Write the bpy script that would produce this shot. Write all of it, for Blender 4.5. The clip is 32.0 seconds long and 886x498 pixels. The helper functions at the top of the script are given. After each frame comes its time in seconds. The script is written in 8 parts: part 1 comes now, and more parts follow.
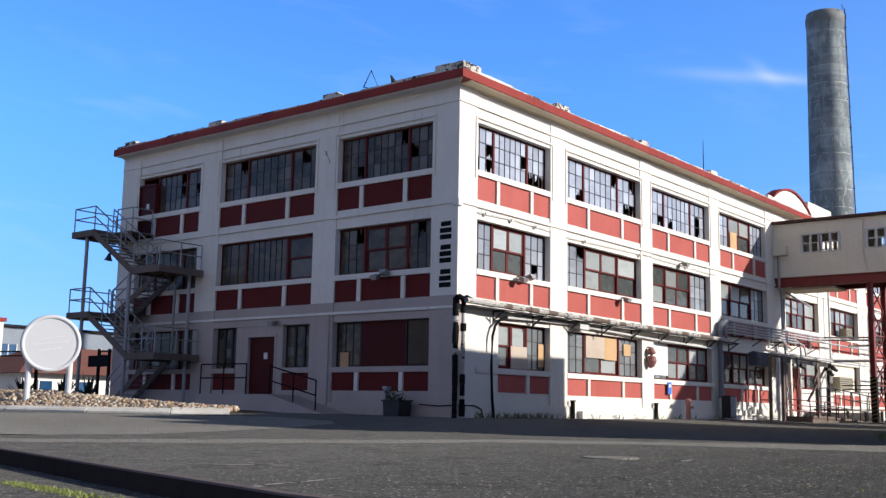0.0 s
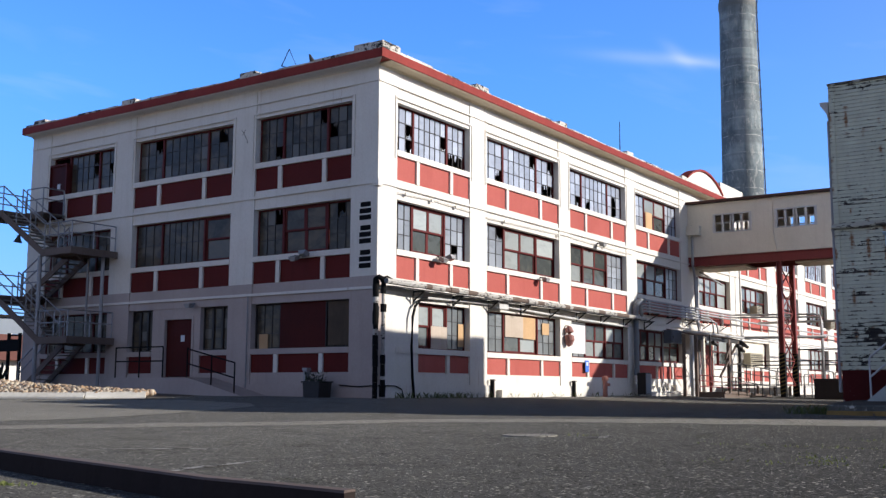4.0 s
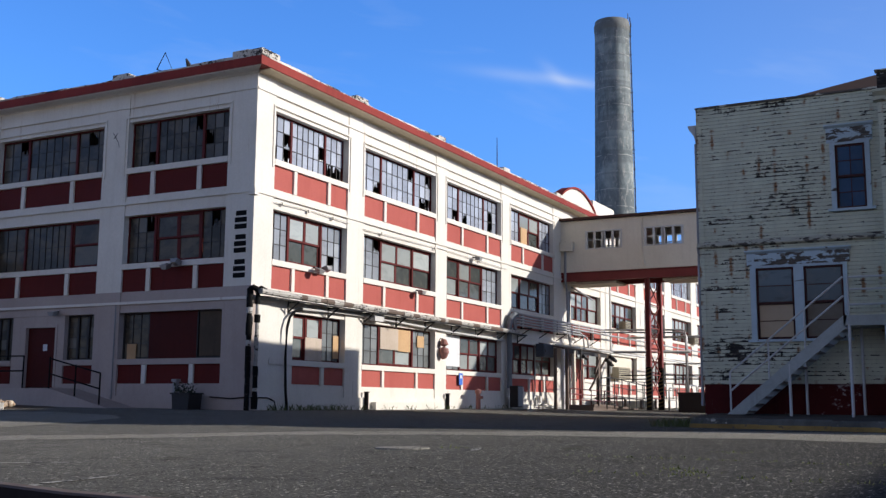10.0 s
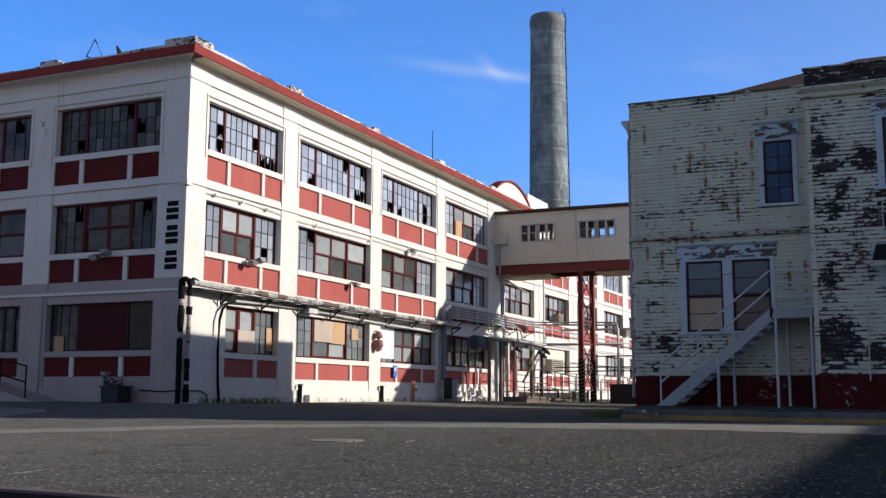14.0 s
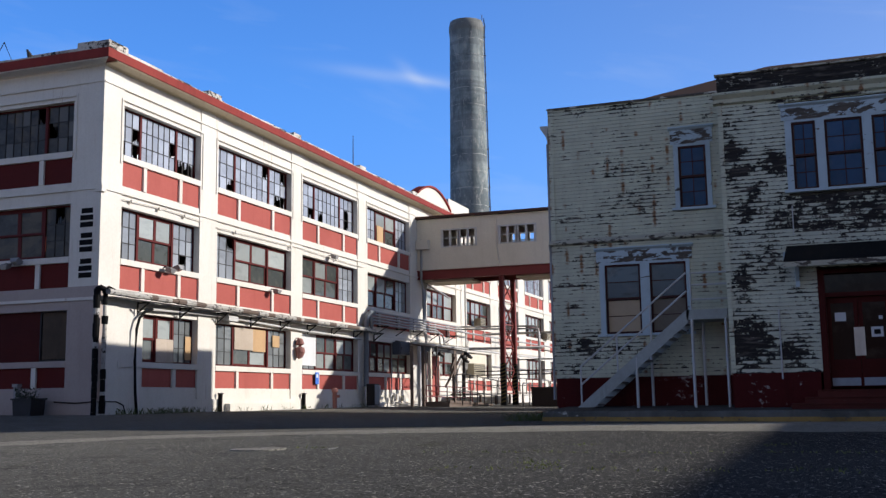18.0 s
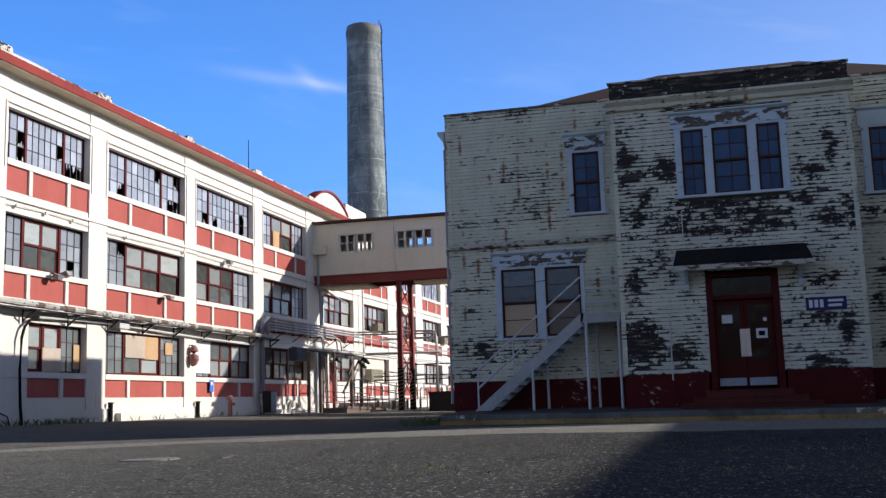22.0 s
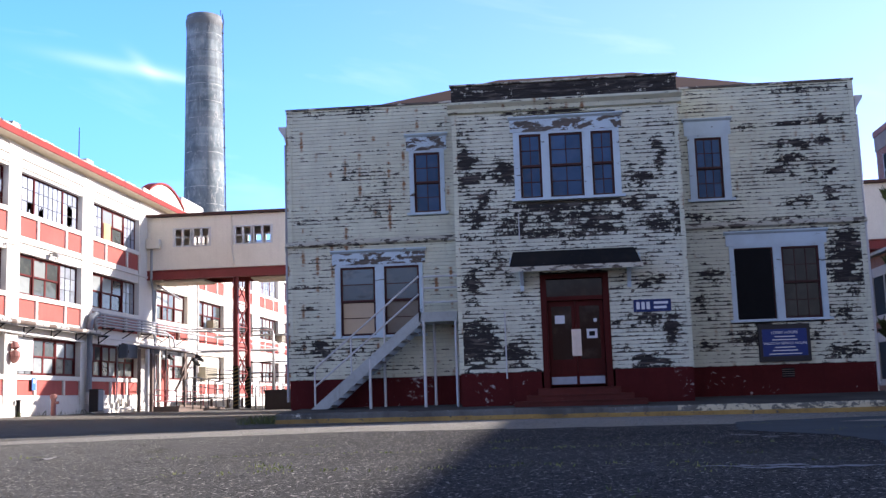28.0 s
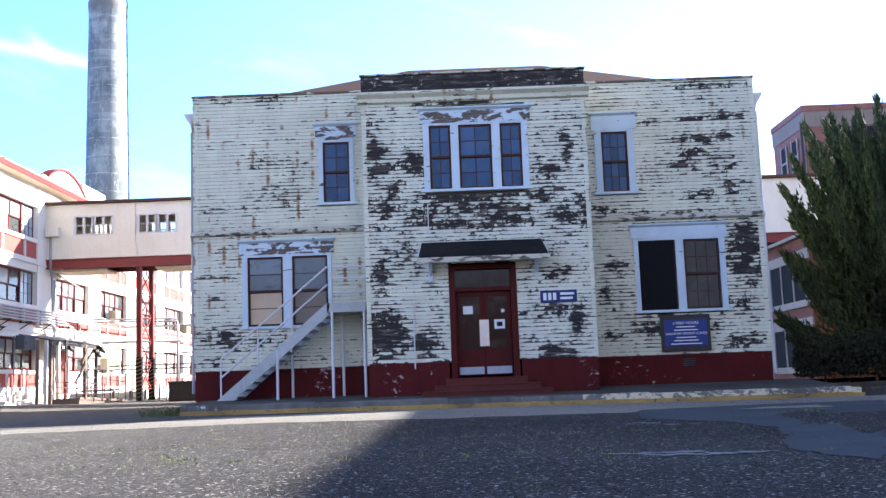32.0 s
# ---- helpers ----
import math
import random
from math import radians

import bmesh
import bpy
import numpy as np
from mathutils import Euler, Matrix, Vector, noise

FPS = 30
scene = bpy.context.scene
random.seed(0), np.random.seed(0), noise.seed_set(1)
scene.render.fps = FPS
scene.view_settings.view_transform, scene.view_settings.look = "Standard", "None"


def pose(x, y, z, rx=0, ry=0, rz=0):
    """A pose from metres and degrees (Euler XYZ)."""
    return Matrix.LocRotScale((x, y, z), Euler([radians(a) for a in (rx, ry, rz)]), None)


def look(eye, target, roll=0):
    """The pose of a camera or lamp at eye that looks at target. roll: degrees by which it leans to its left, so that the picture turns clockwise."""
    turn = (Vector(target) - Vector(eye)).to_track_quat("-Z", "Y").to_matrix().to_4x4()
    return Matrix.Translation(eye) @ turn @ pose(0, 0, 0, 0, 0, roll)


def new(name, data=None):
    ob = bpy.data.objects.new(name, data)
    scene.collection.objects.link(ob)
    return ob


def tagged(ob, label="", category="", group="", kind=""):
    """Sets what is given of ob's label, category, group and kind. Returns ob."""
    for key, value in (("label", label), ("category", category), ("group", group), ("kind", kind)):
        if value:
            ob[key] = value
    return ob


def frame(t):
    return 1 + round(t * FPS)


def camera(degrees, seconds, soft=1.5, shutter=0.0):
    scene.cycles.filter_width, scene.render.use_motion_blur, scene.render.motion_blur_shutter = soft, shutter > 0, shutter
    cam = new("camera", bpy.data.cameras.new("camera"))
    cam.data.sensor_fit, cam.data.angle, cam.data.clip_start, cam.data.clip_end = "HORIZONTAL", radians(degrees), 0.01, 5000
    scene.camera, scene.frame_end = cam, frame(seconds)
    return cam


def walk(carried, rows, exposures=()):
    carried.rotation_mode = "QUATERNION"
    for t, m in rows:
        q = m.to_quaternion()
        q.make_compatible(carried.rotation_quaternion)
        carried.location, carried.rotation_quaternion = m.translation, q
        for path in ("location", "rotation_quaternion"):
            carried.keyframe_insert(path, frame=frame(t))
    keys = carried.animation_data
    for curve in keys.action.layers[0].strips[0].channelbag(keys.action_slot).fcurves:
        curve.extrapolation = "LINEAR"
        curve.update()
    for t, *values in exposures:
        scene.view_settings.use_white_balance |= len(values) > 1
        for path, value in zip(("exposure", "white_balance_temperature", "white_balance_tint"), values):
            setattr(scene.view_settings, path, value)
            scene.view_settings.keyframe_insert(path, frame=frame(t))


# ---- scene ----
cam = camera(45.93, 32.0, 1.4)
EYE = 0.65
# seconds, yaw, pitch, roll: a slow pan on the spot
ROWS = [
    (0.0, -51.267, 8.630, -1.025),
    (0.5, -51.612, 8.481, -0.839),
    (1.0, -52.086, 8.327, -0.609),
    (1.5, -52.968, 8.190, -0.364),
    (2.0, -53.592, 8.094, -0.364),
    (2.5, -54.086, 8.050, -0.373),
    (3.0, -54.613, 7.953, -0.388),
    (3.5, -55.033, 7.800, -0.302),
    (5.5, -57.747, 7.587, -0.165),
    (6.0, -58.376, 7.925, -0.179),
    (6.5, -58.935, 8.090, -0.286),
    (7.0, -59.555, 8.150, -0.353),
    (7.5, -60.154, 8.154, -0.428),
    (8.0, -60.613, 8.169, -0.437),
    (8.5, -61.000, 8.188, -0.306),
    (9.0, -61.410, 8.241, -0.241),
    (9.5, -61.867, 8.283, -0.336),
    (10.0, -62.418, 8.315, -0.422),
    (10.5, -62.875, 8.349, -0.276),
    (11.0, -63.236, 8.388, -0.036),
    (11.5, -63.611, 8.389, 0.097),
    (12.0, -64.198, 8.287, -0.095),
    (12.5, -64.684, 8.184, -0.150),
    (13.0, -65.208, 8.050, -0.305),
    (13.5, -65.610, 7.960, -0.172),
    (14.0, -65.987, 7.919, -0.231),
    (14.5, -66.465, 7.923, -0.161),
    (15.0, -67.138, 7.966, -0.061),
    (15.5, -67.865, 7.999, 0.121),
    (17.5, -69.131, 8.157, 0.851),
    (18.0, -70.176, 8.188, 0.869),
    (18.5, -70.764, 8.184, 1.022),
    (19.0, -71.454, 8.162, 1.011),
    (19.5, -72.094, 8.152, 1.138),
    (20.0, -72.930, 8.171, 1.339),
    (20.5, -73.547, 8.199, 1.430),
    (21.0, -74.118, 8.212, 1.454),
    (21.5, -74.842, 8.247, 1.469),
    (22.0, -75.722, 8.336, 1.772),
    (22.5, -76.632, 8.582, 1.734),
    (23.0, -77.382, 8.743, 1.526),
    (23.5, -78.057, 8.812, 1.499),
    (24.0, -78.723, 8.756, 1.245),
    (24.5, -79.396, 8.591, 1.180),
    (25.0, -80.206, 8.434, 1.188),
    (25.5, -81.006, 8.283, 1.089),
    (27.5, -83.825, 8.122, 1.846),
    (28.0, -84.563, 7.968, 1.824),
    (28.5, -85.219, 7.795, 1.702),
    (29.0, -85.705, 7.753, 1.441),
    (29.5, -86.010, 7.838, 1.444),
    (30.0, -86.584, 7.892, 1.407),
    (30.5, -87.476, 7.536, 1.731),
    (31.0, -88.271, 7.261, 1.650),
    (31.5, -88.921, 7.246, 1.891),
    (32.0, -89.554, 7.279, 2.116),]
walk(cam, [(t, pose(0, 0, EYE, 90 + pitch, roll, yaw)) for t, yaw, pitch, roll in ROWS],
     exposures=[(0.0, 0.53, 6500, 10), (6.0, 0.51, 6500, 10), (8.0, 0.32, 6500, 10), (9.5, 0.3, 6500, 10), (20.0, 0.25, 6500, 10), (21.2, 0.27, 6500, 10), (22.3, 0.48, 6500, 10), (24.0, 0.72, 6500, 11), (25.5, 1.05, 6500, 11),
                (27.5, 1.46, 6500, 16), (28.5, 1.58, 6500, 18), (30.0, 1.83, 6500, 16), (31.0, 2.02, 6500, 14), (32.0, 2.42, 6500, 13)])

# ---- world and sun ----
SUN = Vector((0.505, -1.0, 0.42)).normalized()      # towards the sun
sun = new("sun", bpy.data.lights.new("sun", "SUN"))
sun.data.energy, sun.data.angle, sun.data.color = 4.25, radians(0.53), (1.0, 0.945, 0.86)
sun.matrix_world = look(SUN * 60, (0, 0, 0))
world = bpy.data.worlds.new("sky")
scene.world = world
world.use_nodes = True
wt = world.node_tree
sky = wt.nodes.new("ShaderNodeTexSky")
sky.sky_type, sky.sun_disc = "NISHITA", False
sky.sun_elevation, sky.sun_rotation = math.asin(SUN.z), math.atan2(SUN.x, SUN.y)
sky.air_density, sky.dust_density, sky.ozone_density = 1.0, 0.4, 2.5
wco = wt.nodes.new("ShaderNodeTexCoord")


def sky_math(op, a, b=None, c=None):
    n = wt.nodes.new("ShaderNodeMath")
    n.operation = op
    for i, v in enumerate((a, b, c)):
        if v is None:
            continue
        if isinstance(v, (int, float)):
            n.inputs[i].default_value = v
        else:
            wt.links.new(v, n.inputs[i])
    return n.outputs[0]


# thin cirrus: streaked noise over the sky, laid out on bearing and height
sep = wt.nodes.new("ShaderNodeSeparateXYZ")
wt.links.new(wco.outputs["Generated"], sep.inputs[0])
bearing = sky_math("ARCTAN2", sep.outputs[1], sep.outputs[0])
comb = wt.nodes.new("ShaderNodeCombineXYZ")
tilted = sky_math("ADD", sep.outputs[2], sky_math("MULTIPLY", bearing, -0.13))
wt.links.new(sky_math("MULTIPLY", bearing, 3.0), comb.inputs[0])
wt.links.new(sky_math("MULTIPLY", tilted, 13.0), comb.inputs[1])
cirrus = wt.nodes.new("ShaderNodeTexNoise")
cirrus.inputs["Scale"].default_value, cirrus.inputs["Detail"].default_value, cirrus.inputs["Distortion"].default_value = 1.6, 7.0, 0.7
wt.links.new(comb.outputs[0], cirrus.inputs["Vector"])
veil = wt.nodes.new("ShaderNodeMapRange")
veil.inputs["From Min"].default_value, veil.inputs["From Max"].default_value, veil.inputs["To Max"].default_value = 0.56, 0.95, 0.2
wt.links.new(cirrus.outputs["Fac"], veil.inputs["Value"])


def wisp(az, z, width, height, slope, strength):
    """One soft streak of cloud round a bearing (degrees) and a height."""
    da = sky_math("SUBTRACT", bearing, radians(az))
    dz = sky_math("SUBTRACT", sky_math("SUBTRACT", sep.outputs[2], z), sky_math("MULTIPLY", da, slope))
    r2 = sky_math("ADD", sky_math("POWER", sky_math("ABSOLUTE", sky_math("DIVIDE", da, width)), 2.0),
                  sky_math("POWER", sky_math("ABSOLUTE", sky_math("DIVIDE", dz, height)), 2.0))
    soft = sky_math("POWER", 2.718, sky_math("MULTIPLY", r2, -1.0))
    return sky_math("MULTIPLY", sky_math("MULTIPLY", soft, strength), sky_math("ADD", sky_math("MULTIPLY", cirrus.outputs["Fac"], 1.6), -0.25))


cover = sky_math("ADD", veil.outputs[0], wisp(22.4, 0.3025, 0.062, 0.0055, 0.11, 0.36))
cover = sky_math("ADD", cover, wisp(20.35, 0.2976, 0.026, 0.0035, 0.20, 0.36))
cover = sky_math("ADD", cover, wisp(21.35, 0.3041, 0.013, 0.0065, 0.62, 0.34))
mixc = wt.nodes.new("ShaderNodeMix")
mixc.data_type = "RGBA"
# the sky pales towards the sun
nrm = wt.nodes.new("ShaderNodeVectorMath")
nrm.operation = "DOT_PRODUCT"
wt.links.new(wco.outputs["Generated"], nrm.inputs[0])
nrm.inputs[1].default_value = SUN
pale = wt.nodes.new("ShaderNodeMapRange")
pale.interpolation_type = "SMOOTHSTEP"
pale.inputs["From Min"].default_value, pale.inputs["From Max"].default_value = 0.0, 0.8
wt.links.new(nrm.outputs["Value"], pale.inputs["Value"])
hue = wt.nodes.new("ShaderNodeMix")
hue.data_type = "RGBA"
hue.inputs[6].default_value, hue.inputs[7].default_value = (1.09, 2.12, 3.68, 1), (1.64, 1.72, 2.32, 1)
wt.links.new(pale.outputs[0], hue.inputs["Factor"])
tint = wt.nodes.new("ShaderNodeMix")
tint.data_type, tint.blend_type = "RGBA", "MULTIPLY"
tint.inputs["Factor"].default_value = 1.0
wt.links.new(sky.outputs[0], tint.inputs[6])
wt.links.new(hue.outputs[2], tint.inputs[7])
# deeper blue low in the north, away from the sun
low_sky = wt.nodes.new("ShaderNodeMapRange")
low_sky.interpolation_type = "SMOOTHSTEP"
low_sky.inputs["From Min"].default_value, low_sky.inputs["From Max"].default_value = 0.30, 0.04
wt.links.new(sep.outputs[2], low_sky.inputs["Value"])
north = wt.nodes.new("ShaderNodeMix")
north.data_type, north.blend_type = "RGBA", "MULTIPLY"
north.inputs[7].default_value = (0.86, 0.70, 0.84, 1)
wt.links.new(sky_math("MULTIPLY", low_sky.outputs[0], sky_math("SUBTRACT", 1.0, pale.outputs[0])), north.inputs["Factor"])
wt.links.new(tint.outputs[2], north.inputs[6])
wt.links.new(north.outputs[2], mixc.inputs[6])
wt.links.new(sky_math("MINIMUM", cover, 0.85), mixc.inputs["Factor"])
mixc.inputs[7].default_value = (10.5, 11.5, 13.0, 1)


def tone_unseen_sky(value, lo, hi, most, colour):
    """Lay a broad, soft tone over sky out of view, for its light."""
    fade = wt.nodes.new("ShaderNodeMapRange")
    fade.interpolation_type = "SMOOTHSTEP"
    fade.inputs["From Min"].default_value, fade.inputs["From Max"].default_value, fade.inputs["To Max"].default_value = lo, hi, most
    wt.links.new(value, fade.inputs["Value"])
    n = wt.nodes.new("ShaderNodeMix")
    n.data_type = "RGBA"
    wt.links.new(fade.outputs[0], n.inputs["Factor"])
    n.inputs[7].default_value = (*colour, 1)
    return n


# Unseen sky: zenith darkened, west brightened, to tune light on ground and fronts.
overhead = tone_unseen_sky(sep.outputs[2], 0.385, 0.62, 0.94, (0.55, 0.60, 0.70))
west = tone_unseen_sky(sky_math("SUBTRACT", sky_math("MULTIPLY", sep.outputs[0], -1.0), sky_math("MULTIPLY", sep.outputs[2], 0.85)), 0.0, 0.75, 0.66, (7.3, 6.8, 5.7))
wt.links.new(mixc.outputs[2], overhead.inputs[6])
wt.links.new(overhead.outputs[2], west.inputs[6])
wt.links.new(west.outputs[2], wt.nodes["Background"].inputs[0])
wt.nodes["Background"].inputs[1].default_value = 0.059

# ---- materials ----


class Mat:
    """A small node-graph writer round one Principled material."""

    def __init__(self, name, rough=0.8, metal=0.0):
        self.m = bpy.data.materials.new(name)
        self.m.use_nodes = True
        self.t = self.m.node_tree
        self.bsdf = self.t.nodes["Principled BSDF"]
        self.bsdf.inputs["Roughness"].default_value = rough
        self.bsdf.inputs["Metallic"].default_value = metal
        self.pos = self.t.nodes.new("ShaderNodeNewGeometry").outputs["Position"]

    def scaled(self, s, src=None):
        n = self.t.nodes.new("ShaderNodeVectorMath")
        n.operation = "MULTIPLY"
        self.t.links.new(src or self.pos, n.inputs[0])
        n.inputs[1].default_value = s
        return n.outputs[0]

    def noise(self, s=(1, 1, 1), scale=1.0, detail=5.0, rough=0.6, distort=0.0):
        n = self.t.nodes.new("ShaderNodeTexNoise")
        n.inputs["Scale"].default_value, n.inputs["Detail"].default_value = scale, detail
        n.inputs["Roughness"].default_value, n.inputs["Distortion"].default_value = rough, distort
        self.t.links.new(self.scaled(s), n.inputs["Vector"])
        return n.outputs["Fac"]

    def ramp(self, v, a, b, lo=0.0, hi=1.0):
        n = self.t.nodes.new("ShaderNodeMapRange")
        for k, x in (("From Min", a), ("From Max", b), ("To Min", lo), ("To Max", hi)):
            n.inputs[k].default_value = x
        self.t.links.new(v, n.inputs["Value"])
        return n.outputs[0]

    def op(self, op, a, b=None):
        n = self.t.nodes.new("ShaderNodeMath")
        n.operation = op
        for i, v in enumerate((a, b)):
            if v is None:
                continue
            if isinstance(v, (int, float)):
                n.inputs[i].default_value = v
            else:
                self.t.links.new(v, n.inputs[i])
        return n.outputs[0]

    def mix(self, fac, a, b):
        n = self.t.nodes.new("ShaderNodeMix")
        n.data_type = "RGBA"
        if isinstance(fac, (int, float)):
            n.inputs["Factor"].default_value = fac
        else:
            self.t.links.new(fac, n.inputs["Factor"])
        for i, c in ((6, a), (7, b)):
            if isinstance(c, tuple):
                n.inputs[i].default_value = (*c, 1)
            else:
                self.t.links.new(c, n.inputs[i])
        return n.outputs[2]

    def color(self, c):
        if isinstance(c, tuple):
            self.bsdf.inputs["Base Color"].default_value = (*c, 1)
        else:
            self.t.links.new(c, self.bsdf.inputs["Base Color"])

    def bump(self, h, strength=0.3, dist=0.01):
        n = self.t.nodes.new("ShaderNodeBump")
        n.inputs["Strength"].default_value, n.inputs["Distance"].default_value = strength, dist
        self.t.links.new(h, n.inputs["Height"])
        self.t.links.new(n.outputs[0], self.bsdf.inputs["Normal"])

    def random(self):
        return self.t.nodes.new("ShaderNodeObjectInfo").outputs["Random"]

    def island(self):
        return self.t.nodes.new("ShaderNodeNewGeometry").outputs["Random Per Island"]

    def split(self):
        n = self.t.nodes.new("ShaderNodeSeparateXYZ")
        self.t.links.new(self.pos, n.inputs[0])
        return n.outputs


def painted(name, base, dirt, rough=0.75, patch=0.5, streak=0.5, grain=14.0, chip=None, chip_at=0.7, bump=0.25, metal=0.0, spec=0.22, clump=0.0, drip=0.0):
    """Paint with broad fading, rain streaks, fine grain and, where given, chips that bare another colour."""
    m = Mat(name, rough, metal)
    m.bsdf.inputs["Specular IOR Level"].default_value = spec
    c = m.mix(m.ramp(m.noise(scale=0.55, detail=6), 0.42, 0.75, 0, patch), base, dirt)
    c = m.mix(m.ramp(m.noise((2.6, 2.6, 0.22), 1.3, 6, 0.65), 0.52, 0.8, 0, streak), c, dirt)
    if drip:
        c = m.mix(m.op("MULTIPLY", m.ramp(m.noise((4.5, 4.5, 0.16), 1.0, 6, 0.7), 0.60, 0.72), m.ramp(m.noise(scale=0.5, detail=3), 0.48, 0.6, 0, drip)), c, (0.30, 0.17, 0.09))
    fine = m.noise(scale=grain, detail=4)
    c = m.mix(m.ramp(fine, 0.35, 0.8, 0, 0.22), c, tuple(0.8 * x for x in dirt))
    if chip:
        flake = m.noise((1, 1, 1.6), 5.5, 8, 0.75)
        if clump:
            flake = m.op("ADD", flake, m.op("MULTIPLY", m.op("SUBTRACT", m.noise(scale=0.8, detail=3), 0.5), clump))
        c = m.mix(m.ramp(flake, chip_at, chip_at + 0.03), c, chip)
    m.color(c)
    m.bump(fine, bump, 0.006)
    return m.m


def plain(name, base, rough=0.6, metal=0.0, vary=0.35, scale=6.0, spec=0.3):
    m = Mat(name, rough, metal)
    m.bsdf.inputs["Specular IOR Level"].default_value = spec
    m.color(m.mix(m.ramp(m.noise(scale=scale, detail=6), 0.35, 0.75, 0, vary), base, tuple(0.45 * x for x in base)))
    return m.m


# Cornice cove: warm ground bounce put in as tan; bridge panels share it.
COVE = painted("tan_bounce_soffit_paint", (0.60, 0.52, 0.39), (0.40, 0.33, 0.23), streak=0.5, patch=0.5)
WHITE = painted("white_wall_paint", (0.74, 0.705, 0.65), (0.53, 0.48, 0.41), streak=0.4, patch=0.3, chip=(0.22, 0.18, 0.15), chip_at=0.735, drip=0.7)
MAUVE = painted("faded_mauve_wall_paint", (0.45, 0.38, 0.35), (0.32, 0.26, 0.24), streak=0.45, chip=(0.7, 0.66, 0.6), chip_at=0.74)
CREAM = painted("cream_panel_paint", (0.74, 0.68, 0.575), (0.52, 0.46, 0.37), streak=0.35, patch=0.3)
PARAPET = painted("weathered_parapet_render", (0.70, 0.66, 0.60), (0.20, 0.18, 0.155), patch=0.6, streak=0.8, grain=9, chip=(0.022, 0.02, 0.02), chip_at=0.535, clump=0.5)
# Panel red in a sunlit, pinker bleached copy and a shaded darker copy.
LITRED = painted("sunlit_bleached_red_panel_paint", (0.43, 0.118, 0.10), (0.33, 0.082, 0.07), rough=0.7, streak=0.5, patch=0.6, chip=(0.36, 0.22, 0.19), chip_at=0.74, spec=0.06)
RED = painted("shaded_red_panel_paint", (0.118, 0.019, 0.017), (0.075, 0.014, 0.013), rough=0.6, streak=0.5, chip=(0.30, 0.16, 0.13), chip_at=0.75, spec=0.06)
REDTRIM = painted("red_cornice_paint", (0.29, 0.05, 0.042), (0.13, 0.026, 0.023), rough=0.6, streak=0.4, spec=0.06)
MAROON = painted("maroon_frame_paint", (0.115, 0.024, 0.023), (0.06, 0.012, 0.012), rough=0.5, streak=0.4, spec=0.06)
SASHRED = painted("dark_maroon_sash_paint", (0.055, 0.014, 0.013), (0.02, 0.008, 0.008), rough=0.5, streak=0.5)
DOORRED = painted("dark_red_door_paint", (0.075, 0.0125, 0.011), (0.028, 0.007, 0.007), rough=0.5, streak=0.5, spec=0.06, chip=(0.25, 0.2, 0.18), chip_at=0.72)
STEELRED = painted("maroon_steel_paint", (0.24, 0.045, 0.04), (0.13, 0.03, 0.025), rough=0.55, streak=0.5)
REDBASE = painted("flaking_red_base_paint", (0.085, 0.0135, 0.0135), (0.03, 0.007, 0.007), rough=0.7, streak=0.6, chip=(0.34, 0.29, 0.28), chip_at=0.652, spec=0.06, clump=0.6)
STEPRED = painted("worn_red_step_paint", (0.115, 0.026, 0.020), (0.045, 0.016, 0.013), rough=0.8, patch=0.9, chip=(0.26, 0.2, 0.16), chip_at=0.66)
# Near kerb: the shade on its face is put into this dark colour.
KERBDARK = painted("shaded_dark_kerb", (0.045, 0.036, 0.034), (0.02, 0.017, 0.016), rough=0.95, grain=25, spec=0.0)
GREYSTEEL = painted("grey_galvanised_paint", (0.33, 0.33, 0.34), (0.16, 0.14, 0.13), rough=0.5, streak=0.6, metal=0.3)
RUSTY = painted("rusty_dark_steel", (0.16, 0.12, 0.10), (0.07, 0.045, 0.035), rough=0.75, streak=0.6)
BLACK = plain("black_paint", (0.010, 0.010, 0.011), 0.85, 0, 0.35, 6.0, 0.1)
DARKMETAL = plain("dark_iron", (0.035, 0.032, 0.032), 0.6, 0.1)
PIPEMAT = painted("silver_pipe_lagging", (0.50, 0.485, 0.46), (0.20, 0.16, 0.13), rough=0.6, streak=0.6, patch=0.6, chip=(0.03, 0.025, 0.022), chip_at=0.545)
SILVER = painted("dull_silver_pipe_paint", (0.42, 0.42, 0.43), (0.2, 0.18, 0.16), rough=0.45, streak=0.5, patch=0.5, metal=0.3)
WHITESTEEL = painted("white_painted_steel", (0.60, 0.60, 0.60), (0.34, 0.31, 0.27), rough=0.45, streak=0.5)
PAVE = painted("old_grey_pavement", (0.12, 0.115, 0.108), (0.06, 0.056, 0.052), rough=0.95, streak=0.3, patch=0.8, grain=22, bump=0.5, spec=0.0)
CONCRETE = painted("worn_concrete", (0.36, 0.34, 0.31), (0.2, 0.18, 0.16), rough=0.9, streak=0.3, grain=22, bump=0.5)
KERBYELLOW = painted("worn_yellow_kerb_paint", (0.44, 0.28, 0.09), (0.09, 0.06, 0.03), rough=0.8, patch=1.0, chip=(0.10, 0.09, 0.08), chip_at=0.58)
DULLYELLOW = painted("sooty_yellow_stripe_paint", (0.20, 0.135, 0.04), (0.06, 0.045, 0.02), rough=0.8, patch=1.0)
KERBCHIP = painted("heavily_chipped_kerb_paint", (0.20, 0.195, 0.17), (0.07, 0.06, 0.05), rough=0.9, patch=1.0, streak=0.6, grain=18, chip=(0.60, 0.54, 0.38), chip_at=0.485, bump=0.6, clump=0.5)
# Its top: a lighter brown that carries the light falling there.
KERBTOP = painted("lit_brown_kerb_top", (0.17, 0.132, 0.118), (0.08, 0.062, 0.056), rough=0.95, grain=25)
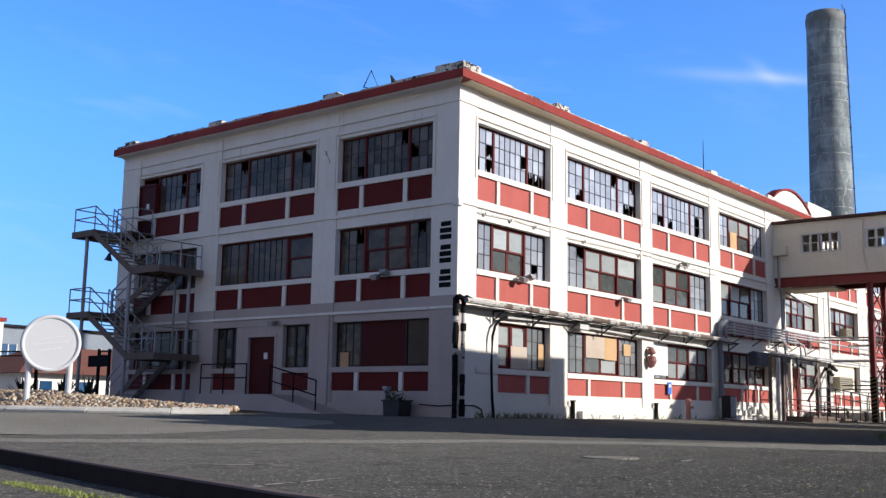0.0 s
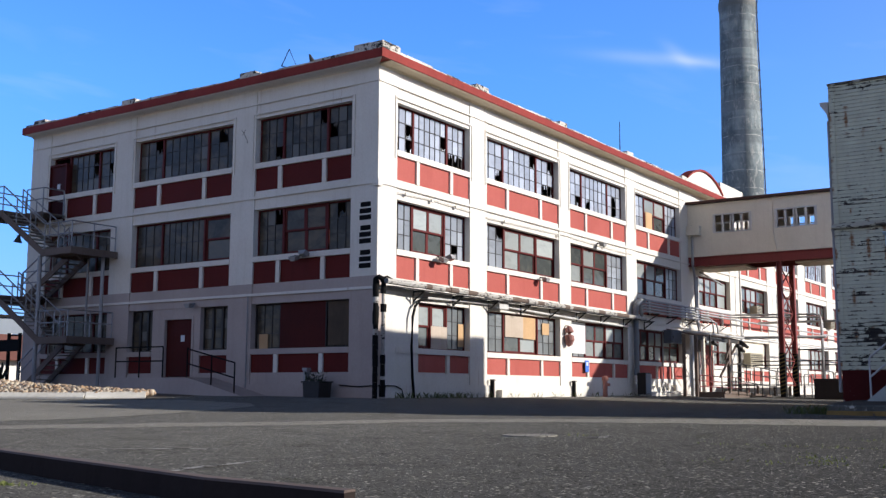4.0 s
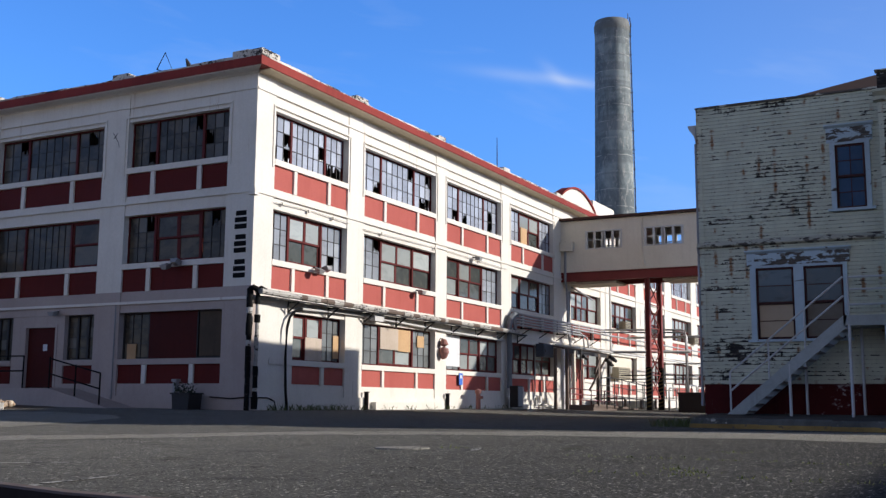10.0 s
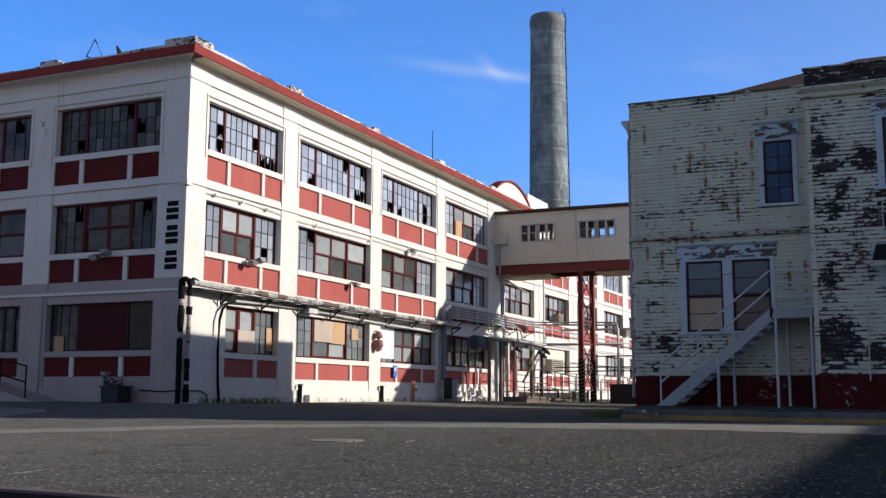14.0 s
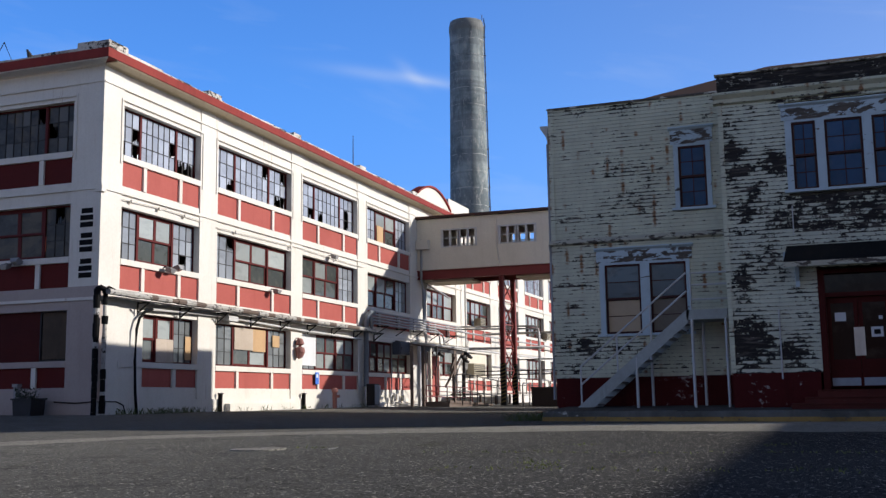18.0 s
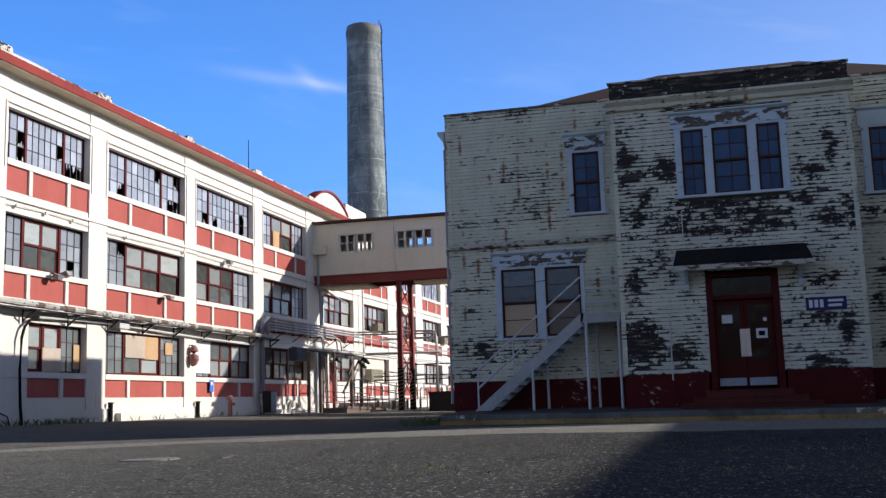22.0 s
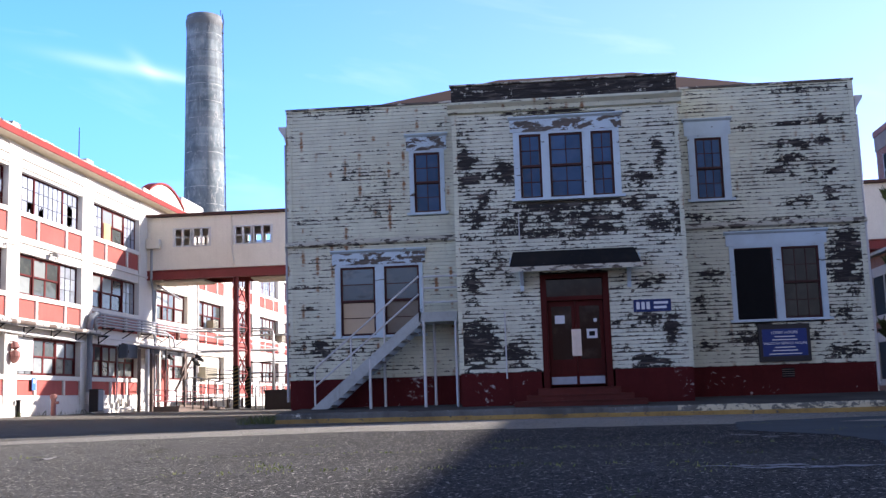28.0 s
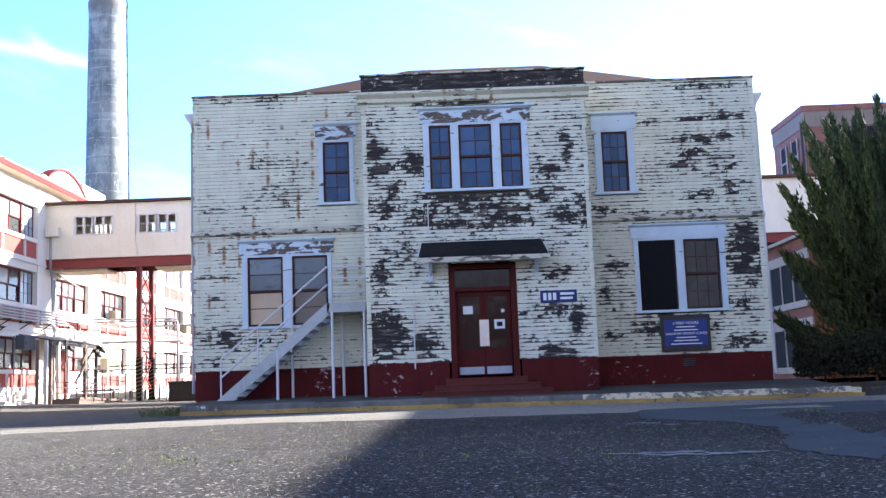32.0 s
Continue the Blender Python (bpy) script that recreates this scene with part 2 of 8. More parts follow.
KERBGREY = painted("grey_chipped_kerb_stone", (0.17, 0.17, 0.16), (0.05, 0.05, 0.045), rough=0.9, patch=1.0, streak=0.8, grain=18, chip=(0.55, 0.53, 0.47), chip_at=0.64, bump=0.6, clump=0.5)
BOARD = painted("plywood", (0.55, 0.36, 0.2), (0.36, 0.22, 0.11), rough=0.8, streak=0.7, patch=0.7)
CHIPBOARD = painted("pale_chipboard", (0.52, 0.44, 0.37), (0.34, 0.27, 0.2), rough=0.85, patch=0.6)
DIMBOARD = painted("grimy_brown_board", (0.12, 0.085, 0.06), (0.05, 0.04, 0.03), rough=0.85, patch=1.0)
WHITEBOARD = plain("white_sheet", (0.66, 0.67, 0.69), 0.6, 0, 0.12, 3.0)
BLUESIGN = plain("blue_sign_enamel", (0.009, 0.024, 0.115), 0.45, 0, 0.2)
FELT = painted("black_roofing_felt", (0.018, 0.018, 0.019), (0.036, 0.031, 0.026), rough=0.95, streak=0.7, patch=0.8, grain=20, spec=0.04, chip=(0.12, 0.10, 0.085), chip_at=0.68)
ROOFBROWN = painted("brown_roofing", (0.085, 0.045, 0.036), (0.05, 0.03, 0.026), rough=0.9)
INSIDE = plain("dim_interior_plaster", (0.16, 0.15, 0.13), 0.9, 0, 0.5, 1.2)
DIMBLIND = plain("dusty_brown_blind", (0.20, 0.165, 0.13), 0.85, 0, 0.3)
BLIND = plain("drawn_roller_blind", (0.50, 0.38, 0.26), 0.85, 0, 0.15)


def glass_mat(name, base, rough, bright=0.5, spec=0.5, dust=0.4, stain=0.0):
    m = Mat(name, rough)
    r = m.random()
    c = m.mix(m.op("MULTIPLY", m.ramp(r, 0.25, 1.0), bright), base, tuple(min(1, 2.4 * x + 0.05) for x in base))
    c = m.mix(m.ramp(m.noise(scale=2.5, detail=6), 0.5, 0.85, 0, dust), c, (0.20, 0.18, 0.15))
    c = m.mix(m.ramp(m.noise((1.1, 1.1, 2.4), 1.2, 5, 0.6, 0.6), 0.52, 0.72, 0, min(0.7, 1.6 * dust)), c, tuple(0.35 * x for x in base))
    if stain:
        c = m.mix(m.ramp(m.noise((0.8, 0.8, 1.0), 1.1, 5, 0.6, 0.5), 0.46, 0.62, 0, stain), c, (0.115, 0.090, 0.062))
        c = m.mix(m.op("MULTIPLY", m.ramp(r, 0.86, 0.90), 0.6), c, (0.15, 0.145, 0.135))
    m.color(c)
    m.bsdf.inputs["Specular IOR Level"].default_value = spec
    m.bump(m.noise(scale=1.1, detail=2), 0.12, 0.03)
    return m.m


GRIMY = glass_mat("grimy_wired_glass", (0.030, 0.028, 0.024), 0.22, 0.5, 0.20, stain=0.85)
# Sky glare is put into these pale base colours, less on lower storeys.
PALEGLASS = glass_mat("pale_glare_wired_glass", (0.29, 0.315, 0.37), 0.22, 0.35, 0.5, 0.18)
MIDGLASS = glass_mat("half_glare_dusty_wired_glass", (0.215, 0.235, 0.265), 0.22, 0.4, 0.5, 0.22)
DIMGLASS = glass_mat("low_glare_dirty_wired_glass", (0.13, 0.14, 0.145), 0.22, 0.4, 0.4, 0.3)
GREENGLASS = glass_mat("dusty_green_glass", (0.05, 0.058, 0.056), 0.14, 0.6)
DOORGLASS = glass_mat("dark_door_glass", (0.012, 0.011, 0.010), 0.1, 0.1, 0.2, 0.25)
# Blue base stands in for the sky mirrored in the panes.
DARKGLASS = glass_mat("sky_blue_sash_glass", (0.016, 0.056, 0.125), 0.06, 0.3, 0.16, 0.14)
# Teal base holds a painted reflection beneath the dust.
TEALGLASS = glass_mat("dusty_teal_sheen_glass", (0.055, 0.09, 0.11), 0.2, 0.5)
LIGHTGLASS = glass_mat("frosted_sash_glass", (0.22, 0.24, 0.235), 0.25, 0.5, 0.5, 0.16)


# where the paint has come off: y, z, half width, half height, and how thin the patch is
PEEL_LEFT = [(5.86, 1.92, 0.62, 0.41, 0), (6.09, 1.38, 0.59, 0.18, 0.2), (4.83, 1.81, 0.59, 0.29, 0.5), (5.85, 3.58, 0.67, 0.08, 0.1), (6.01, 3.03, 0.75, 0.12, 0.5), (4.33, 6.52, 1.06, 0.25, 0.75), (4.33, 5.76, 1.36, 0.34, 0.75), (5.69, 5.38, 1.21, 0.12, 0.4), (4.61, 8.31, 0.91, 0.13, 0.1), (5.83, 8.31, 0.68, 0.13, 0.2), (4.39, 1.43, 0.59, 0.26, 0.6), (5.47, 4.74, 0.9, 0.12, 0.5)]
PEEL_BAY_UPPER = [(1.73, 6.48, 0.28, 0.29, 0), (1.64, 5.97, 0.36, 0.2, 0.3), (1.33, 5.53, 0.36, 0.2, 0), (0.7, 6.08, 0.31, 0.34, 0), (1.48, 5.03, 0.49, 0.26, 0.2), (0.64, 4.76, 0.49, 0.36, 0.4), (-0.57, 5.22, 1.13, 0.13, 0), (-0.84, 4.92, 0.98, 0.2, 0.3), (-0.26, 4.54, 0.84, 0.13, 0.2), (-1.53, 4.69, 0.84, 0.23, 0.4), (-2.56, 5.85, 0.31, 0.17, 0), (-3.08, 6.31, 0.18, 0.4, 0.3), (-3, 4.67, 0.49, 0.23, 0.3), (-3.49, 4.79, 0.25, 0.35, 0.3), (-2.33, 5.26, 0.42, 0.23, 0.4), (1.56, 1.87, 0.5, 0.44, -0.3), (1.37, 2.25, 0.31, 0.2, 0.2), (0.6, 1.63, 0.31, 0.33, 0.1), (1.59, 3.54, 0.22, 0.57, 0.5)]
PEEL_BAY_LOWER = [(0.88, 3.8, 0.31, 0.37, 0.6), (-2.66, 3.24, 0.39, 0.14, 0.1), (-2.68, 2.36, 0.48, 0.17, 0.2), (-3.15, 2, 0.19, 0.3, 0.2), (-2.57, 1.33, 0.48, 0.22, 0), (-0.65, 7.7, 1.28, 0.09, 0.3), (1.79, 7.06, 0.28, 0.29, 0.6)]
PEEL_RIGHT_UPPER = [(-6.53, 6.83, 0.59, 0.12, 0), (-6.58, 6.44, 0.37, 0.18, 0), (-6.42, 6.12, 0.51, 0.21, 0.1), (-6.88, 5.3, 0.47, 0.18, 0.2), (-7.42, 6.87, 0.37, 0.15, 0.2), (-7.48, 5.5, 0.26, 0.24, 0.1), (-7.61, 7.4, 0.52, 0.11, 0), (-5.52, 7.34, 0.3, 0.08, -0.1), (-6.57, 7.36, 0.37, 0.06, 0), (-7.38, 6.11, 0.44, 0.42, 0.7), (-7.89, 4, 0.46, 0.45, -0.3), (-7.78, 3.41, 0.53, 0.37, -0.1), (-7.97, 2.96, 0.43, 0.13, 0.2), (-4.14, 5.02, 0.44, 0.13, 0), (-6.05, 4.85, 1.47, 0.09, 0.2), (-7.58, 1.44, 0.57, 0.17, 0), (-4.43, 3.44, 0.37, 0.21, 0.2), (-4.17, 2.79, 0.37, 0.41, 0.6), (-5.14, 1.81, 0.58, 0.2, 0.3)]
PEEL_RIGHT_LOWER = [(-4.26, 1.69, 0.36, 0.15, 0.3), (-5.89, 2.22, 0.73, 0.12, 0.2), (-6.87, 1.75, 0.22, 0.36, 0.3), (-7.49, 2.39, 0.58, 0.29, 0.5), (-7.14, 8.26, 1.34, 0.12, 0.6)]


def clapboard_mat(name, bare_at, rust, seed=0.0, coat=(0.675, 0.675, 0.52), patches=(), dash_at=0.56):
    """Cream-white paint on lapped boards, flaking from the lower edges of the boards down to black weathered wood."""
    m = Mat(name, 0.75)
    m.bsdf.inputs["Specular IOR Level"].default_value = 0.25
    x, y, z = m.split()
    along = m.op("ADD", m.op("ADD", x, y), seed)
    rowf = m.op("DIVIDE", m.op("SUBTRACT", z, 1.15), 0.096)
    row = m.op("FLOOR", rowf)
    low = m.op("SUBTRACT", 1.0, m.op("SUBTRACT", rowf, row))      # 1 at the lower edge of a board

    def fma(a, b, c):
        n = m.t.nodes.new("ShaderNodeMath")
        n.operation = "MULTIPLY_ADD"
        for i, v in enumerate((a, b, c)):
            if isinstance(v, (int, float)):
                n.inputs[i].default_value = v
            else:
                m.t.links.new(v, n.inputs[i])
        return n.outputs[0]

    def field(a, b, c, detail=6, rough=0.7):
        comb = m.t.nodes.new("ShaderNodeCombineXYZ")
        for i, v in enumerate((a, b, c)):
            if isinstance(v, (int, float)):
                comb.inputs[i].default_value = v
            else:
                m.t.links.new(v, comb.inputs[i])
        n = m.t.nodes.new("ShaderNodeTexNoise")
        n.inputs["Scale"].default_value, n.inputs["Detail"].default_value, n.inputs["Roughness"].default_value = 1.0, detail, rough
        m.t.links.new(comb.outputs[0], n.inputs["Vector"])
        return n.outputs["Fac"]

    def streaks(fine, shift, rise, detail=6):
        return field(m.op("MULTIPLY", along, fine), m.op("MULTIPLY", row, shift), m.op("MULTIPLY", z, rise), detail)

    near = None
    for cy, cz, ry, rz, thin in patches:
        a, b = fma(y, 1 / ry, -cy / ry), fma(z, 1 / rz, -cz / rz)
        r2 = fma(b, b, fma(a, a, thin))
        near = r2 if near is None else m.op("MINIMUM", near, r2)
    peel = m.op("POWER", 2.718, m.op("MULTIPLY", near, -0.8)) if patches else m.op("MULTIPLY", x, 0.0)
    broad = m.noise((1, 1, 1.1), 0.62, 3, 0.55)
    patchy = m.noise((1.0, 1.0, 2.2), 3.8, 7, 0.75, 0.5)
    fleck = m.noise((8, 8, 30), 1.0, 6, 0.75)
    s = m.op("ADD", m.op("MULTIPLY", streaks(2.9, 7.31, 0.6), 0.36), m.op("MULTIPLY", broad, 0.12))
    s = m.op("ADD", s, m.op("MULTIPLY", patchy, 0.26))
    s = m.op("ADD", s, m.op("MULTIPLY", fleck, 0.25))
    s = m.op("ADD", s, m.op("MULTIPLY", m.op("POWER", low, 3.0), 0.075))
    s = fma(peel, 0.105, s)
    bare = m.ramp(s, bare_at, bare_at + 0.012)
    dash = m.op("ADD", streaks(1.5, 3.77, 0.0, 7), m.op("MULTIPLY", m.op("SUBTRACT", broad, 0.5), 0.35))
    dash = m.op("MULTIPLY", m.ramp(fma(peel, 0.05, dash), dash_at, dash_at + 0.02), m.ramp(m.op("ADD", low, m.op("MULTIPLY", fleck, 0.45)), 0.93, 0.99))
    bare = m.op("MAXIMUM", bare, dash)
    # old paint: yellowed in broad patches; darker along the lower edge of each board
    white = m.mix(m.ramp(m.noise((1.5, 1.5, 0.8), 1.1, 6), 0.36, 0.7, 0, 0.7), coat, tuple(0.76 * q for q in coat))
    white = m.mix(m.ramp(streaks(0.7, 11.1, 0.0), 0.38, 0.68, 0, 0.4), white, (0.44, 0.42, 0.34))
    white = m.mix(m.ramp(m.noise((9, 9, 3), 1.0, 6, 0.7), 0.55, 0.75, 0, 0.4), white, (0.30, 0.27, 0.20))
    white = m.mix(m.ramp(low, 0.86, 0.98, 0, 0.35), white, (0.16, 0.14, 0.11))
    # rust run down from the nails, in columns over the studs
    stud = fma(y, 1 / 0.395, 0.5 - 5.83 / 0.395)
    col = m.op("FLOOR", stud)
    off = m.op("ABSOLUTE", m.op("SUBTRACT", m.op("SUBTRACT", stud, col), 0.5))
    ragged = m.noise((10, 10, 7), 1.0, 5, 0.7)
    spot = m.ramp(m.op("ADD", field(m.op("MULTIPLY", col, 7.3), m.op("MULTIPLY", z, 2.2), seed, 6, 0.7), m.op("MULTIPLY", m.op("SUBTRACT", broad, 0.5), 0.5)), 0.52, 0.63)
    run = m.op("MULTIPLY", m.ramp(fma(ragged, 0.55, off), 0.25, 0.43, 1, 0), spot)
    nail = m.ramp(m.op("ADD", m.op("MULTIPLY", low, 0.3), ragged), 0.4, 0.85, 0.35, 1.0)
    white = m.mix(m.op("MINIMUM", m.op("MULTIPLY", m.op("MULTIPLY", run, nail), rust * 2.1), 0.9), white, (0.235, 0.085, 0.022))
    wood = m.mix(m.ramp(m.noise((3, 3, 50), 1.0, 4), 0.3, 0.7), (0.040, 0.034, 0.030), (0.012, 0.011, 0.011))
    wood = m.mix(m.ramp(m.noise((1.2, 1.2, 7), 1.4, 5), 0.52, 0.68, 0, 0.75), wood, (0.14, 0.115, 0.10))
    m.color(m.mix(bare, white, wood))
    m.bump(m.op("ADD", m.op("MULTIPLY", bare, -0.8), m.op("MULTIPLY", fleck, 0.6)), 0.5, 0.006)
    return m.m


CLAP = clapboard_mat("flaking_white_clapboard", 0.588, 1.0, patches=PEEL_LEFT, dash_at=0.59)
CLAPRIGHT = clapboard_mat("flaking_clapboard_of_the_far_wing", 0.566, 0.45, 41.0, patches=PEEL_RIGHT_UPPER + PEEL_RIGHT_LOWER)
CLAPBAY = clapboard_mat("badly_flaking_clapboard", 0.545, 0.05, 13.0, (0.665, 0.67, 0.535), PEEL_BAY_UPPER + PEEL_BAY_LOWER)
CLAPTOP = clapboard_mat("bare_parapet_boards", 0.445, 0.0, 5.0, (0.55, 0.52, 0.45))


def peeling_trim(name, at, paint=(0.475, 0.575, 0.625)):
    """Bluish white trim paint that has come off in broad ragged patches."""
    m = Mat(name, 0.55)
    c = m.mix(m.ramp(m.noise(scale=2.2, detail=6), 0.4, 0.75, 0, 0.5), paint, tuple(0.68 * q for q in paint))
    f = m.noise((2.4, 2.4, 6.5), 1.0, 7, 0.66, 0.4)
    wood = m.mix(m.ramp(m.noise((4, 4, 40), 1.0, 4), 0.35, 0.65), (0.035, 0.028, 0.022), (0.11, 0.085, 0.065))
    m.color(m.mix(m.ramp(f, at, at + 0.012), c, wood))
    m.bump(f, 0.3, 0.006)
    return m.m


HEADBOARD = peeling_trim("peeling_head_board_paint", 0.495)
FASCIA = peeling_trim("badly_peeling_fascia_paint", 0.53, (0.50, 0.47, 0.37))
TRIM = peeling_trim("chipped_trim_paint", 0.64)
BAREEDGE = peeling_trim("bare_coping_paint", 0.43, (0.50, 0.47, 0.40))


def asphalt_mat(name, dark, pale, weeds=0.35, paler_north=None):
    m = Mat(name, 0.9)
    m.bsdf.inputs["Specular IOR Level"].default_value = 0.0

    def chips(scale):
        v = m.t.nodes.new("ShaderNodeTexVoronoi")
        v.inputs["Scale"].default_value = scale
        m.t.links.new(m.pos, v.inputs["Vector"])
        c = m.t.nodes.new("ShaderNodeSeparateColor")
        m.t.links.new(v.outputs["Color"], c.inputs[0])
        return m.ramp(v.outputs["Distance"], 0.28, 0.46, 1, 0), c.outputs

    s1, c1 = chips(62.0)
    s2, c2 = chips(27.0)
    c = m.mix(m.ramp(m.noise(scale=0.16, detail=6), 0.35, 0.7), dark, pale)
    # Asphalt grows paler northwards, from y = 1 to y = 10.
    if paler_north:
        c = m.mix(m.ramp(m.split()[1], 1.0, 10.0, 0, 0.8), c, paler_north)
    c = m.mix(m.ramp(m.noise(scale=1.3, detail=7, rough=0.7), 0.5, 0.75, 0, 0.6), c, tuple(0.6 * q for q in dark))
    c = m.mix(m.op("MULTIPLY", m.ramp(c1[0], 0.68, 0.9), s1), c, (0.50, 0.48, 0.44))
    c = m.mix(m.op("MULTIPLY", m.ramp(c1[1], 0.40, 0.75), s1), c, (0.004, 0.004, 0.005))
    c = m.mix(m.op("MULTIPLY", m.ramp(c2[0], 0.80, 0.97), s2), c, (0.6, 0.57, 0.5))
    c = m.mix(m.op("MULTIPLY", m.ramp(c2[1], 0.75, 0.95), s2), c, (0.006, 0.006, 0.007))
    c = m.mix(m.ramp(m.noise(scale=5.0, detail=2), 0.745, 0.76, 0, 0.6), c, (0.26, 0.24, 0.19))
    c = m.mix(m.ramp(m.noise((0.9, 0.9, 0.9), 0.7, 8, 0.75), 0.60, 0.68, 0, weeds), c, (0.05, 0.062, 0.022))
    m.color(c)
    m.bump(m.op("ADD", s1, m.op("MULTIPLY", m.noise(scale=9, detail=5), 1.4)), 0.6, 0.012)
    return m.m


ASPHALT = asphalt_mat("worn_asphalt", (0.064, 0.063, 0.063), (0.098, 0.096, 0.092), paler_north=(0.215, 0.207, 0.188))


def leaf_mat(name, a, b):
    m = Mat(name, 0.8)
    m.color(m.mix(m.island(), a, b))
    return m.m


CYPRESS = leaf_mat("cypress_foliage", (0.007, 0.018, 0.006), (0.055, 0.080, 0.022))
HEDGE = leaf_mat("hedge_foliage", (0.007, 0.013, 0.006), (0.016, 0.026, 0.010))
WEED = leaf_mat("weed_leaves", (0.05, 0.08, 0.018), (0.11, 0.125, 0.035))
BARK = painted("bark", (0.11, 0.08, 0.06), (0.05, 0.04, 0.03), rough=0.95, bump=0.8)


def stone_mat():
    m = Mat("round_river_stones", 0.8)
    r = m.island()
    c = m.mix(m.ramp(r, 0.0, 0.5), (0.50, 0.32, 0.18), (0.26, 0.215, 0.185))
    c = m.mix(m.ramp(r, 0.5, 1.0), c, (0.66, 0.57, 0.44))
    m.color(m.mix(m.ramp(m.noise(scale=14, detail=5), 0.4, 0.8, 0, 0.5), c, (0.2, 0.15, 0.1)))
    return m.m


STONES = stone_mat()
KERBWHITE = painted("whitewashed_kerb", (0.74, 0.71, 0.65), (0.34, 0.31, 0.27), rough=0.85, patch=0.7, chip=(0.3, 0.27, 0.24), chip_at=0.66)


def brick_mat(name, a, b, mortar, size=0.075):
    m = Mat(name, 0.85)
    x, y, z = m.split()
    comb = m.t.nodes.new("ShaderNodeCombineXYZ")
    m.t.links.new(m.op("ADD", x, y), comb.inputs[0])
    m.t.links.new(z, comb.inputs[1])
    n = m.t.nodes.new("ShaderNodeTexBrick")
    n.inputs["Scale"].default_value = 1.0
    n.inputs["Brick Width"].default_value, n.inputs["Row Height"].default_value, n.inputs["Mortar Size"].default_value = 3 * size, size, 0.008
    n.inputs["Color1"].default_value, n.inputs["Color2"].default_value, n.inputs["Mortar"].default_value = (*a, 1), (*b, 1), (*mortar, 1)
    m.t.links.new(comb.outputs[0], n.inputs["Vector"])
    m.color(m.mix(m.ramp(m.noise(scale=0.8, detail=6), 0.4, 0.8, 0, 0.5), n.outputs["Color"], tuple(0.6 * q for q in a)))
    return m.m


BRICK = brick_mat("weathered_red_brick", (0.24, 0.08, 0.06), (0.18, 0.06, 0.05), (0.26, 0.20, 0.17))
BRICKTAN = brick_mat("orange_brick", (0.185, 0.068, 0.04), (0.15, 0.05, 0.032), (0.16, 0.10, 0.075))


def chimney_mat():
    m = Mat("stained_concrete_chimney", 0.9)
    x, y, z = m.split()
    c = m.mix(m.ramp(m.noise((0.5, 0.5, 0.35), 0.9, 6, 0.65, 0.4), 0.42, 0.58), (0.325, 0.375, 0.385), (0.14, 0.18, 0.195))
    c = m.mix(m.ramp(m.noise((1.1, 1.1, 0.07), 1.0, 7, 0.7), 0.47, 0.62, 0, 0.5), c, (0.10, 0.115, 0.125))
    # each pour has a tone of its own, with ragged pale runs under its joint
    c = m.mix(m.ramp(m.noise((0.05, 0.05, 1.1), 1.0, 2, 0.6), 0.46, 0.54, 0, 0.45), c, (0.12, 0.137, 0.15))
    c = m.mix(m.ramp(m.noise((2.0, 2.0, 0.7), 1.0, 8, 0.8), 0.54, 0.61, 0, 0.7), c, (0.44, 0.44, 0.42))
    lift = m.op("ABSOLUTE", m.op("SUBTRACT", m.op("FRACT", m.op("DIVIDE", m.op("ADD", z, m.op("MULTIPLY", m.noise(scale=0.9, detail=4), 0.25)), 1.75)), 0.5))
    c = m.mix(m.op("MULTIPLY", m.ramp(lift, 0.0, 0.03, 1, 0), m.ramp(m.noise(scale=1.1, detail=5), 0.46, 0.54)), c, (0.52, 0.52, 0.49))
    c = m.mix(m.op("MULTIPLY", m.ramp(z, 38.4, 38.6), 0.5), c, (0.20, 0.19, 0.175))
    m.color(c)
    m.bump(m.noise(scale=3, detail=6), 0.2, 0.03)
    return m.m


CHIMNEY = chimney_mat()

# ---- mesh helpers ----
I4 = Matrix.Identity(4)


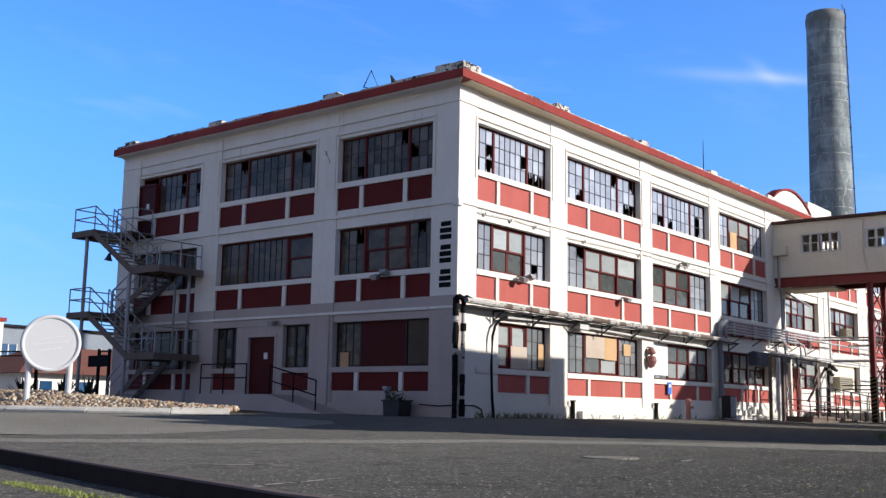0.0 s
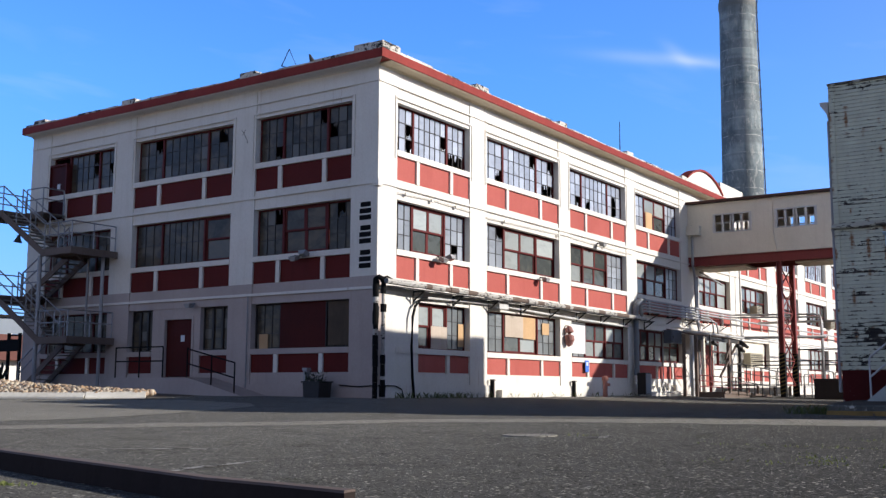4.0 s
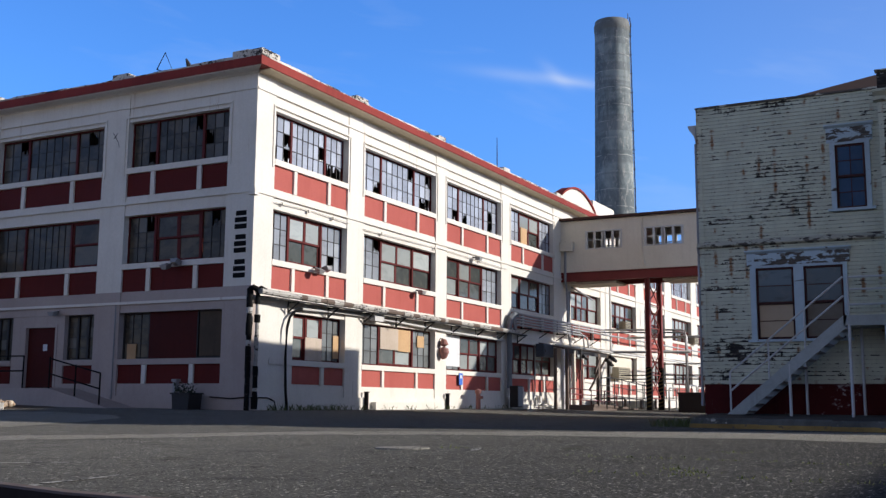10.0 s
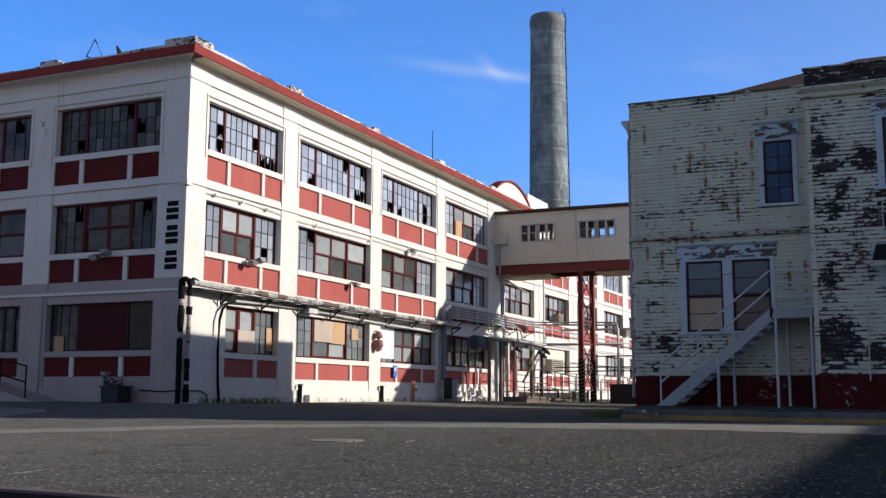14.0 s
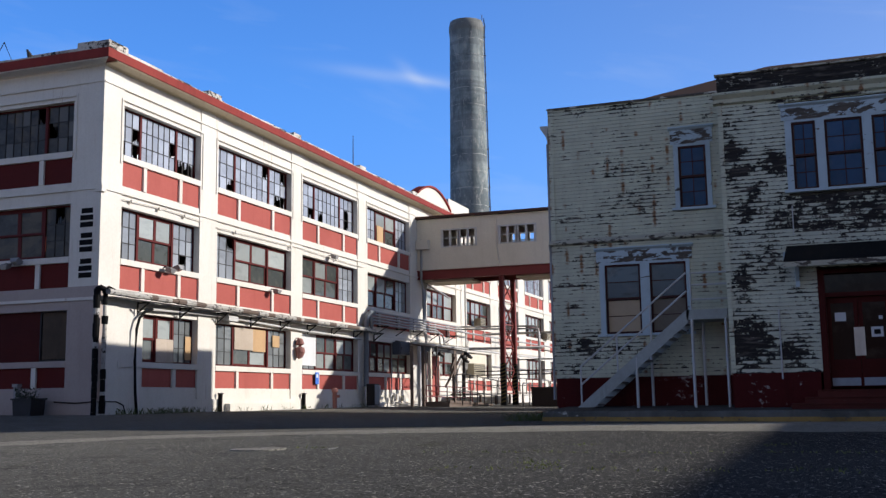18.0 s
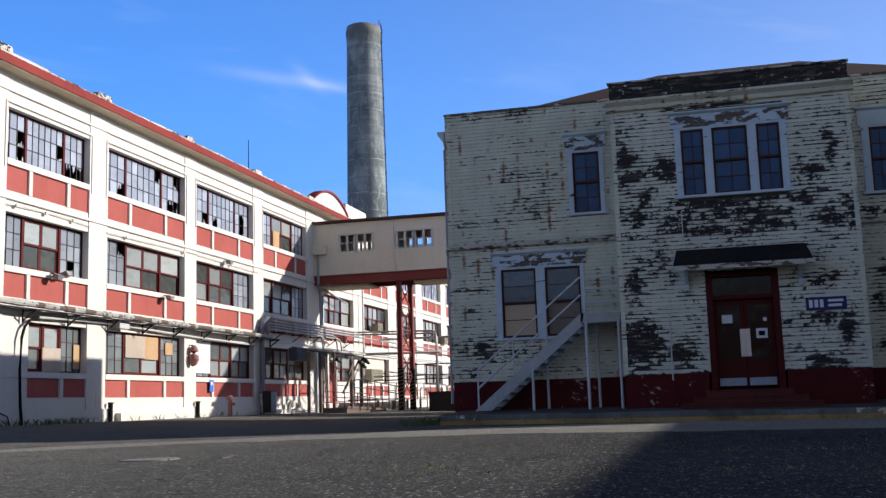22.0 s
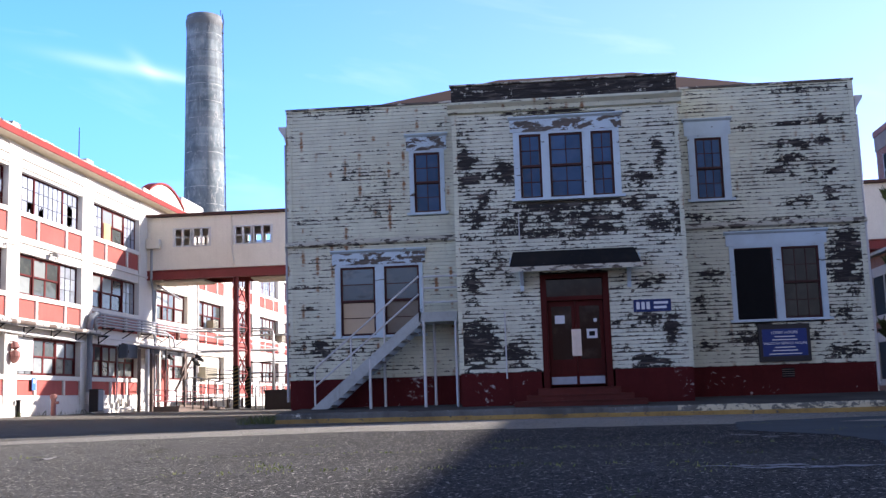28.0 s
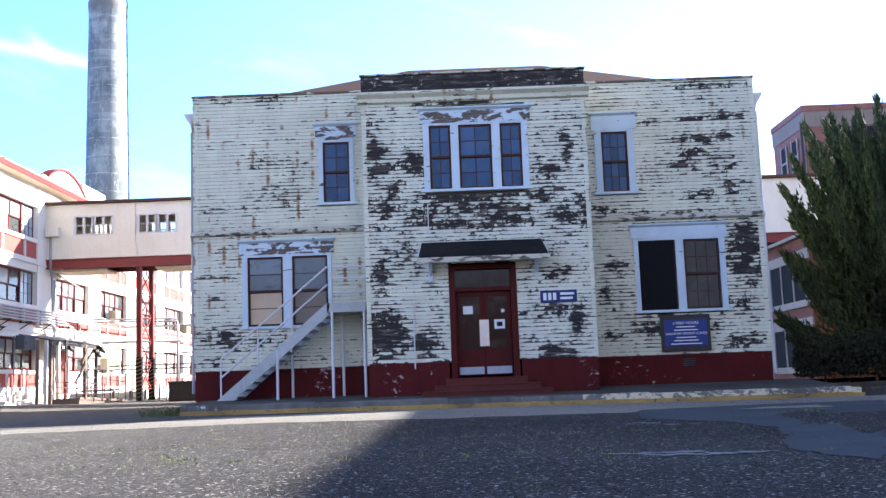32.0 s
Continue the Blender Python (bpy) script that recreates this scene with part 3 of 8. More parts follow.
class MB:
    """Collects faces and makes one mesh of them; m maps local to world."""

    def __init__(self, m=I4):
        self.v, self.f, self.m = [], [], m

    def add(self, verts, faces):
        k = len(self.v)
        self.v += [self.m @ Vector(p) for p in verts]
        self.f += [tuple(i + k for i in q) for q in faces]
        return self

    def box(self, x0, x1, y0, y1, z0, z1):
        x0, x1 = sorted((x0, x1)); y0, y1 = sorted((y0, y1)); z0, z1 = sorted((z0, z1))
        return self.add([(x0, y0, z0), (x1, y0, z0), (x1, y1, z0), (x0, y1, z0), (x0, y0, z1), (x1, y0, z1), (x1, y1, z1), (x0, y1, z1)],
                        [(3, 2, 1, 0), (4, 5, 6, 7), (0, 1, 5, 4), (1, 2, 6, 5), (2, 3, 7, 6), (3, 0, 4, 7)])

    def prism(self, poly, axis, a, b):
        """A polygon of (p, q) pulled along axis 'x', 'y' or 'z' from a to b."""
        put = {"x": lambda p, q, h: (h, p, q), "y": lambda p, q, h: (p, h, q), "z": lambda p, q, h: (p, q, h)}[axis]
        n = len(poly)
        return self.add([put(p, q, a) for p, q in poly] + [put(p, q, b) for p, q in poly],
                        [tuple(range(n))[::-1], tuple(range(n, 2 * n))] + [(i, (i + 1) % n, n + (i + 1) % n, n + i) for i in range(n)])

    def bar(self, p, q, w, h=None):
        """A square bar from p to q."""
        p, q, h = Vector(p), Vector(q), h or w
        d = (q - p).normalized()
        s = d.cross(Vector((0, 0, 1)))
        s = s.normalized() if s.length > 1e-4 else Vector((1, 0, 0))
        u = s.cross(d)
        c = [(-w / 2, -h / 2), (w / 2, -h / 2), (w / 2, h / 2), (-w / 2, h / 2)]
        return self.add([e + s * a + u * b for e in (p, q) for a, b in c], [(3, 2, 1, 0), (4, 5, 6, 7), (0, 1, 5, 4), (1, 2, 6, 5), (2, 3, 7, 6), (3, 0, 4, 7)])

    def tube(self, pts, r, n=8):
        """A round pipe along points."""
        pts = [Vector(p) for p in pts]
        rings = []
        for i, p in enumerate(pts):
            d = (pts[min(i + 1, len(pts) - 1)] - pts[max(i - 1, 0)]).normalized()
            s = d.cross(Vector((0, 0, 1)))
            s = s.normalized() if s.length > 1e-3 else Vector((1, 0, 0))
            u = s.cross(d)
            rr = r[i] if isinstance(r, (list, tuple)) else r
            rings.append([p + (s * math.cos(k * math.tau / n) + u * math.sin(k * math.tau / n)) * rr for k in range(n)])
        fs = [(i * n + k, i * n + (k + 1) % n, (i + 1) * n + (k + 1) % n, (i + 1) * n + k) for i in range(len(pts) - 1) for k in range(n)]
        fs += [tuple(range(n))[::-1], tuple(range((len(pts) - 1) * n, len(pts) * n))]
        return self.add([v for g in rings for v in g], fs)

    def mesh(self, name, mat):
        me = bpy.data.meshes.new(name)
        me.from_pydata([tuple(p) for p in self.v], [], self.f)
        if mat:
            me.materials.append(mat)
        me.update()
        return me


PLACE = {}


def thing(name, label, category, at=(0, 0, 0), group="", kind=""):
    ob = new(name)
    ob.empty_display_size = 0.2
    ob.location = at
    PLACE[ob] = Matrix.Translation(at)
    return tagged(ob, label, category, group, kind)


def under(ob, parent, m=I4):
    """Hang ob under parent with the world pose m."""
    ob.parent = parent
    ob.matrix_parent_inverse = PLACE[parent].inverted()
    ob.matrix_basis = m
    PLACE[ob] = m
    return ob


def part(name, mb, mat, parent, label=""):
    ob = under(new(name, mb.mesh(name, mat)), parent)
    return tagged(ob, label) if label else ob


def solid(name, mb, mat, label, category, group="", kind=""):
    """A thing or piece of the setting that is one mesh."""
    ob = new(name, mb.mesh(name, mat))
    PLACE[ob] = I4
    return tagged(ob, label, category, group, kind)


def smooth_shade(ob):
    ob.data.polygons.foreach_set("use_smooth", [True] * len(ob.data.polygons))
    return ob


UNIT = {}


def slab(mat):
    """The shared unit plate of one material, for panes, panels and the like."""
    if mat.name not in UNIT:
        UNIT[mat.name] = MB().box(0, 1, 0, 1, 0, 1).mesh("plate", mat)
    return UNIT[mat.name]


def plate(name, mat, parent, f, u0, u1, v0, v1, z0, z1):
    return under(new(name, slab(mat)), parent, f @ Matrix.Translation((u0, v0, z0)) @ Matrix.Diagonal((u1 - u0, v1 - v0, z1 - z0, 1)))


def smooth(a, b, x):
    t = min(1, max(0, (x - a) / (b - a)))
    return t * t * (3 - 2 * t)


# ---- ground ----
CX, CY = 26.1, 20.45          # the corner of the white factory
BX, WX = 25.7, 27.2           # front of the office's bay and of its wings


def gz(x, y):
    d = math.hypot(max(CX - x, 0), max(CY - y, 0))
    near = smooth(6, 20, x) * min(max(0.0085 * (y + 7), 0), 0.36)
    return near + 0.11 * (1 - smooth(0, 8, d)) + 0.055 * (1 - smooth(3.0, 4.6, x - 0.22 * (y - 4)))


def ground():
    mb = MB()
    xs = sorted({*np.arange(-12, 62, 1.0), *np.arange(2, 10, 0.5), -900, -300, -100, -40, 70, 85, 110, 160, 300, 700, 1500})
    ys = sorted({*np.arange(-26, 60, 1.0), -900, -300, -100, -50, 70, 90, 120, 200, 400, 900, 1500})
    mb.add([(x, y, gz(x, y) if abs(x) < 65 and abs(y) < 65 else gz(min(max(x, -60), 60), min(max(y, -60), 60))) for x in xs for y in ys],
           [(i * len(ys) + j, (i + 1) * len(ys) + j, (i + 1) * len(ys) + j + 1, i * len(ys) + j + 1) for i in range(len(xs) - 1) for j in range(len(ys) - 1)])
    ob = solid("ground", mb, ASPHALT, "dark worn asphalt yard with loose grit and patches", "ground", kind="structure")
    smooth_shade(ob)


ground()

# ---- the white factory ----
Z0, ZTOP = 0.15, 11.2
HEAD = (3.53, 6.84, 10.13)       # window heads of the three storeys
SILL = (1.98, 5.18, 8.50)
PANEL = ((1.17, 1.79), (4.23, 4.99), (7.50, 8.30))
FL = Matrix(((0, -1, 0, CX), (1, 0, 0, CY), (0, 0, 1, 0), (0, 0, 0, 1)))    # side towards the road: u along y, v out of the wall
FR = Matrix(((1, 0, 0, CX), (0, -1, 0, CY), (0, 0, 1, 0), (0, 0, 0, 1)))    # sunlit side: u along x, v out of the wall
LBAYS = [(1.12, 5.51), (6.65, 12.0), (13.27, 17.4)]
RBAYS = [(1.02, 5.45), (6.60, 12.30), (13.30, 18.95), (20.10, 25.70)]
RFAR = [(28.2, 33.2), (35.2, 40.2), (42.0, 47.0), (48.9, 54.4), (56.2, 61.5)]
LEN_L, LEN_R = 18.66, 63.0
T = 0.40                          # wall thickness; the windows sit in the back of it

factory = thing("factory_building", "three-storey white concrete factory with red panels and broken windows", "building", (CX + 9, CY + 9, 0.2))


def wall_grid(f, length, bays, low=None, start=0.0, doors=()):
    """Piers, bands between storeys and the sill bands of one side, each a part."""
    edges = [start] + [e for b in bays for e in b] + [length]
    for i in range(0, len(edges), 2):
        a, b = edges[i], edges[i + 1]
        if low:
            part("pier_foot", MB(f).box(a, b, -T, 0, Z0, 4.23), MAUVE, factory, "faded mauve paint on the lowest storey")
        part("pier", MB(f).box(a, b, -T, 0, 4.23 if low else Z0, ZTOP), WHITE, factory)
    for i, (a, b) in enumerate(bays):
        for k, (p, q) in enumerate([(Z0, PANEL[0][0]), (HEAD[0], PANEL[1][0]), (HEAD[1], PANEL[2][0]), (HEAD[2], ZTOP)]):
            if k == 0 and i in doors:
                continue
            part("spandrel", MB(f).box(a, b, -T, -0.035, p, q), MAUVE if low and k < 2 else WHITE, factory)
        for k in range(3):
            m = MAUVE if low and k < 1 else WHITE
            if k == 0 and i in doors:
                continue
            part("panel_backing", MB(f).box(a, b, -T, -0.10, PANEL[k][0], SILL[k] - 0.06), m, factory)
            part("window_sill", MB(f).box(a, b, -0.2, 0.015, PANEL[k][1] + 0.005, SILL[k]), m, factory)


def opening_panels(f, a, b, k, cuts=(0.27, 0.73), post=0.17):
    """The three red panels under one window, with the white posts between them."""
    x = [a] + [a + (b - a) * c for c in cuts] + [b]
    z0, z1 = PANEL[k]
    for c in x[1:-1]:
        part("post", MB(f).box(c - post / 2, c + post / 2, -0.12, 0.0, z0, z1), WHITE, factory)
    for i in range(len(x) - 1):
        p, q = x[i] + (post / 2 if i else 0), x[i + 1] - (post / 2 if i < len(x) - 2 else 0)
        # The sunny side takes the lit copy of the red, the road side the shaded.
        plate("panel", LITRED if f is FR else RED, factory, f, p, q, -0.14, -0.07, z0, z1)


def industrial_window(f, a, b, z0, z1, seed, cols=(3, 6, 3), rows=3, glass=PALEGLASS, broken=(), cuts=(0.27, 0.73), sashes=(), boards=(), depth=0.27, gone=(), rim=None):
    """A steel window in three lights with small panes. sashes: lights that hold wooden double-hung sashes instead.
    broken: (light, column, row) of panes that are knocked out; boards: (x0, x1, y0, y1, material) in shares of the window."""
    rng = random.Random(seed)
    rim = rim or MAROON
    w, h = b - a, z1 - z0
    win = part("window", MB(f).box(a, b, -depth - 0.05, -depth + 0.03, z1 - 0.05, z1).box(a, b, -depth - 0.05, -depth + 0.03, z0, z0 + 0.05)
               .box(a, a + 0.05, -depth - 0.05, -depth + 0.03, z0 + 0.05, z1 - 0.05).box(b - 0.05, b, -depth - 0.05, -depth + 0.03, z0 + 0.05, z1 - 0.05), rim, factory)
    x = [a + 0.05] + [a + w * c for c in cuts] + [b - 0.05]
    for c in x[1:-1]:
        part("mullion", MB(f).box(c - 0.05, c + 0.05, -depth - 0.05, -depth + 0.05, z0 + 0.05, z1 - 0.05), rim, win)
    steel = DARKMETAL
    for i in range(len(x) - 1):
        p, q = x[i] + (0.05 if i else 0), x[i + 1] - (0.05 if i < len(x) - 2 else 0)
        y0, y1 = z0 + 0.05, z1 - 0.05
        if i in gone:
            continue
        if i in sashes:
            n = max(1, round((q - p) / 1.05))
            sw = (q - p) / n
            for k in range(n):
                l, r = p + k * sw, p + (k + 1) * sw
                mid = (y0 + y1) / 2
                sash = MB(f)
                for s0, s1, off in ((mid - 0.03, y1, 0.0), (y0, mid + 0.03, -0.045)):
                    d = -depth + off
                    sash.box(l, l + 0.07, d - 0.02, d + 0.02, s0, s1).box(r - 0.07, r, d - 0.02, d + 0.02, s0, s1)
                    sash.box(l + 0.07, r - 0.07, d - 0.02, d + 0.02, s1 - 0.07, s1).box(l + 0.07, r - 0.07, d - 0.02, d + 0.02, s0, s0 + 0.07)
                part("sash", sash, MAROON, win)
                for row, (s0, s1, off) in enumerate(((mid + 0.04, y1 - 0.07, 0.0), (y0 + 0.07, mid - 0.04, -0.045))):
                    if (i, k, row) in broken:
                        continue
                    g = glass if glass is GRIMY else LIGHTGLASS if rng.random() < (0.75 if row == 0 else 0.35) else GREENGLASS
                    plate("pane", g, win, f, l + 0.07, r - 0.07, -depth + off - 0.006, -depth + off, s0, s1)
            continue
        n = cols[i]
        for k in range(1, n):
            u = p + (q - p) * k / n
            plate("glazing_bar", steel, win, f, u - 0.013, u + 0.013, -depth - 0.02, -depth + 0.02, y0, y1)
        for r in range(1, rows):
            v = y0 + (y1 - y0) * r / rows
            plate("glazing_bar", steel, win, f, p, q, -depth - 0.018, -depth + 0.018, v - 0.013, v + 0.013)
        for k in range(n):
            for r in range(rows):
                if (i, k, r) in broken:
                    shard(f, win, p + (q - p) * k / n, p + (q - p) * (k + 1) / n, y0 + (y1 - y0) * r / rows, y0 + (y1 - y0) * (r + 1) / rows, depth, glass, rng)
                    continue
                u0, u1 = p + (q - p) * k / n + 0.013, p + (q - p) * (k + 1) / n - 0.013
                plate("pane", glass, win, f, u0, u1, -depth - 0.006, -depth, y0 + (y1 - y0) * r / rows + 0.013, y0 + (y1 - y0) * (r + 1) / rows - 0.013)
    for x0, x1, y0, y1, m in boards:
        plate("board", m, win, f, a + w * x0, a + w * x1, -depth + 0.03, -depth + 0.055, z0 + h * y0, z0 + h * y1)
    return win


def shard(f, win, u0, u1, z0, z1, depth, glass, rng):
    """What is left of a broken pane: jagged pieces along one or two edges."""
    mb = MB(f)
    n = 5
    side = rng.choice((0, 1))
    for k in range(n):
        if rng.random() < 0.25:
            continue
        p, q = u0 + (u1 - u0) * k / n, u0 + (u1 - u0) * (k + 1) / n
        tip = rng.uniform(0.08, 0.5) * (z1 - z0)
        zz = (z0, z0 + tip) if side == 0 else (z1, z1 - tip)
        mb.add([(p, -depth, zz[0]), (q, -depth, zz[0]), (rng.uniform(p, q), -depth, zz[1]), (p, -depth - 0.006, zz[0]), (q, -depth - 0.006, zz[0]), ((p + q) / 2, -depth - 0.006, zz[1])],
               [(0, 1, 2), (5, 4, 3), (0, 3, 4, 1), (1, 4, 5, 2), (2, 5, 3, 0)])
    if mb.f:
        part("broken_pane", mb, glass, win, "jagged rest of a broken pane")


wall_grid(FL, LEN_L, LBAYS, low=True, doors=(1,))
wall_grid(FR, LEN_R, RBAYS + RFAR, start=T)
back = MB().box(CX + LEN_R - T, CX + LEN_R, CY + T, CY + 18.2, Z0, ZTOP).box(CX + T, CX + LEN_R, CY + LEN_L - T, CY + LEN_L, Z0, ZTOP)
part("rear_wall", back, WHITE, factory)
part("roof", MB().box(CX + 0.3, CX + LEN_R - 0.3, CY + 0.3, CY + LEN_L - 0.3, 11.0, 11.25), FELT, factory, "flat felt roof behind the parapet")
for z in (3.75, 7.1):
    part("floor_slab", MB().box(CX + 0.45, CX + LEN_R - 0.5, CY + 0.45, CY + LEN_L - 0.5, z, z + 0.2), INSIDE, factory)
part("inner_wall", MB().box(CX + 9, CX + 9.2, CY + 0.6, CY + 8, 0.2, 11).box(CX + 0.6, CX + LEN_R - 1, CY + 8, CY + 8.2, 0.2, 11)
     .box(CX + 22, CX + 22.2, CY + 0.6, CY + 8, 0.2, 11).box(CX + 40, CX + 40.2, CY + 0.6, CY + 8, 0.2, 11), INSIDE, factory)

# panels and windows, road side
broken_l3 = [{(0, 0, 1), (1, 0, 1), (1, 0, 2)}, {(0, 1, 2), (2, 0, 2)}, {(1, 0, 2), (2, 0, 0), (0, 2, 1)}]
for i, (a, b) in enumerate(reversed(LBAYS)):
    for k in (0, 1, 2):
        if i == 1 and k == 0:
            continue
        opening_panels(FL, a, b, k)
    industrial_window(FL, a, b, SILL[2], HEAD[2], 10 + i, glass=GRIMY, broken=broken_l3[i], cuts=(0.28, 0.74), cols=(3, 6, 3) if i else (2, 5, 2), gone=() if i else (2,))
industrial_window(FL, *LBAYS[0], SILL[1], HEAD[1], 20, glass=GRIMY, sashes=(1,), broken={(0, 1, 2), (2, 0, 2)}, cols=(3, 0, 3), cuts=(0.27, 0.72))
industrial_window(FL, *LBAYS[1], SILL[1], HEAD[1], 21, glass=GRIMY, sashes=(0,), cols=(2, 7, 3), rows=2, cuts=(0.29, 0.72))
industrial_window(FL, *LBAYS[2], SILL[1], HEAD[1], 22, glass=GRIMY, cols=(2, 4, 3))
industrial_window(FL, *LBAYS[0], SILL[0], HEAD[0], 23, glass=GRIMY, cols=(3, 0, 3), boards=((0.27, 0.73, 0.0, 1.0, DOORRED), (0.03, 0.24, 0.05, 0.97, DIMBOARD), (0.86, 0.95, 0.0, 0.33, BOARD)), gone=(1,), rim=DARKMETAL)
industrial_window(FL, *LBAYS[2], SILL[0], HEAD[0], 24, glass=GRIMY, cols=(2, 3, 2))
# the ground floor bay with the door: a narrow window, the door in its wall, a narrow window
a, b = LBAYS[1]
da, db = 8.42, 10.05
for q in ((da - 0.32, da, -T, -0.06, Z0, HEAD[0]), (db, db + 0.62, -T, -0.06, Z0, HEAD[0]), (da, db, -T, -0.06, 3.22, HEAD[0]), (a, da - 0.32, -T, -0.06, Z0, PANEL[0][0]), (db + 0.62, b, -T, -0.06, Z0, PANEL[0][0]), (da, db, -T, -0.06, Z0, 0.98), (a, da - 0.32, -T, -0.15, PANEL[0][0], SILL[0]), (db + 0.62, b, -T, -0.15, PANEL[0][0], SILL[0]), (a, da - 0.32, -0.15, 0.0, PANEL[0][1] + 0.005, SILL[0]), (db + 0.62, b, -0.15, 0.0, PANEL[0][1] + 0.005, SILL[0])):
    part("door_surround", MB(FL).box(*q), MAUVE, factory)
for p, q in ((a, da - 0.32), (db + 0.62, b)):
    plate("panel", RED, factory, FL, p + 0.05, q - 0.05, -0.14, -0.07, *PANEL[0])
    industrial_window(FL, p, q, SILL[0], HEAD[0], int(30 + p), glass=GRIMY, cols=(1, 1, 1), rows=4, cuts=(0.33, 0.66), rim=DARKMETAL)
door = part("door", MB(FL).box(da + 0.09, db - 0.09, -0.22, -0.16, 1.04, 3.13), DOORRED, factory, "closed maroon steel door with a paper notice")
part("door_frame", MB(FL).box(da, da + 0.09, -0.25, -0.03, 1.02, 3.22).box(db - 0.09, db, -0.25, -0.03, 1.02, 3.22).box(da + 0.09, db - 0.09, -0.25, -0.03, 3.13, 3.22), MAUVE, door)
part("notice", MB(FL).box(9.0, 9.2, -0.16, -0.155, 2.32, 2.55), WHITEBOARD, door, "white paper notice")
part("handle", MB(FL).bar((8.52, -0.10, 1.95), (8.52, -0.10, 2.15), 0.03).bar((8.52, -0.16, 2.05), (8.52, -0.10, 2.05), 0.03), DARKMETAL, door)

upper = part("upper_door", MB(FL).box(16.35, 17.36, -0.14, -0.07, 7.4, 9.75), DOORRED, factory, "dark door onto the fire escape")
part("door_frame", MB(FL).box(16.28, 16.35, -0.2, 0.0, 7.4, 9.82).box(17.36, 17.40, -0.2, 0.0, 7.4, 9.82).box(16.35, 17.36, -0.2, 0.0, 9.75, 9.82), MAROON, upper)
part("notice", MB(FL).box(16.75, 16.95, -0.07, -0.066, 8.75, 9.0), WHITEBOARD, upper, "white paper notice")

# panels and windows, sunlit side
broken_r3 = [{(0, 0, 0), (0, 2, 1), (0, 2, 0), (1, 5, 1), (2, 0, 0), (2, 1, 0), (2, 2, 0)}, {(0, 2, 0), (1, 5, 2), (2, 1, 0), (2, 2, 0), (2, 2, 2)}, {(0, 2, 0), (1, 1, 0), (2, 1, 0), (2, 1, 1)}, set()]
for i, (a, b) in enumerate(RBAYS):
    opening_panels(FR, a, b, 2)
    opening_panels(FR, a, b, 1)
    if i:
        opening_panels(FR, a, b, 0, cuts=(0.27, 0.73) if i < 3 else (0.4, 0.75))
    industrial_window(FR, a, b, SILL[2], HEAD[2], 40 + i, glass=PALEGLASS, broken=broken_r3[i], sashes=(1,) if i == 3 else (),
                      boards=((0.30, 0.44, 0.0, 0.55, BOARD),) if i == 3 else ())
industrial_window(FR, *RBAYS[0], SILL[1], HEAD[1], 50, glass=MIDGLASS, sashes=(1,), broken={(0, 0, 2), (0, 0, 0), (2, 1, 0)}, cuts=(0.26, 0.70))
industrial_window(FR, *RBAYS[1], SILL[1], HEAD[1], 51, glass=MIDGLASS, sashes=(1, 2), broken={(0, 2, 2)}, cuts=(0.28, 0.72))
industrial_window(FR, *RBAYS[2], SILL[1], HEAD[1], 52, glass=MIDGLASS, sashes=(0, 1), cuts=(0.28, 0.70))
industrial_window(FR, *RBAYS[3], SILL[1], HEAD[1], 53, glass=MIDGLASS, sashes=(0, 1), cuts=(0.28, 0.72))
fa = 2.32
part("wall_infill", MB(FR).box(RBAYS[0][0], fa, -T, -0.03, Z0, HEAD[0]), WHITE, factory)
for p, q in ((fa, 3.98), (4.16, 5.45)):
    plate("panel", LITRED, factory, FR, p, q, -0.14, -0.07, PANEL[0][0] + 0.02, PANEL[0][1])
part("post", MB(FR).box(3.98, 4.16, -0.12, 0.0, *PANEL[0]), WHITE, factory)
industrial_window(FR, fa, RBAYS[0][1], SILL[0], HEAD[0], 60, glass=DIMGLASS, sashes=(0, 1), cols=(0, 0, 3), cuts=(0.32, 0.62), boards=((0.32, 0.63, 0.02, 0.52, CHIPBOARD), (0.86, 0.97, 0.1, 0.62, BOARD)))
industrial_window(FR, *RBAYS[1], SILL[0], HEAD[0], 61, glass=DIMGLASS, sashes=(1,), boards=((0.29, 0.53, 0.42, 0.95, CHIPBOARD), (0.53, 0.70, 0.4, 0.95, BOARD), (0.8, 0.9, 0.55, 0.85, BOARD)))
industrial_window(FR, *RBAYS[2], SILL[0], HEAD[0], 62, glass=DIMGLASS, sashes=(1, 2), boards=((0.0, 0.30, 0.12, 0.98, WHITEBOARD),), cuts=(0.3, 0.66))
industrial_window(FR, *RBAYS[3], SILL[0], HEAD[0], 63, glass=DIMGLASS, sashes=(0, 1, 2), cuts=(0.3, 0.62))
for i, (a, b) in enumerate(RFAR):
    for k in (0, 1, 2):
        if not (i == 0 and k == 0):
            opening_panels(FR, a, b, k)
        industrial_window(FR, a, b, SILL[k], HEAD[k], 70 + 3 * i + k, sashes=(0, 1, 2) if k < 2 else (), cuts=(0.3, 0.68), cols=(3, 5, 3),
                          boards=((0.05, 0.9, 0.0, 1.0, CREAM),) if (i == 1 and k == 0) else ())

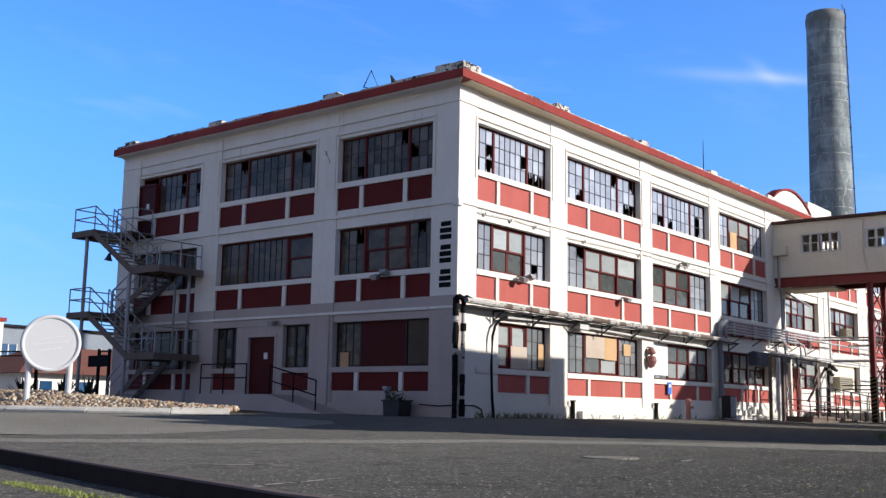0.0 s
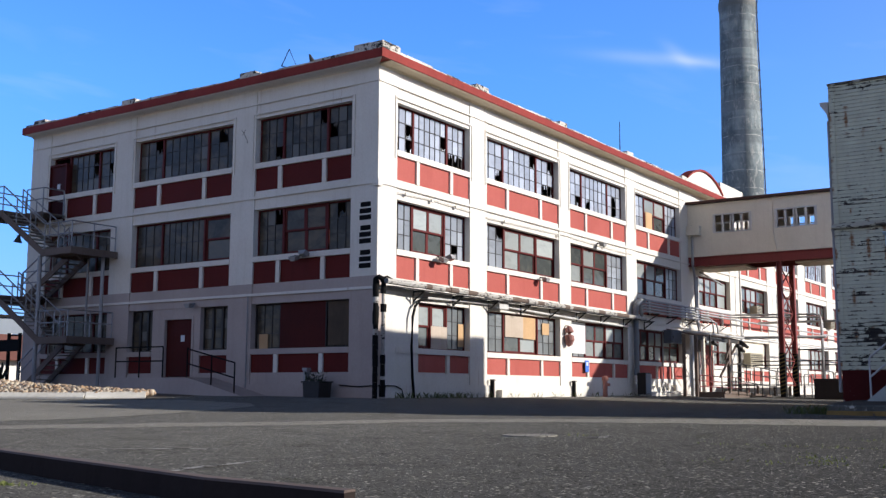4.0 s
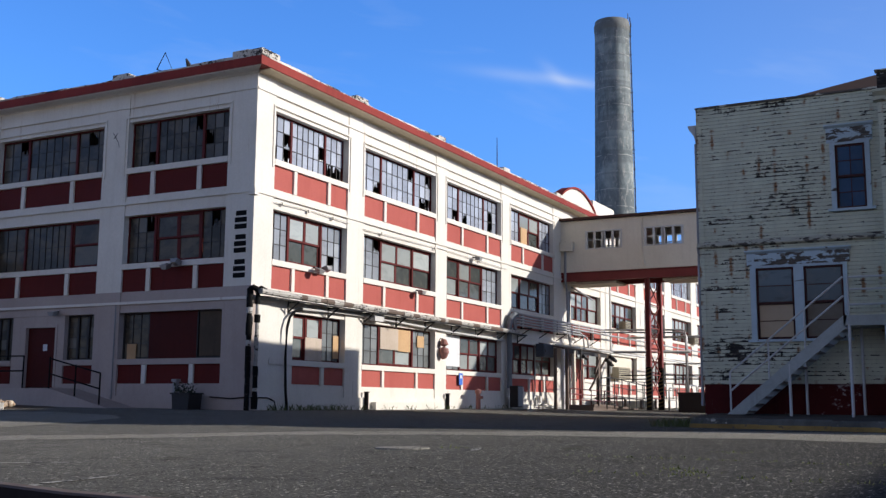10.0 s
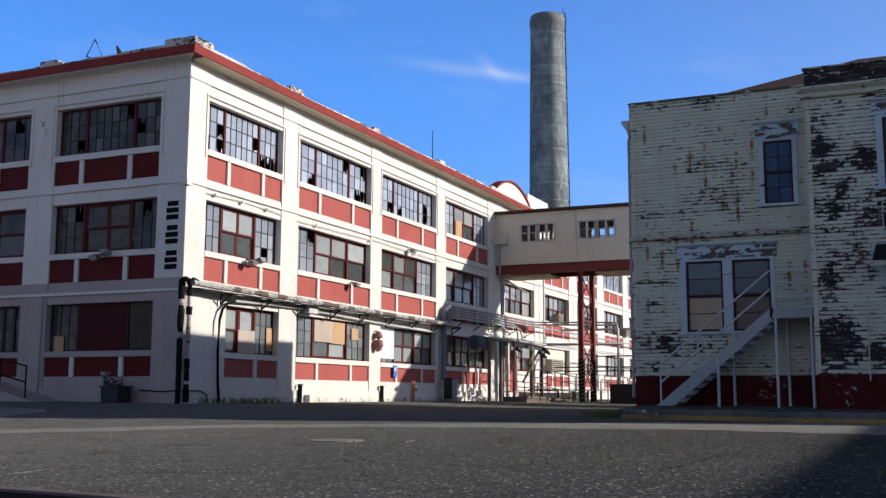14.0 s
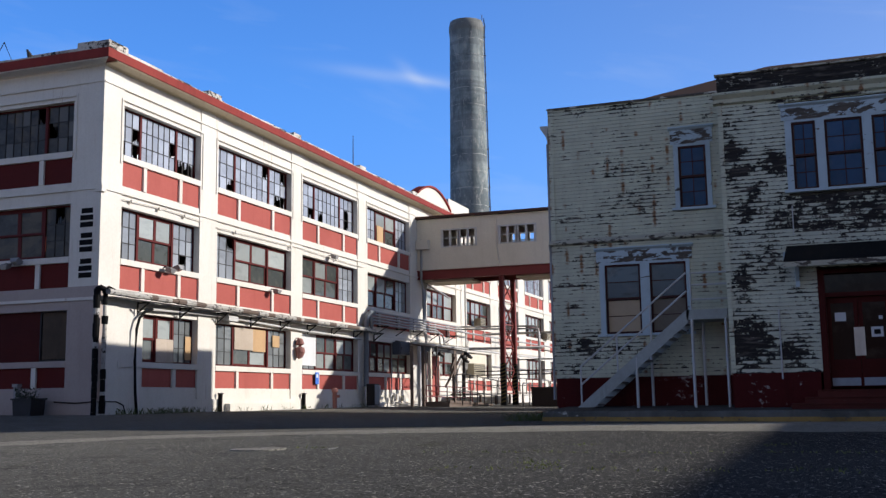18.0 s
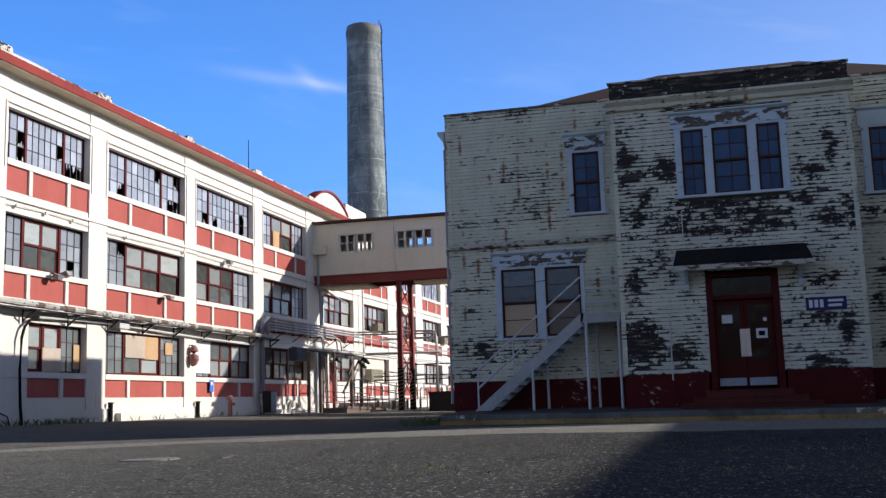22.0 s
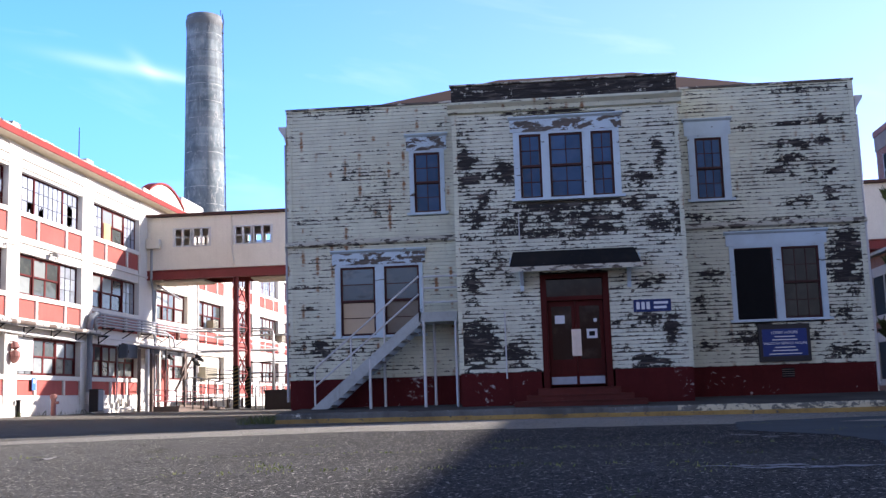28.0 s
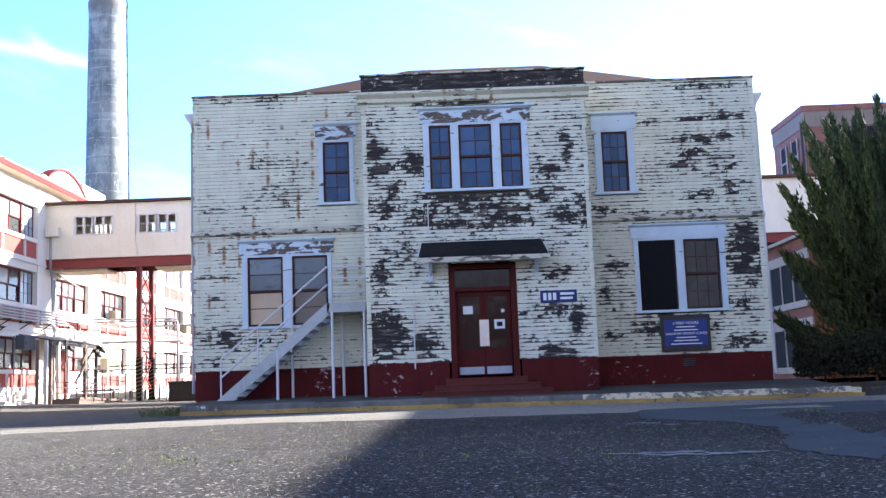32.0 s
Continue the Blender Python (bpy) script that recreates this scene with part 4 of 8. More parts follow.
# relief lines, cornice and parapet
for f, length in ((FL, LEN_L), (FR, LEN_R)):
    mb = MB(f)
    mb.box(0.0 if f is FR else -0.001, length, 0.0, 0.035, 10.62, 10.68)
    for z in (3.80, 7.22):
        mb.box(-0.03, length, 0.0, 0.045, z, z + 0.09)
    for bays in ((LBAYS if f is FL else RBAYS + RFAR),):
        for a, b in bays:
            mb.box(a - 0.14, b + 0.14, 0.0, 0.03, HEAD[2] + 0.13, HEAD[2] + 0.19)
            mb.box(a - 0.14, a - 0.09, 0.0, 0.03, SILL[2] - 0.3, HEAD[2] + 0.13).box(b + 0.09, b + 0.14, 0.0, 0.03, SILL[2] - 0.3, HEAD[2] + 0.13)
    part("moulding", mb, WHITE, factory)
    part("plinth", MB(f).box(-0.05, length, 0.0, 0.06, Z0 - 0.1, 0.78), MAUVE if f is FL else WHITE, factory)
    ov = 0.5
    cove = [(0.0, 11.14), (0.05, 11.14), (0.07, 11.18), (0.12, 11.195), (0.45, 11.20), (0.46, 11.225), (0.0, 11.225)]
    cv = MB(f)
    k = len(cove)
    cv.add([(-v if f is FL else 0.0, v, z) for v, z in cove] + [(length, v, z) for v, z in cove],
           [tuple(range(k))[::-1], tuple(range(k, 2 * k))] + [(q, (q + 1) % k, k + (q + 1) % k, k + q) for q in range(k)])
    # One white cove in truth; the sunlit side's bounce is in its tan.
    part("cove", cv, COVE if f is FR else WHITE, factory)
    part("cornice", MB(f).box(-(ov if f is FL else 0.0), length + 0.1, 0.0, ov, 11.23, 11.515), REDTRIM, factory, "red painted cornice")
for f, length in ((FL, LEN_L), (FR, LEN_R)):
    rng = random.Random(5)
    u = 0.0 if f is FL else 0.001
    while u < length:
        w = rng.uniform(0.5, 1.1)
        part("parapet_stone", MB(f).box(u, min(u + w, length), -0.25, 0.42 + rng.uniform(-0.02, 0.02), 11.519, 11.60 + rng.uniform(-0.02, 0.045)), PARAPET, factory)
        u += w
    blocks = [(0.05, 0.72), (5.2, 5.95), (11.6, 12.4), (17.3, 18.05)] if f is FL else [(-0.42, 0.55), (5.2, 6.05), (11.65, 12.3), (18.3, 19.0), (25.1, 25.8), (34.2, 34.9), (41.2, 41.9), (47.7, 48.4), (54.7, 55.4), (61.7, 62.4)]
    for p, q in blocks:
        h = 11.80 if p < 1 else 11.74
        part("parapet_block", MB(f).prism([(p, 11.522), (q, 11.522), (q, h - 0.02), (q - 0.03, h), (p + 0.03, h), (p, h - 0.02)], "y", -0.3, 0.44), PARAPET, factory)
part("corner_cap", MB().box(CX - 0.09, CX + 0.14, CY - 0.09, CY + 0.14, 7.12, 7.34), WHITE, factory)
arch = [(27.2, 11.4)] + [(27.5 + 5.7 * k / 20, 11.75 + 1.08 * math.sin(math.pi * min(1, 0.06 + 0.94 * k / 20)) ** 0.75) for k in range(21)] + [(33.2, 11.4)]
part("curved_gable", MB(FR).prism(arch, "y", -0.6, -0.25), WHITE, factory, "curved white gable with red coping")
for (p, q), (r, s) in zip(arch[1:-2], arch[2:-1]):
    part("coping_stone", MB(FR).prism([(p, q), (r, s), (r, s + 0.11), (p, q + 0.11)], "y", -0.7, -0.15), REDTRIM, factory)
part("roof_shed", MB(FR).box(34.4, 38.4, -6, -0.8, 11.1, 13.05), WHITE, factory)

# ---- the bridge between the buildings ----
BRX = 52.9
bridge = thing("covered_bridge", "cream covered footbridge on a maroon steel trestle", "bridge", (BRX + 1.2, 2, 7.1))
FB = Matrix(((0, 1, 0, BRX), (-1, 0, 0, CY), (0, 0, 1, 0), (0, 0, 0, 1)))    # u runs away from the factory, v into the bridge
BL = 45.0
wins = [(1.5, 2.35), (2.5, 3.35), (4.75, 5.6), (5.75, 6.65)]
z0, z1, wa, wb = 7.62, 10.42, 8.88, 9.74


def bridge_side(v0, v1):
    mb = MB(FB).box(0, BL, v0, v1, z0, wa).box(0, BL, v0, v1, wb, z1)
    e = [0] + [q for w in wins for q in w] + [BL]
    for i in range(0, len(e), 2):
        mb.box(e[i], e[i + 1], v0, v1, wa, wb)
    part("side_wall", mb, CREAM, bridge)


bridge_side(0, 0.12)
bridge_side(2.3, 2.42)
for v in (0.0, 2.36):
    for a, b in wins:
        w = part("window", MB(FB).box(a - 0.10, b + 0.10, v - 0.03, v + 0.05, wa - 0.07, wa).box(a - 0.10, b + 0.10, v - 0.03, v + 0.05, wb, wb + 0.07)
                 .box(a - 0.10, a + 0.03, v - 0.03, v + 0.05, wa, wb).box(b - 0.03, b + 0.10, v - 0.03, v + 0.05, wa, wb)
, WHITESTEEL, bridge)
        plate("glazing_bar", WHITESTEEL, w, FB, (a + b) / 2 - 0.06, (a + b) / 2 + 0.06, v - 0.02, v + 0.04, wa, wb)
        plate("glazing_bar", WHITESTEEL, w, FB, a, b, v - 0.01, v + 0.03, (wa + wb) / 2 - 0.03, (wa + wb) / 2 + 0.03)
part("roof", MB(FB).prism([(-0.25, 10.42), (1.2, 10.62), (2.7, 10.42), (2.7, 10.56), (1.2, 10.78), (-0.25, 10.56)], "x", 0, BL), ROOFBROWN, bridge)
part("floor", MB(FB).box(0, BL, 0.05, 2.35, 7.5, 7.6), ROOFBROWN, bridge)
part("skirt_board", MB(FB).box(0, BL, -0.03, 0.0, 7.62, 7.95), CREAM, bridge)
for v in (-0.05, 2.25):
    part("girder", MB(FB).box(0, BL, v, v + 0.22, 7.12, 7.17).box(0, BL, v + 0.08, v + 0.14, 7.17, 7.55).box(0, BL, v, v + 0.22, 7.55, 7.60), STEELRED, bridge)
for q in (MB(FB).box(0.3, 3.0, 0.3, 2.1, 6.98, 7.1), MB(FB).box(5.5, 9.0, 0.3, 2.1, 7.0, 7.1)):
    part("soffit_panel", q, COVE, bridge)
for v in (0.0, 2.16):
    part("trestle_post", MB(FB).box(4.62, 4.67, v, v + 0.26, 0.3, 7.12).box(4.67, 4.81, v + 0.1, v + 0.16, 0.3, 7.12).box(4.81, 4.86, v, v + 0.26, 0.3, 7.12), STEELRED, bridge)
    part("sleeve", MB(FB).box(4.60, 4.88, v - 0.002, v + 0.262, 0.3, 2.5), BLACK, bridge, "black painted foot of the post")
    for k in range(11):
        part("warning_stripe", MB(FB).prism([(4.60, 0.42 + 0.19 * k), (4.88, 0.52 + 0.19 * k), (4.88, 0.58 + 0.19 * k), (4.60, 0.48 + 0.19 * k)], "y", v - 0.008, v - 0.004), DULLYELLOW, bridge, "faded yellow warning stripe")
for k in range(5):
    za, zb = 0.9 + k * 1.22, 0.9 + (k + 1) * 1.22
    part("lacing", MB(FB).bar((4.74, 0.2, za), (4.74, 2.2, zb), 0.05), STEELRED, bridge)
    part("lacing", MB(FB).bar((4.74, 2.2, za), (4.74, 0.2, zb), 0.05), STEELRED, bridge)
    part("strut", MB(FB).bar((4.74, 0.2, za), (4.74, 2.2, za), 0.05), STEELRED, bridge)
part("downpipe", MB(FB).tube([(4.55, -0.06, 10.4), (4.55, -0.06, 8.6), (4.7, -0.06, 7.6)], 0.04), CREAM, bridge)
part("junction_box", MB(FB).box(0.05, 0.75, -0.35, -0.02, 8.75, 9.25), CREAM, bridge)

# ---- the chimney ----
SX, SY = 99.96, 32.81
stack = thing("chimney_stack", "tall round concrete chimney with dark rain stains and a ladder", "chimney", (SX, SY, 0))
prof = [(-1, 2.45), (16, 2.04), (37.6, 1.77), (38.5, 1.79), (38.6, 1.84), (39.2, 1.84), (39.3, 1.79), (39.65, 1.74)]
n = 40
shaft = MB()
shaft.add([(SX + r * math.cos(k * math.tau / n), SY + r * math.sin(k * math.tau / n), z) for z, r in prof for k in range(n)],
          [(i * n + k, i * n + (k + 1) % n, (i + 1) * n + (k + 1) % n, (i + 1) * n + k) for i in range(len(prof) - 1) for k in range(n)] + [tuple(range((len(prof) - 1) * n, len(prof) * n))])
smooth_shade(part("shaft", shaft, CHIMNEY, stack))
for z in np.arange(8, 40.0, 0.5):
    r = float(np.interp(z, [p[0] for p in prof], [p[1] for p in prof]))
    a = radians(-80)
    c, s = math.cos(a), math.sin(a)
    for w in (-0.22, 0.22):
        part("ladder_rail", MB().bar((SX + (r + 0.1) * c - w * s, SY + (r + 0.1) * s + w * c, z), (SX + (r + 0.1) * c - w * s, SY + (r + 0.1) * s + w * c, z + 0.5), 0.05), DARKMETAL, stack)
    rung = MB()
    rung.bar((SX + (r + 0.1) * c - 0.22 * s, SY + (r + 0.1) * s + 0.22 * c, z), (SX + (r + 0.1) * c + 0.22 * s, SY + (r + 0.1) * s - 0.22 * c, z), 0.05)
    if int(z * 2) % 4 == 0:
        rung.bar((SX + r * c, SY + r * s, z), (SX + (r + 0.2) * c, SY + (r + 0.2) * s, z), 0.09)
    part("ladder_rung", rung, DARKMETAL, stack)
part("lightning_rod", MB().tube([(SX - 0.6, 30.9, 39.5), (SX - 0.6, 30.9, 40.1)], 0.04), DARKMETAL, stack)

# ---- the peeling wooden office ----
office = thing("wooden_office_building", "two-storey office of badly flaking white clapboard on a red base", "building", (WX + 5, -0.8, 0.35))
YL, YR, BYL, BYR = 6.6, -8.3, 1.98, -3.6
DEEP = 39.5
BASE = 1.15                       # top of the red base
TOPW, TOPB = 8.42, 8.38
OPEN_W = [(2.36, 3.30, 5.42, 7.57), (3.02, 5.36, 2.22, 4.50), (-5.08, -4.03, 5.42, 7.57), (-7.28, -4.90, 2.26, 4.54)]
OPEN_B = [(-2.1, 0.46, 5.36, 7.5), (-1.7, -0.03, 0.75, 3.5)]


def board_rows(front, y0, y1, z0, z1, holes, step=0.096, lap=0.02, along="y", sign=-1):
    """Lapped boards on one wall, cut round the openings, one mesh each. front: place of the wall's outer face."""
    z = z0
    while z < z1 - 0.01:
        t = min(z + step, z1)
        runs = [(y0, y1)]
        for a, b, c, d in holes:
            if c < t - 0.002 and d > z + 0.002:
                runs = [r for p, q in runs for r in ((p, min(q, a)), (max(p, b), q)) if r[1] - r[0] > 0.01]
        for p, q in runs:
            poly = [(front, z), (front + sign * lap, z + 0.004), (front + sign * 0.004, t + 0.004), (front - sign * 0.05, t), (front - sign * 0.05, z)]
            yield MB().prism(poly, "y" if along == "y" else "x", p, q)
        z = t


def clapboards(*args, **kw):
    """The same rows joined, for walls that are hardly seen."""
    mb = MB()
    for m in board_rows(*args, **kw):
        mb.add(m.v, m.f)
    return mb


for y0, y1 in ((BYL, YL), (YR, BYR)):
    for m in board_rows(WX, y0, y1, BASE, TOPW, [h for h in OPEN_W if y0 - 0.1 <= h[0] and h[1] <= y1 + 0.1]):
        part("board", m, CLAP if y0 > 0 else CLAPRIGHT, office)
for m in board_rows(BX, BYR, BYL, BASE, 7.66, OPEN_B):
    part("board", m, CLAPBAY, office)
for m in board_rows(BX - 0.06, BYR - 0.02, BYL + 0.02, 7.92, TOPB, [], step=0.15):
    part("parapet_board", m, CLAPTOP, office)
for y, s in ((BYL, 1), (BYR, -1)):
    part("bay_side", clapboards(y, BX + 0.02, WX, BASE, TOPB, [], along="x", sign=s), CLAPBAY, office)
for y, s in ((YL, 1), (YR, -1)):
    part("side_wall", clapboards(y, WX + 0.02, DEEP, BASE, TOPW - 0.1, [], along="x", sign=s), CLAP, office)
part("rear_wall", MB().box(DEEP - 0.1, DEEP, YR, YL, 0.3, TOPW - 0.1), CLAP, office)
part("roof", MB().add([(WX + 0.5, YL - 0.3, 8.3), (WX + 0.5, YR + 0.3, 8.3), (DEEP, YR + 0.3, 8.3), (DEEP, YL - 0.3, 8.3), (WX + 5.8, 1.0, 10.75), (WX + 5.8, -3.3, 10.75), (DEEP - 5.5, -3.3, 10.75), (DEEP - 5.5, 1.0, 10.75)],
                      [(0, 1, 5, 4), (1, 2, 6, 5), (2, 3, 7, 6), (3, 0, 4, 7), (4, 5, 6, 7), (3, 2, 1, 0)]), ROOFBROWN, office, "low brown hipped roof")
for q in (MB().box(WX - 0.06, WX + 0.12, BYL + 0.03, YL + 0.05, TOPW, TOPW + 0.05), MB().box(WX - 0.06, WX + 0.12, YR - 0.05, BYR - 0.03, TOPW, TOPW + 0.05)):
    part("coping", q, BAREEDGE, office)
part("bay_coping", MB().box(BX - 0.12, BX + 0.1, BYR - 0.06, BYL + 0.06, TOPB + 0.004, TOPB + 0.04), FASCIA, office)
part("bay_cornice", MB().prism([(BX + 0.05, 7.66), (BX - 0.10, 7.68), (BX - 0.14, 7.78), (BX - 0.26, 7.86), (BX - 0.26, 7.92), (BX + 0.05, 7.92)], "y", BYR - 0.12, BYL + 0.12), CLAP, office)
for y0, y1 in ((BYL + 0.02, YL + 0.08), (YR - 0.08, BYR - 0.02)):
    part("belt_course", MB().prism([(WX - 0.02, 4.66), (WX - 0.13, 4.70), (WX - 0.13, 4.74), (WX - 0.02, 4.84)], "y", y0, y1), FASCIA, office)
for q in (MB().box(WX - 0.02, DEEP, YR, YL, 0.1, BASE - 0.005), MB().box(BX - 0.02, WX - 0.02, BYR, -1.75, 0.1, BASE - 0.005), MB().box(BX - 0.02, WX - 0.02, 0.02, BYL, 0.1, BASE - 0.005), MB().box(BX + 0.1, WX - 0.02, -1.75, 0.02, 0.1, 0.7)):
    part("base", q, REDBASE, office, "flaking dark red painted base")
for q in (MB().box(WX - 0.03, WX + 0.05, YL - 0.10, YL + 0.03, BASE, TOPW), MB().box(WX - 0.03, WX + 0.05, YR - 0.03, YR + 0.10, BASE, TOPW),
          MB().box(BX - 0.03, BX + 0.05, BYL - 0.08, BYL + 0.03, BASE, 7.66), MB().box(BX - 0.03, BX + 0.05, BYR - 0.03, BYR + 0.08, BASE, 7.66)):
    part("corner_board", q, CLAP, office)
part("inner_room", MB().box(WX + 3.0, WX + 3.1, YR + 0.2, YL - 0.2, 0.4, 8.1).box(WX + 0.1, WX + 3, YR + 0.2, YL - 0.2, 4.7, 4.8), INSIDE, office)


def wood_window(front, y0, y1, z0, z1, lights, grid=(3, 2), glass=DARKGLASS, header=0.48, blinds=(), head=TRIM):
    """A white framed wooden window; lights: (y0, y1) of each double-hung sash; the broad head board is header high."""
    win = part("window", MB().box(front - 0.05, front + 0.06, y0 - 0.07, y1 + 0.07, z1 - header + 0.06, z1 - 0.05), head, office)
    part("head_cap", MB().prism([(front - 0.05, z1 - 0.05), (front - 0.12, z1), (front - 0.12, z1 + 0.035), (front + 0.04, z1 + 0.05), (front + 0.04, z1 - 0.05)], "y", y0 - 0.11, y1 + 0.11), TRIM, win)
    part("head_rail", MB().box(front - 0.035, front + 0.06, y0, y1, z1 - header, z1 - header + 0.06), TRIM, win)
    part("window_sill", MB().box(front - 0.11, front + 0.06, y0 - 0.08, y1 + 0.08, z0 - 0.02, z0 + 0.045), TRIM, win)
    e = [y0] + [q for l in sorted(lights) for q in l] + [y1]
    for i in range(0, len(e), 2):
        part("window_frame", MB().box(front - 0.045, front + 0.06, e[i], e[i + 1], z0 + 0.045, z1 - header), TRIM, win)
    for i, (a, b) in enumerate(sorted(lights)):
        lo, hi = z0 + 0.05, z1 - header
        mid = (lo + hi) / 2
        sash = MB()
        for s0, s1, x in ((mid - 0.02, hi, front + 0.02), (lo, mid + 0.02, front + 0.06)):
            sash.box(x - 0.02, x + 0.02, a, a + 0.05, s0, s1).box(x - 0.02, x + 0.02, b - 0.05, b, s0, s1)
            sash.box(x - 0.02, x + 0.02, a + 0.05, b - 0.05, s0, s0 + 0.05).box(x - 0.02, x + 0.02, a + 0.05, b - 0.05, s1 - 0.05, s1)
            gx, gzz = grid
            for k in range(1, gx):
                u = a + 0.05 + (b - a - 0.1) * k / gx
                plate("glazing_bar", SASHRED, win, I4, x - 0.012, x + 0.012, u - 0.01, u + 0.01, s0 + 0.05, s1 - 0.05)
            for k in range(1, gzz):
                v = s0 + 0.05 + (s1 - s0 - 0.1) * k / gzz
                plate("glazing_bar", SASHRED, win, I4, x - 0.011, x + 0.011, a + 0.05, b - 0.05, v - 0.01, v + 0.01)
            for cx in range(gx):
                for cz in range(gzz):
                    pa, pb = a + 0.05 + (b - a - 0.1) * cx / gx + 0.01, a + 0.05 + (b - a - 0.1) * (cx + 1) / gx - 0.01
                    qa, qb = s0 + 0.05 + (s1 - s0 - 0.1) * cz / gzz + 0.01, s0 + 0.05 + (s1 - s0 - 0.1) * (cz + 1) / gzz - 0.01
                    m = blinds[i] if blinds and s0 == lo else glass
                    plate("pane", m, win, I4, x, x + 0.005, pa, pb, qa, qb)
        part("sash", sash, SASHRED, win)
    return win


wood_window(WX, 2.36, 3.30, 5.42, 7.57, [(2.48, 3.18)], grid=(2, 2), head=HEADBOARD)
wood_window(WX, 3.02, 5.36, 2.22, 4.50, [(3.12, 4.05), (4.29, 5.22)], grid=(1, 2), header=0.42, glass=TEALGLASS, blinds=(DIMBLIND, BLIND), head=HEADBOARD)
wood_window(WX, -5.08, -4.03, 5.42, 7.57, [(-4.90, -4.21)])
wood_window(WX, -7.28, -4.90, 2.26, 4.54, [(-5.99, -5.02), (-7.13, -6.20)], header=0.40, glass=DOORGLASS)
wood_window(BX, -2.15, 0.48, 5.38, 7.48, [(-0.21, 0.33), (-1.24, -0.41), (-1.99, -1.45)], header=0.42, grid=(2, 2), head=HEADBOARD)
part("black_screen", MB().box(WX - 0.03, WX + 0.0, -5.94, -5.02, 2.31, 4.11), BLACK, office, "black sheet over one window")

# entrance
entry = part("entrance_frame", MB().box(BX - 0.03, BX + 0.25, -1.7, -1.55, 0.75, 3.5).box(BX - 0.03, BX + 0.25, -0.18, -0.03, 0.75, 3.5).box(BX - 0.03, BX + 0.25, -1.55, -0.18, 3.40, 3.5).box(BX + 0.02, BX + 0.25, -1.55, -0.18, 2.86, 2.96), DOORRED, office)
part("transom_pane", MB().box(BX + 0.15, BX + 0.16, -1.55, -0.18, 2.96, 3.40), DOORGLASS, entry)
for y0, y1 in ((-0.86, -0.19), (-1.54, -0.87)):
    leaf = part("door", MB().box(BX + 0.14, BX + 0.19, y0, y1, 0.80, 1.42).box(BX + 0.14, BX + 0.19, y0, y0 + 0.09, 1.42, 2.85).box(BX + 0.14, BX + 0.19, y1 - 0.09, y1, 1.42, 2.85).box(BX + 0.14, BX + 0.19, y0 + 0.09, y1 - 0.09, 2.72, 2.85), DOORRED, office, "red door leaf with a tall pane")
    part("pane", MB().box(BX + 0.16, BX + 0.17, y0 + 0.09, y1 - 0.09, 1.42, 2.72), DOORGLASS, leaf)
    part("kick_plate", MB().box(BX + 0.13, BX + 0.14, y0 + 0.03, y1 - 0.03, 0.82, 1.0), plain("steel_kick_plate", (0.30, 0.34, 0.40), 0.5, 0.4), leaf)
    ym = y0 + 0.05 if y0 > -0.9 else y1 - 0.05
    part("push_plate", MB().box(BX + 0.10, BX + 0.14, ym - 0.06, ym + 0.06, 1.5, 2.15), plain("steel_push_plate", (0.6, 0.56, 0.5), 0.35, 0.5), leaf, "worn steel pull plate")
part("notice", MB().box(BX + 0.15, BX + 0.158, -0.6, -0.36, 2.3, 2.5), WHITEBOARD, entry)
part("sticker", MB().box(BX + 0.15, BX + 0.158, -1.38, -1.12, 1.92, 2.15), WHITEBOARD, entry)
part("sticker_mark", MB().box(BX + 0.146, BX + 0.149, -1.32, -1.18, 1.98, 2.09), BLACK, entry)
part("small_notice", MB().box(BX + 0.15, BX + 0.158, -1.38, -1.3, 2.32, 2.4), WHITEBOARD, entry)
for k, (d, z) in enumerate(((0.0, 0.74), (0.30, 0.58), (0.58, 0.44))):
    part("step", MB().prism([(BX + 0.12, 0.2), (BX - 0.30 - d, 0.2), (BX - 0.30 - d, z - 0.03), (BX - 0.33 - d, z - 0.025), (BX - 0.33 - d, z), (BX + 0.12, z)], "y", -1.85 - 0.28 * k, 0.12 + 0.28 * k), STEPRED, office, "worn dull red step")
felt = MB().add([(BX - 0.02, -2.36, 4.10), (BX - 0.02, 0.60, 4.10), (BX - 0.67, 0.68, 3.66), (BX - 0.67, -2.46, 3.66), (BX - 0.02, -2.40, 3.94), (BX - 0.02, 0.62, 3.94), (BX - 0.67, 0.68, 3.62), (BX - 0.67, -2.46, 3.62)],
                [(0, 1, 2, 3), (7, 6, 5, 4), (3, 2, 6, 7), (1, 5, 6, 2), (0, 3, 7, 4), (0, 4, 5, 1)])
awning = part("awning", felt, FELT, office, "small felt-covered canopy over the entrance")
rng = random.Random(5)
for k in range(12):
    y = -2.20 + 0.22 * k
    part("felt_lap", MB().prism([(BX - 0.05, 4.090), (BX - 0.655, 3.680), (BX - 0.675, 3.668), (BX - 0.675, 3.65), (BX - 0.05, 4.06)], "y", y, y + rng.uniform(0.12, 0.22)), FELT, awning)
part("soffit", MB().prism([(BX - 0.02, 3.93), (BX - 0.64, 3.60), (BX - 0.64, 3.58), (BX - 0.02, 3.91)], "y", -2.42, 0.64), CLAPRIGHT, awning)
part("fascia", MB().box(BX - 0.70, BX - 0.66, -2.50, 0.70, 3.53, 3.645), FASCIA, awning, "peeling white fascia")
for y in (0.64, -2.48):
    part("side_board", MB().prism([(BX - 0.02, 3.88), (BX - 0.66, 3.53), (BX - 0.66, 3.62), (BX - 0.02, 3.97)], "y", y, y + 0.04), TRIM, awning)
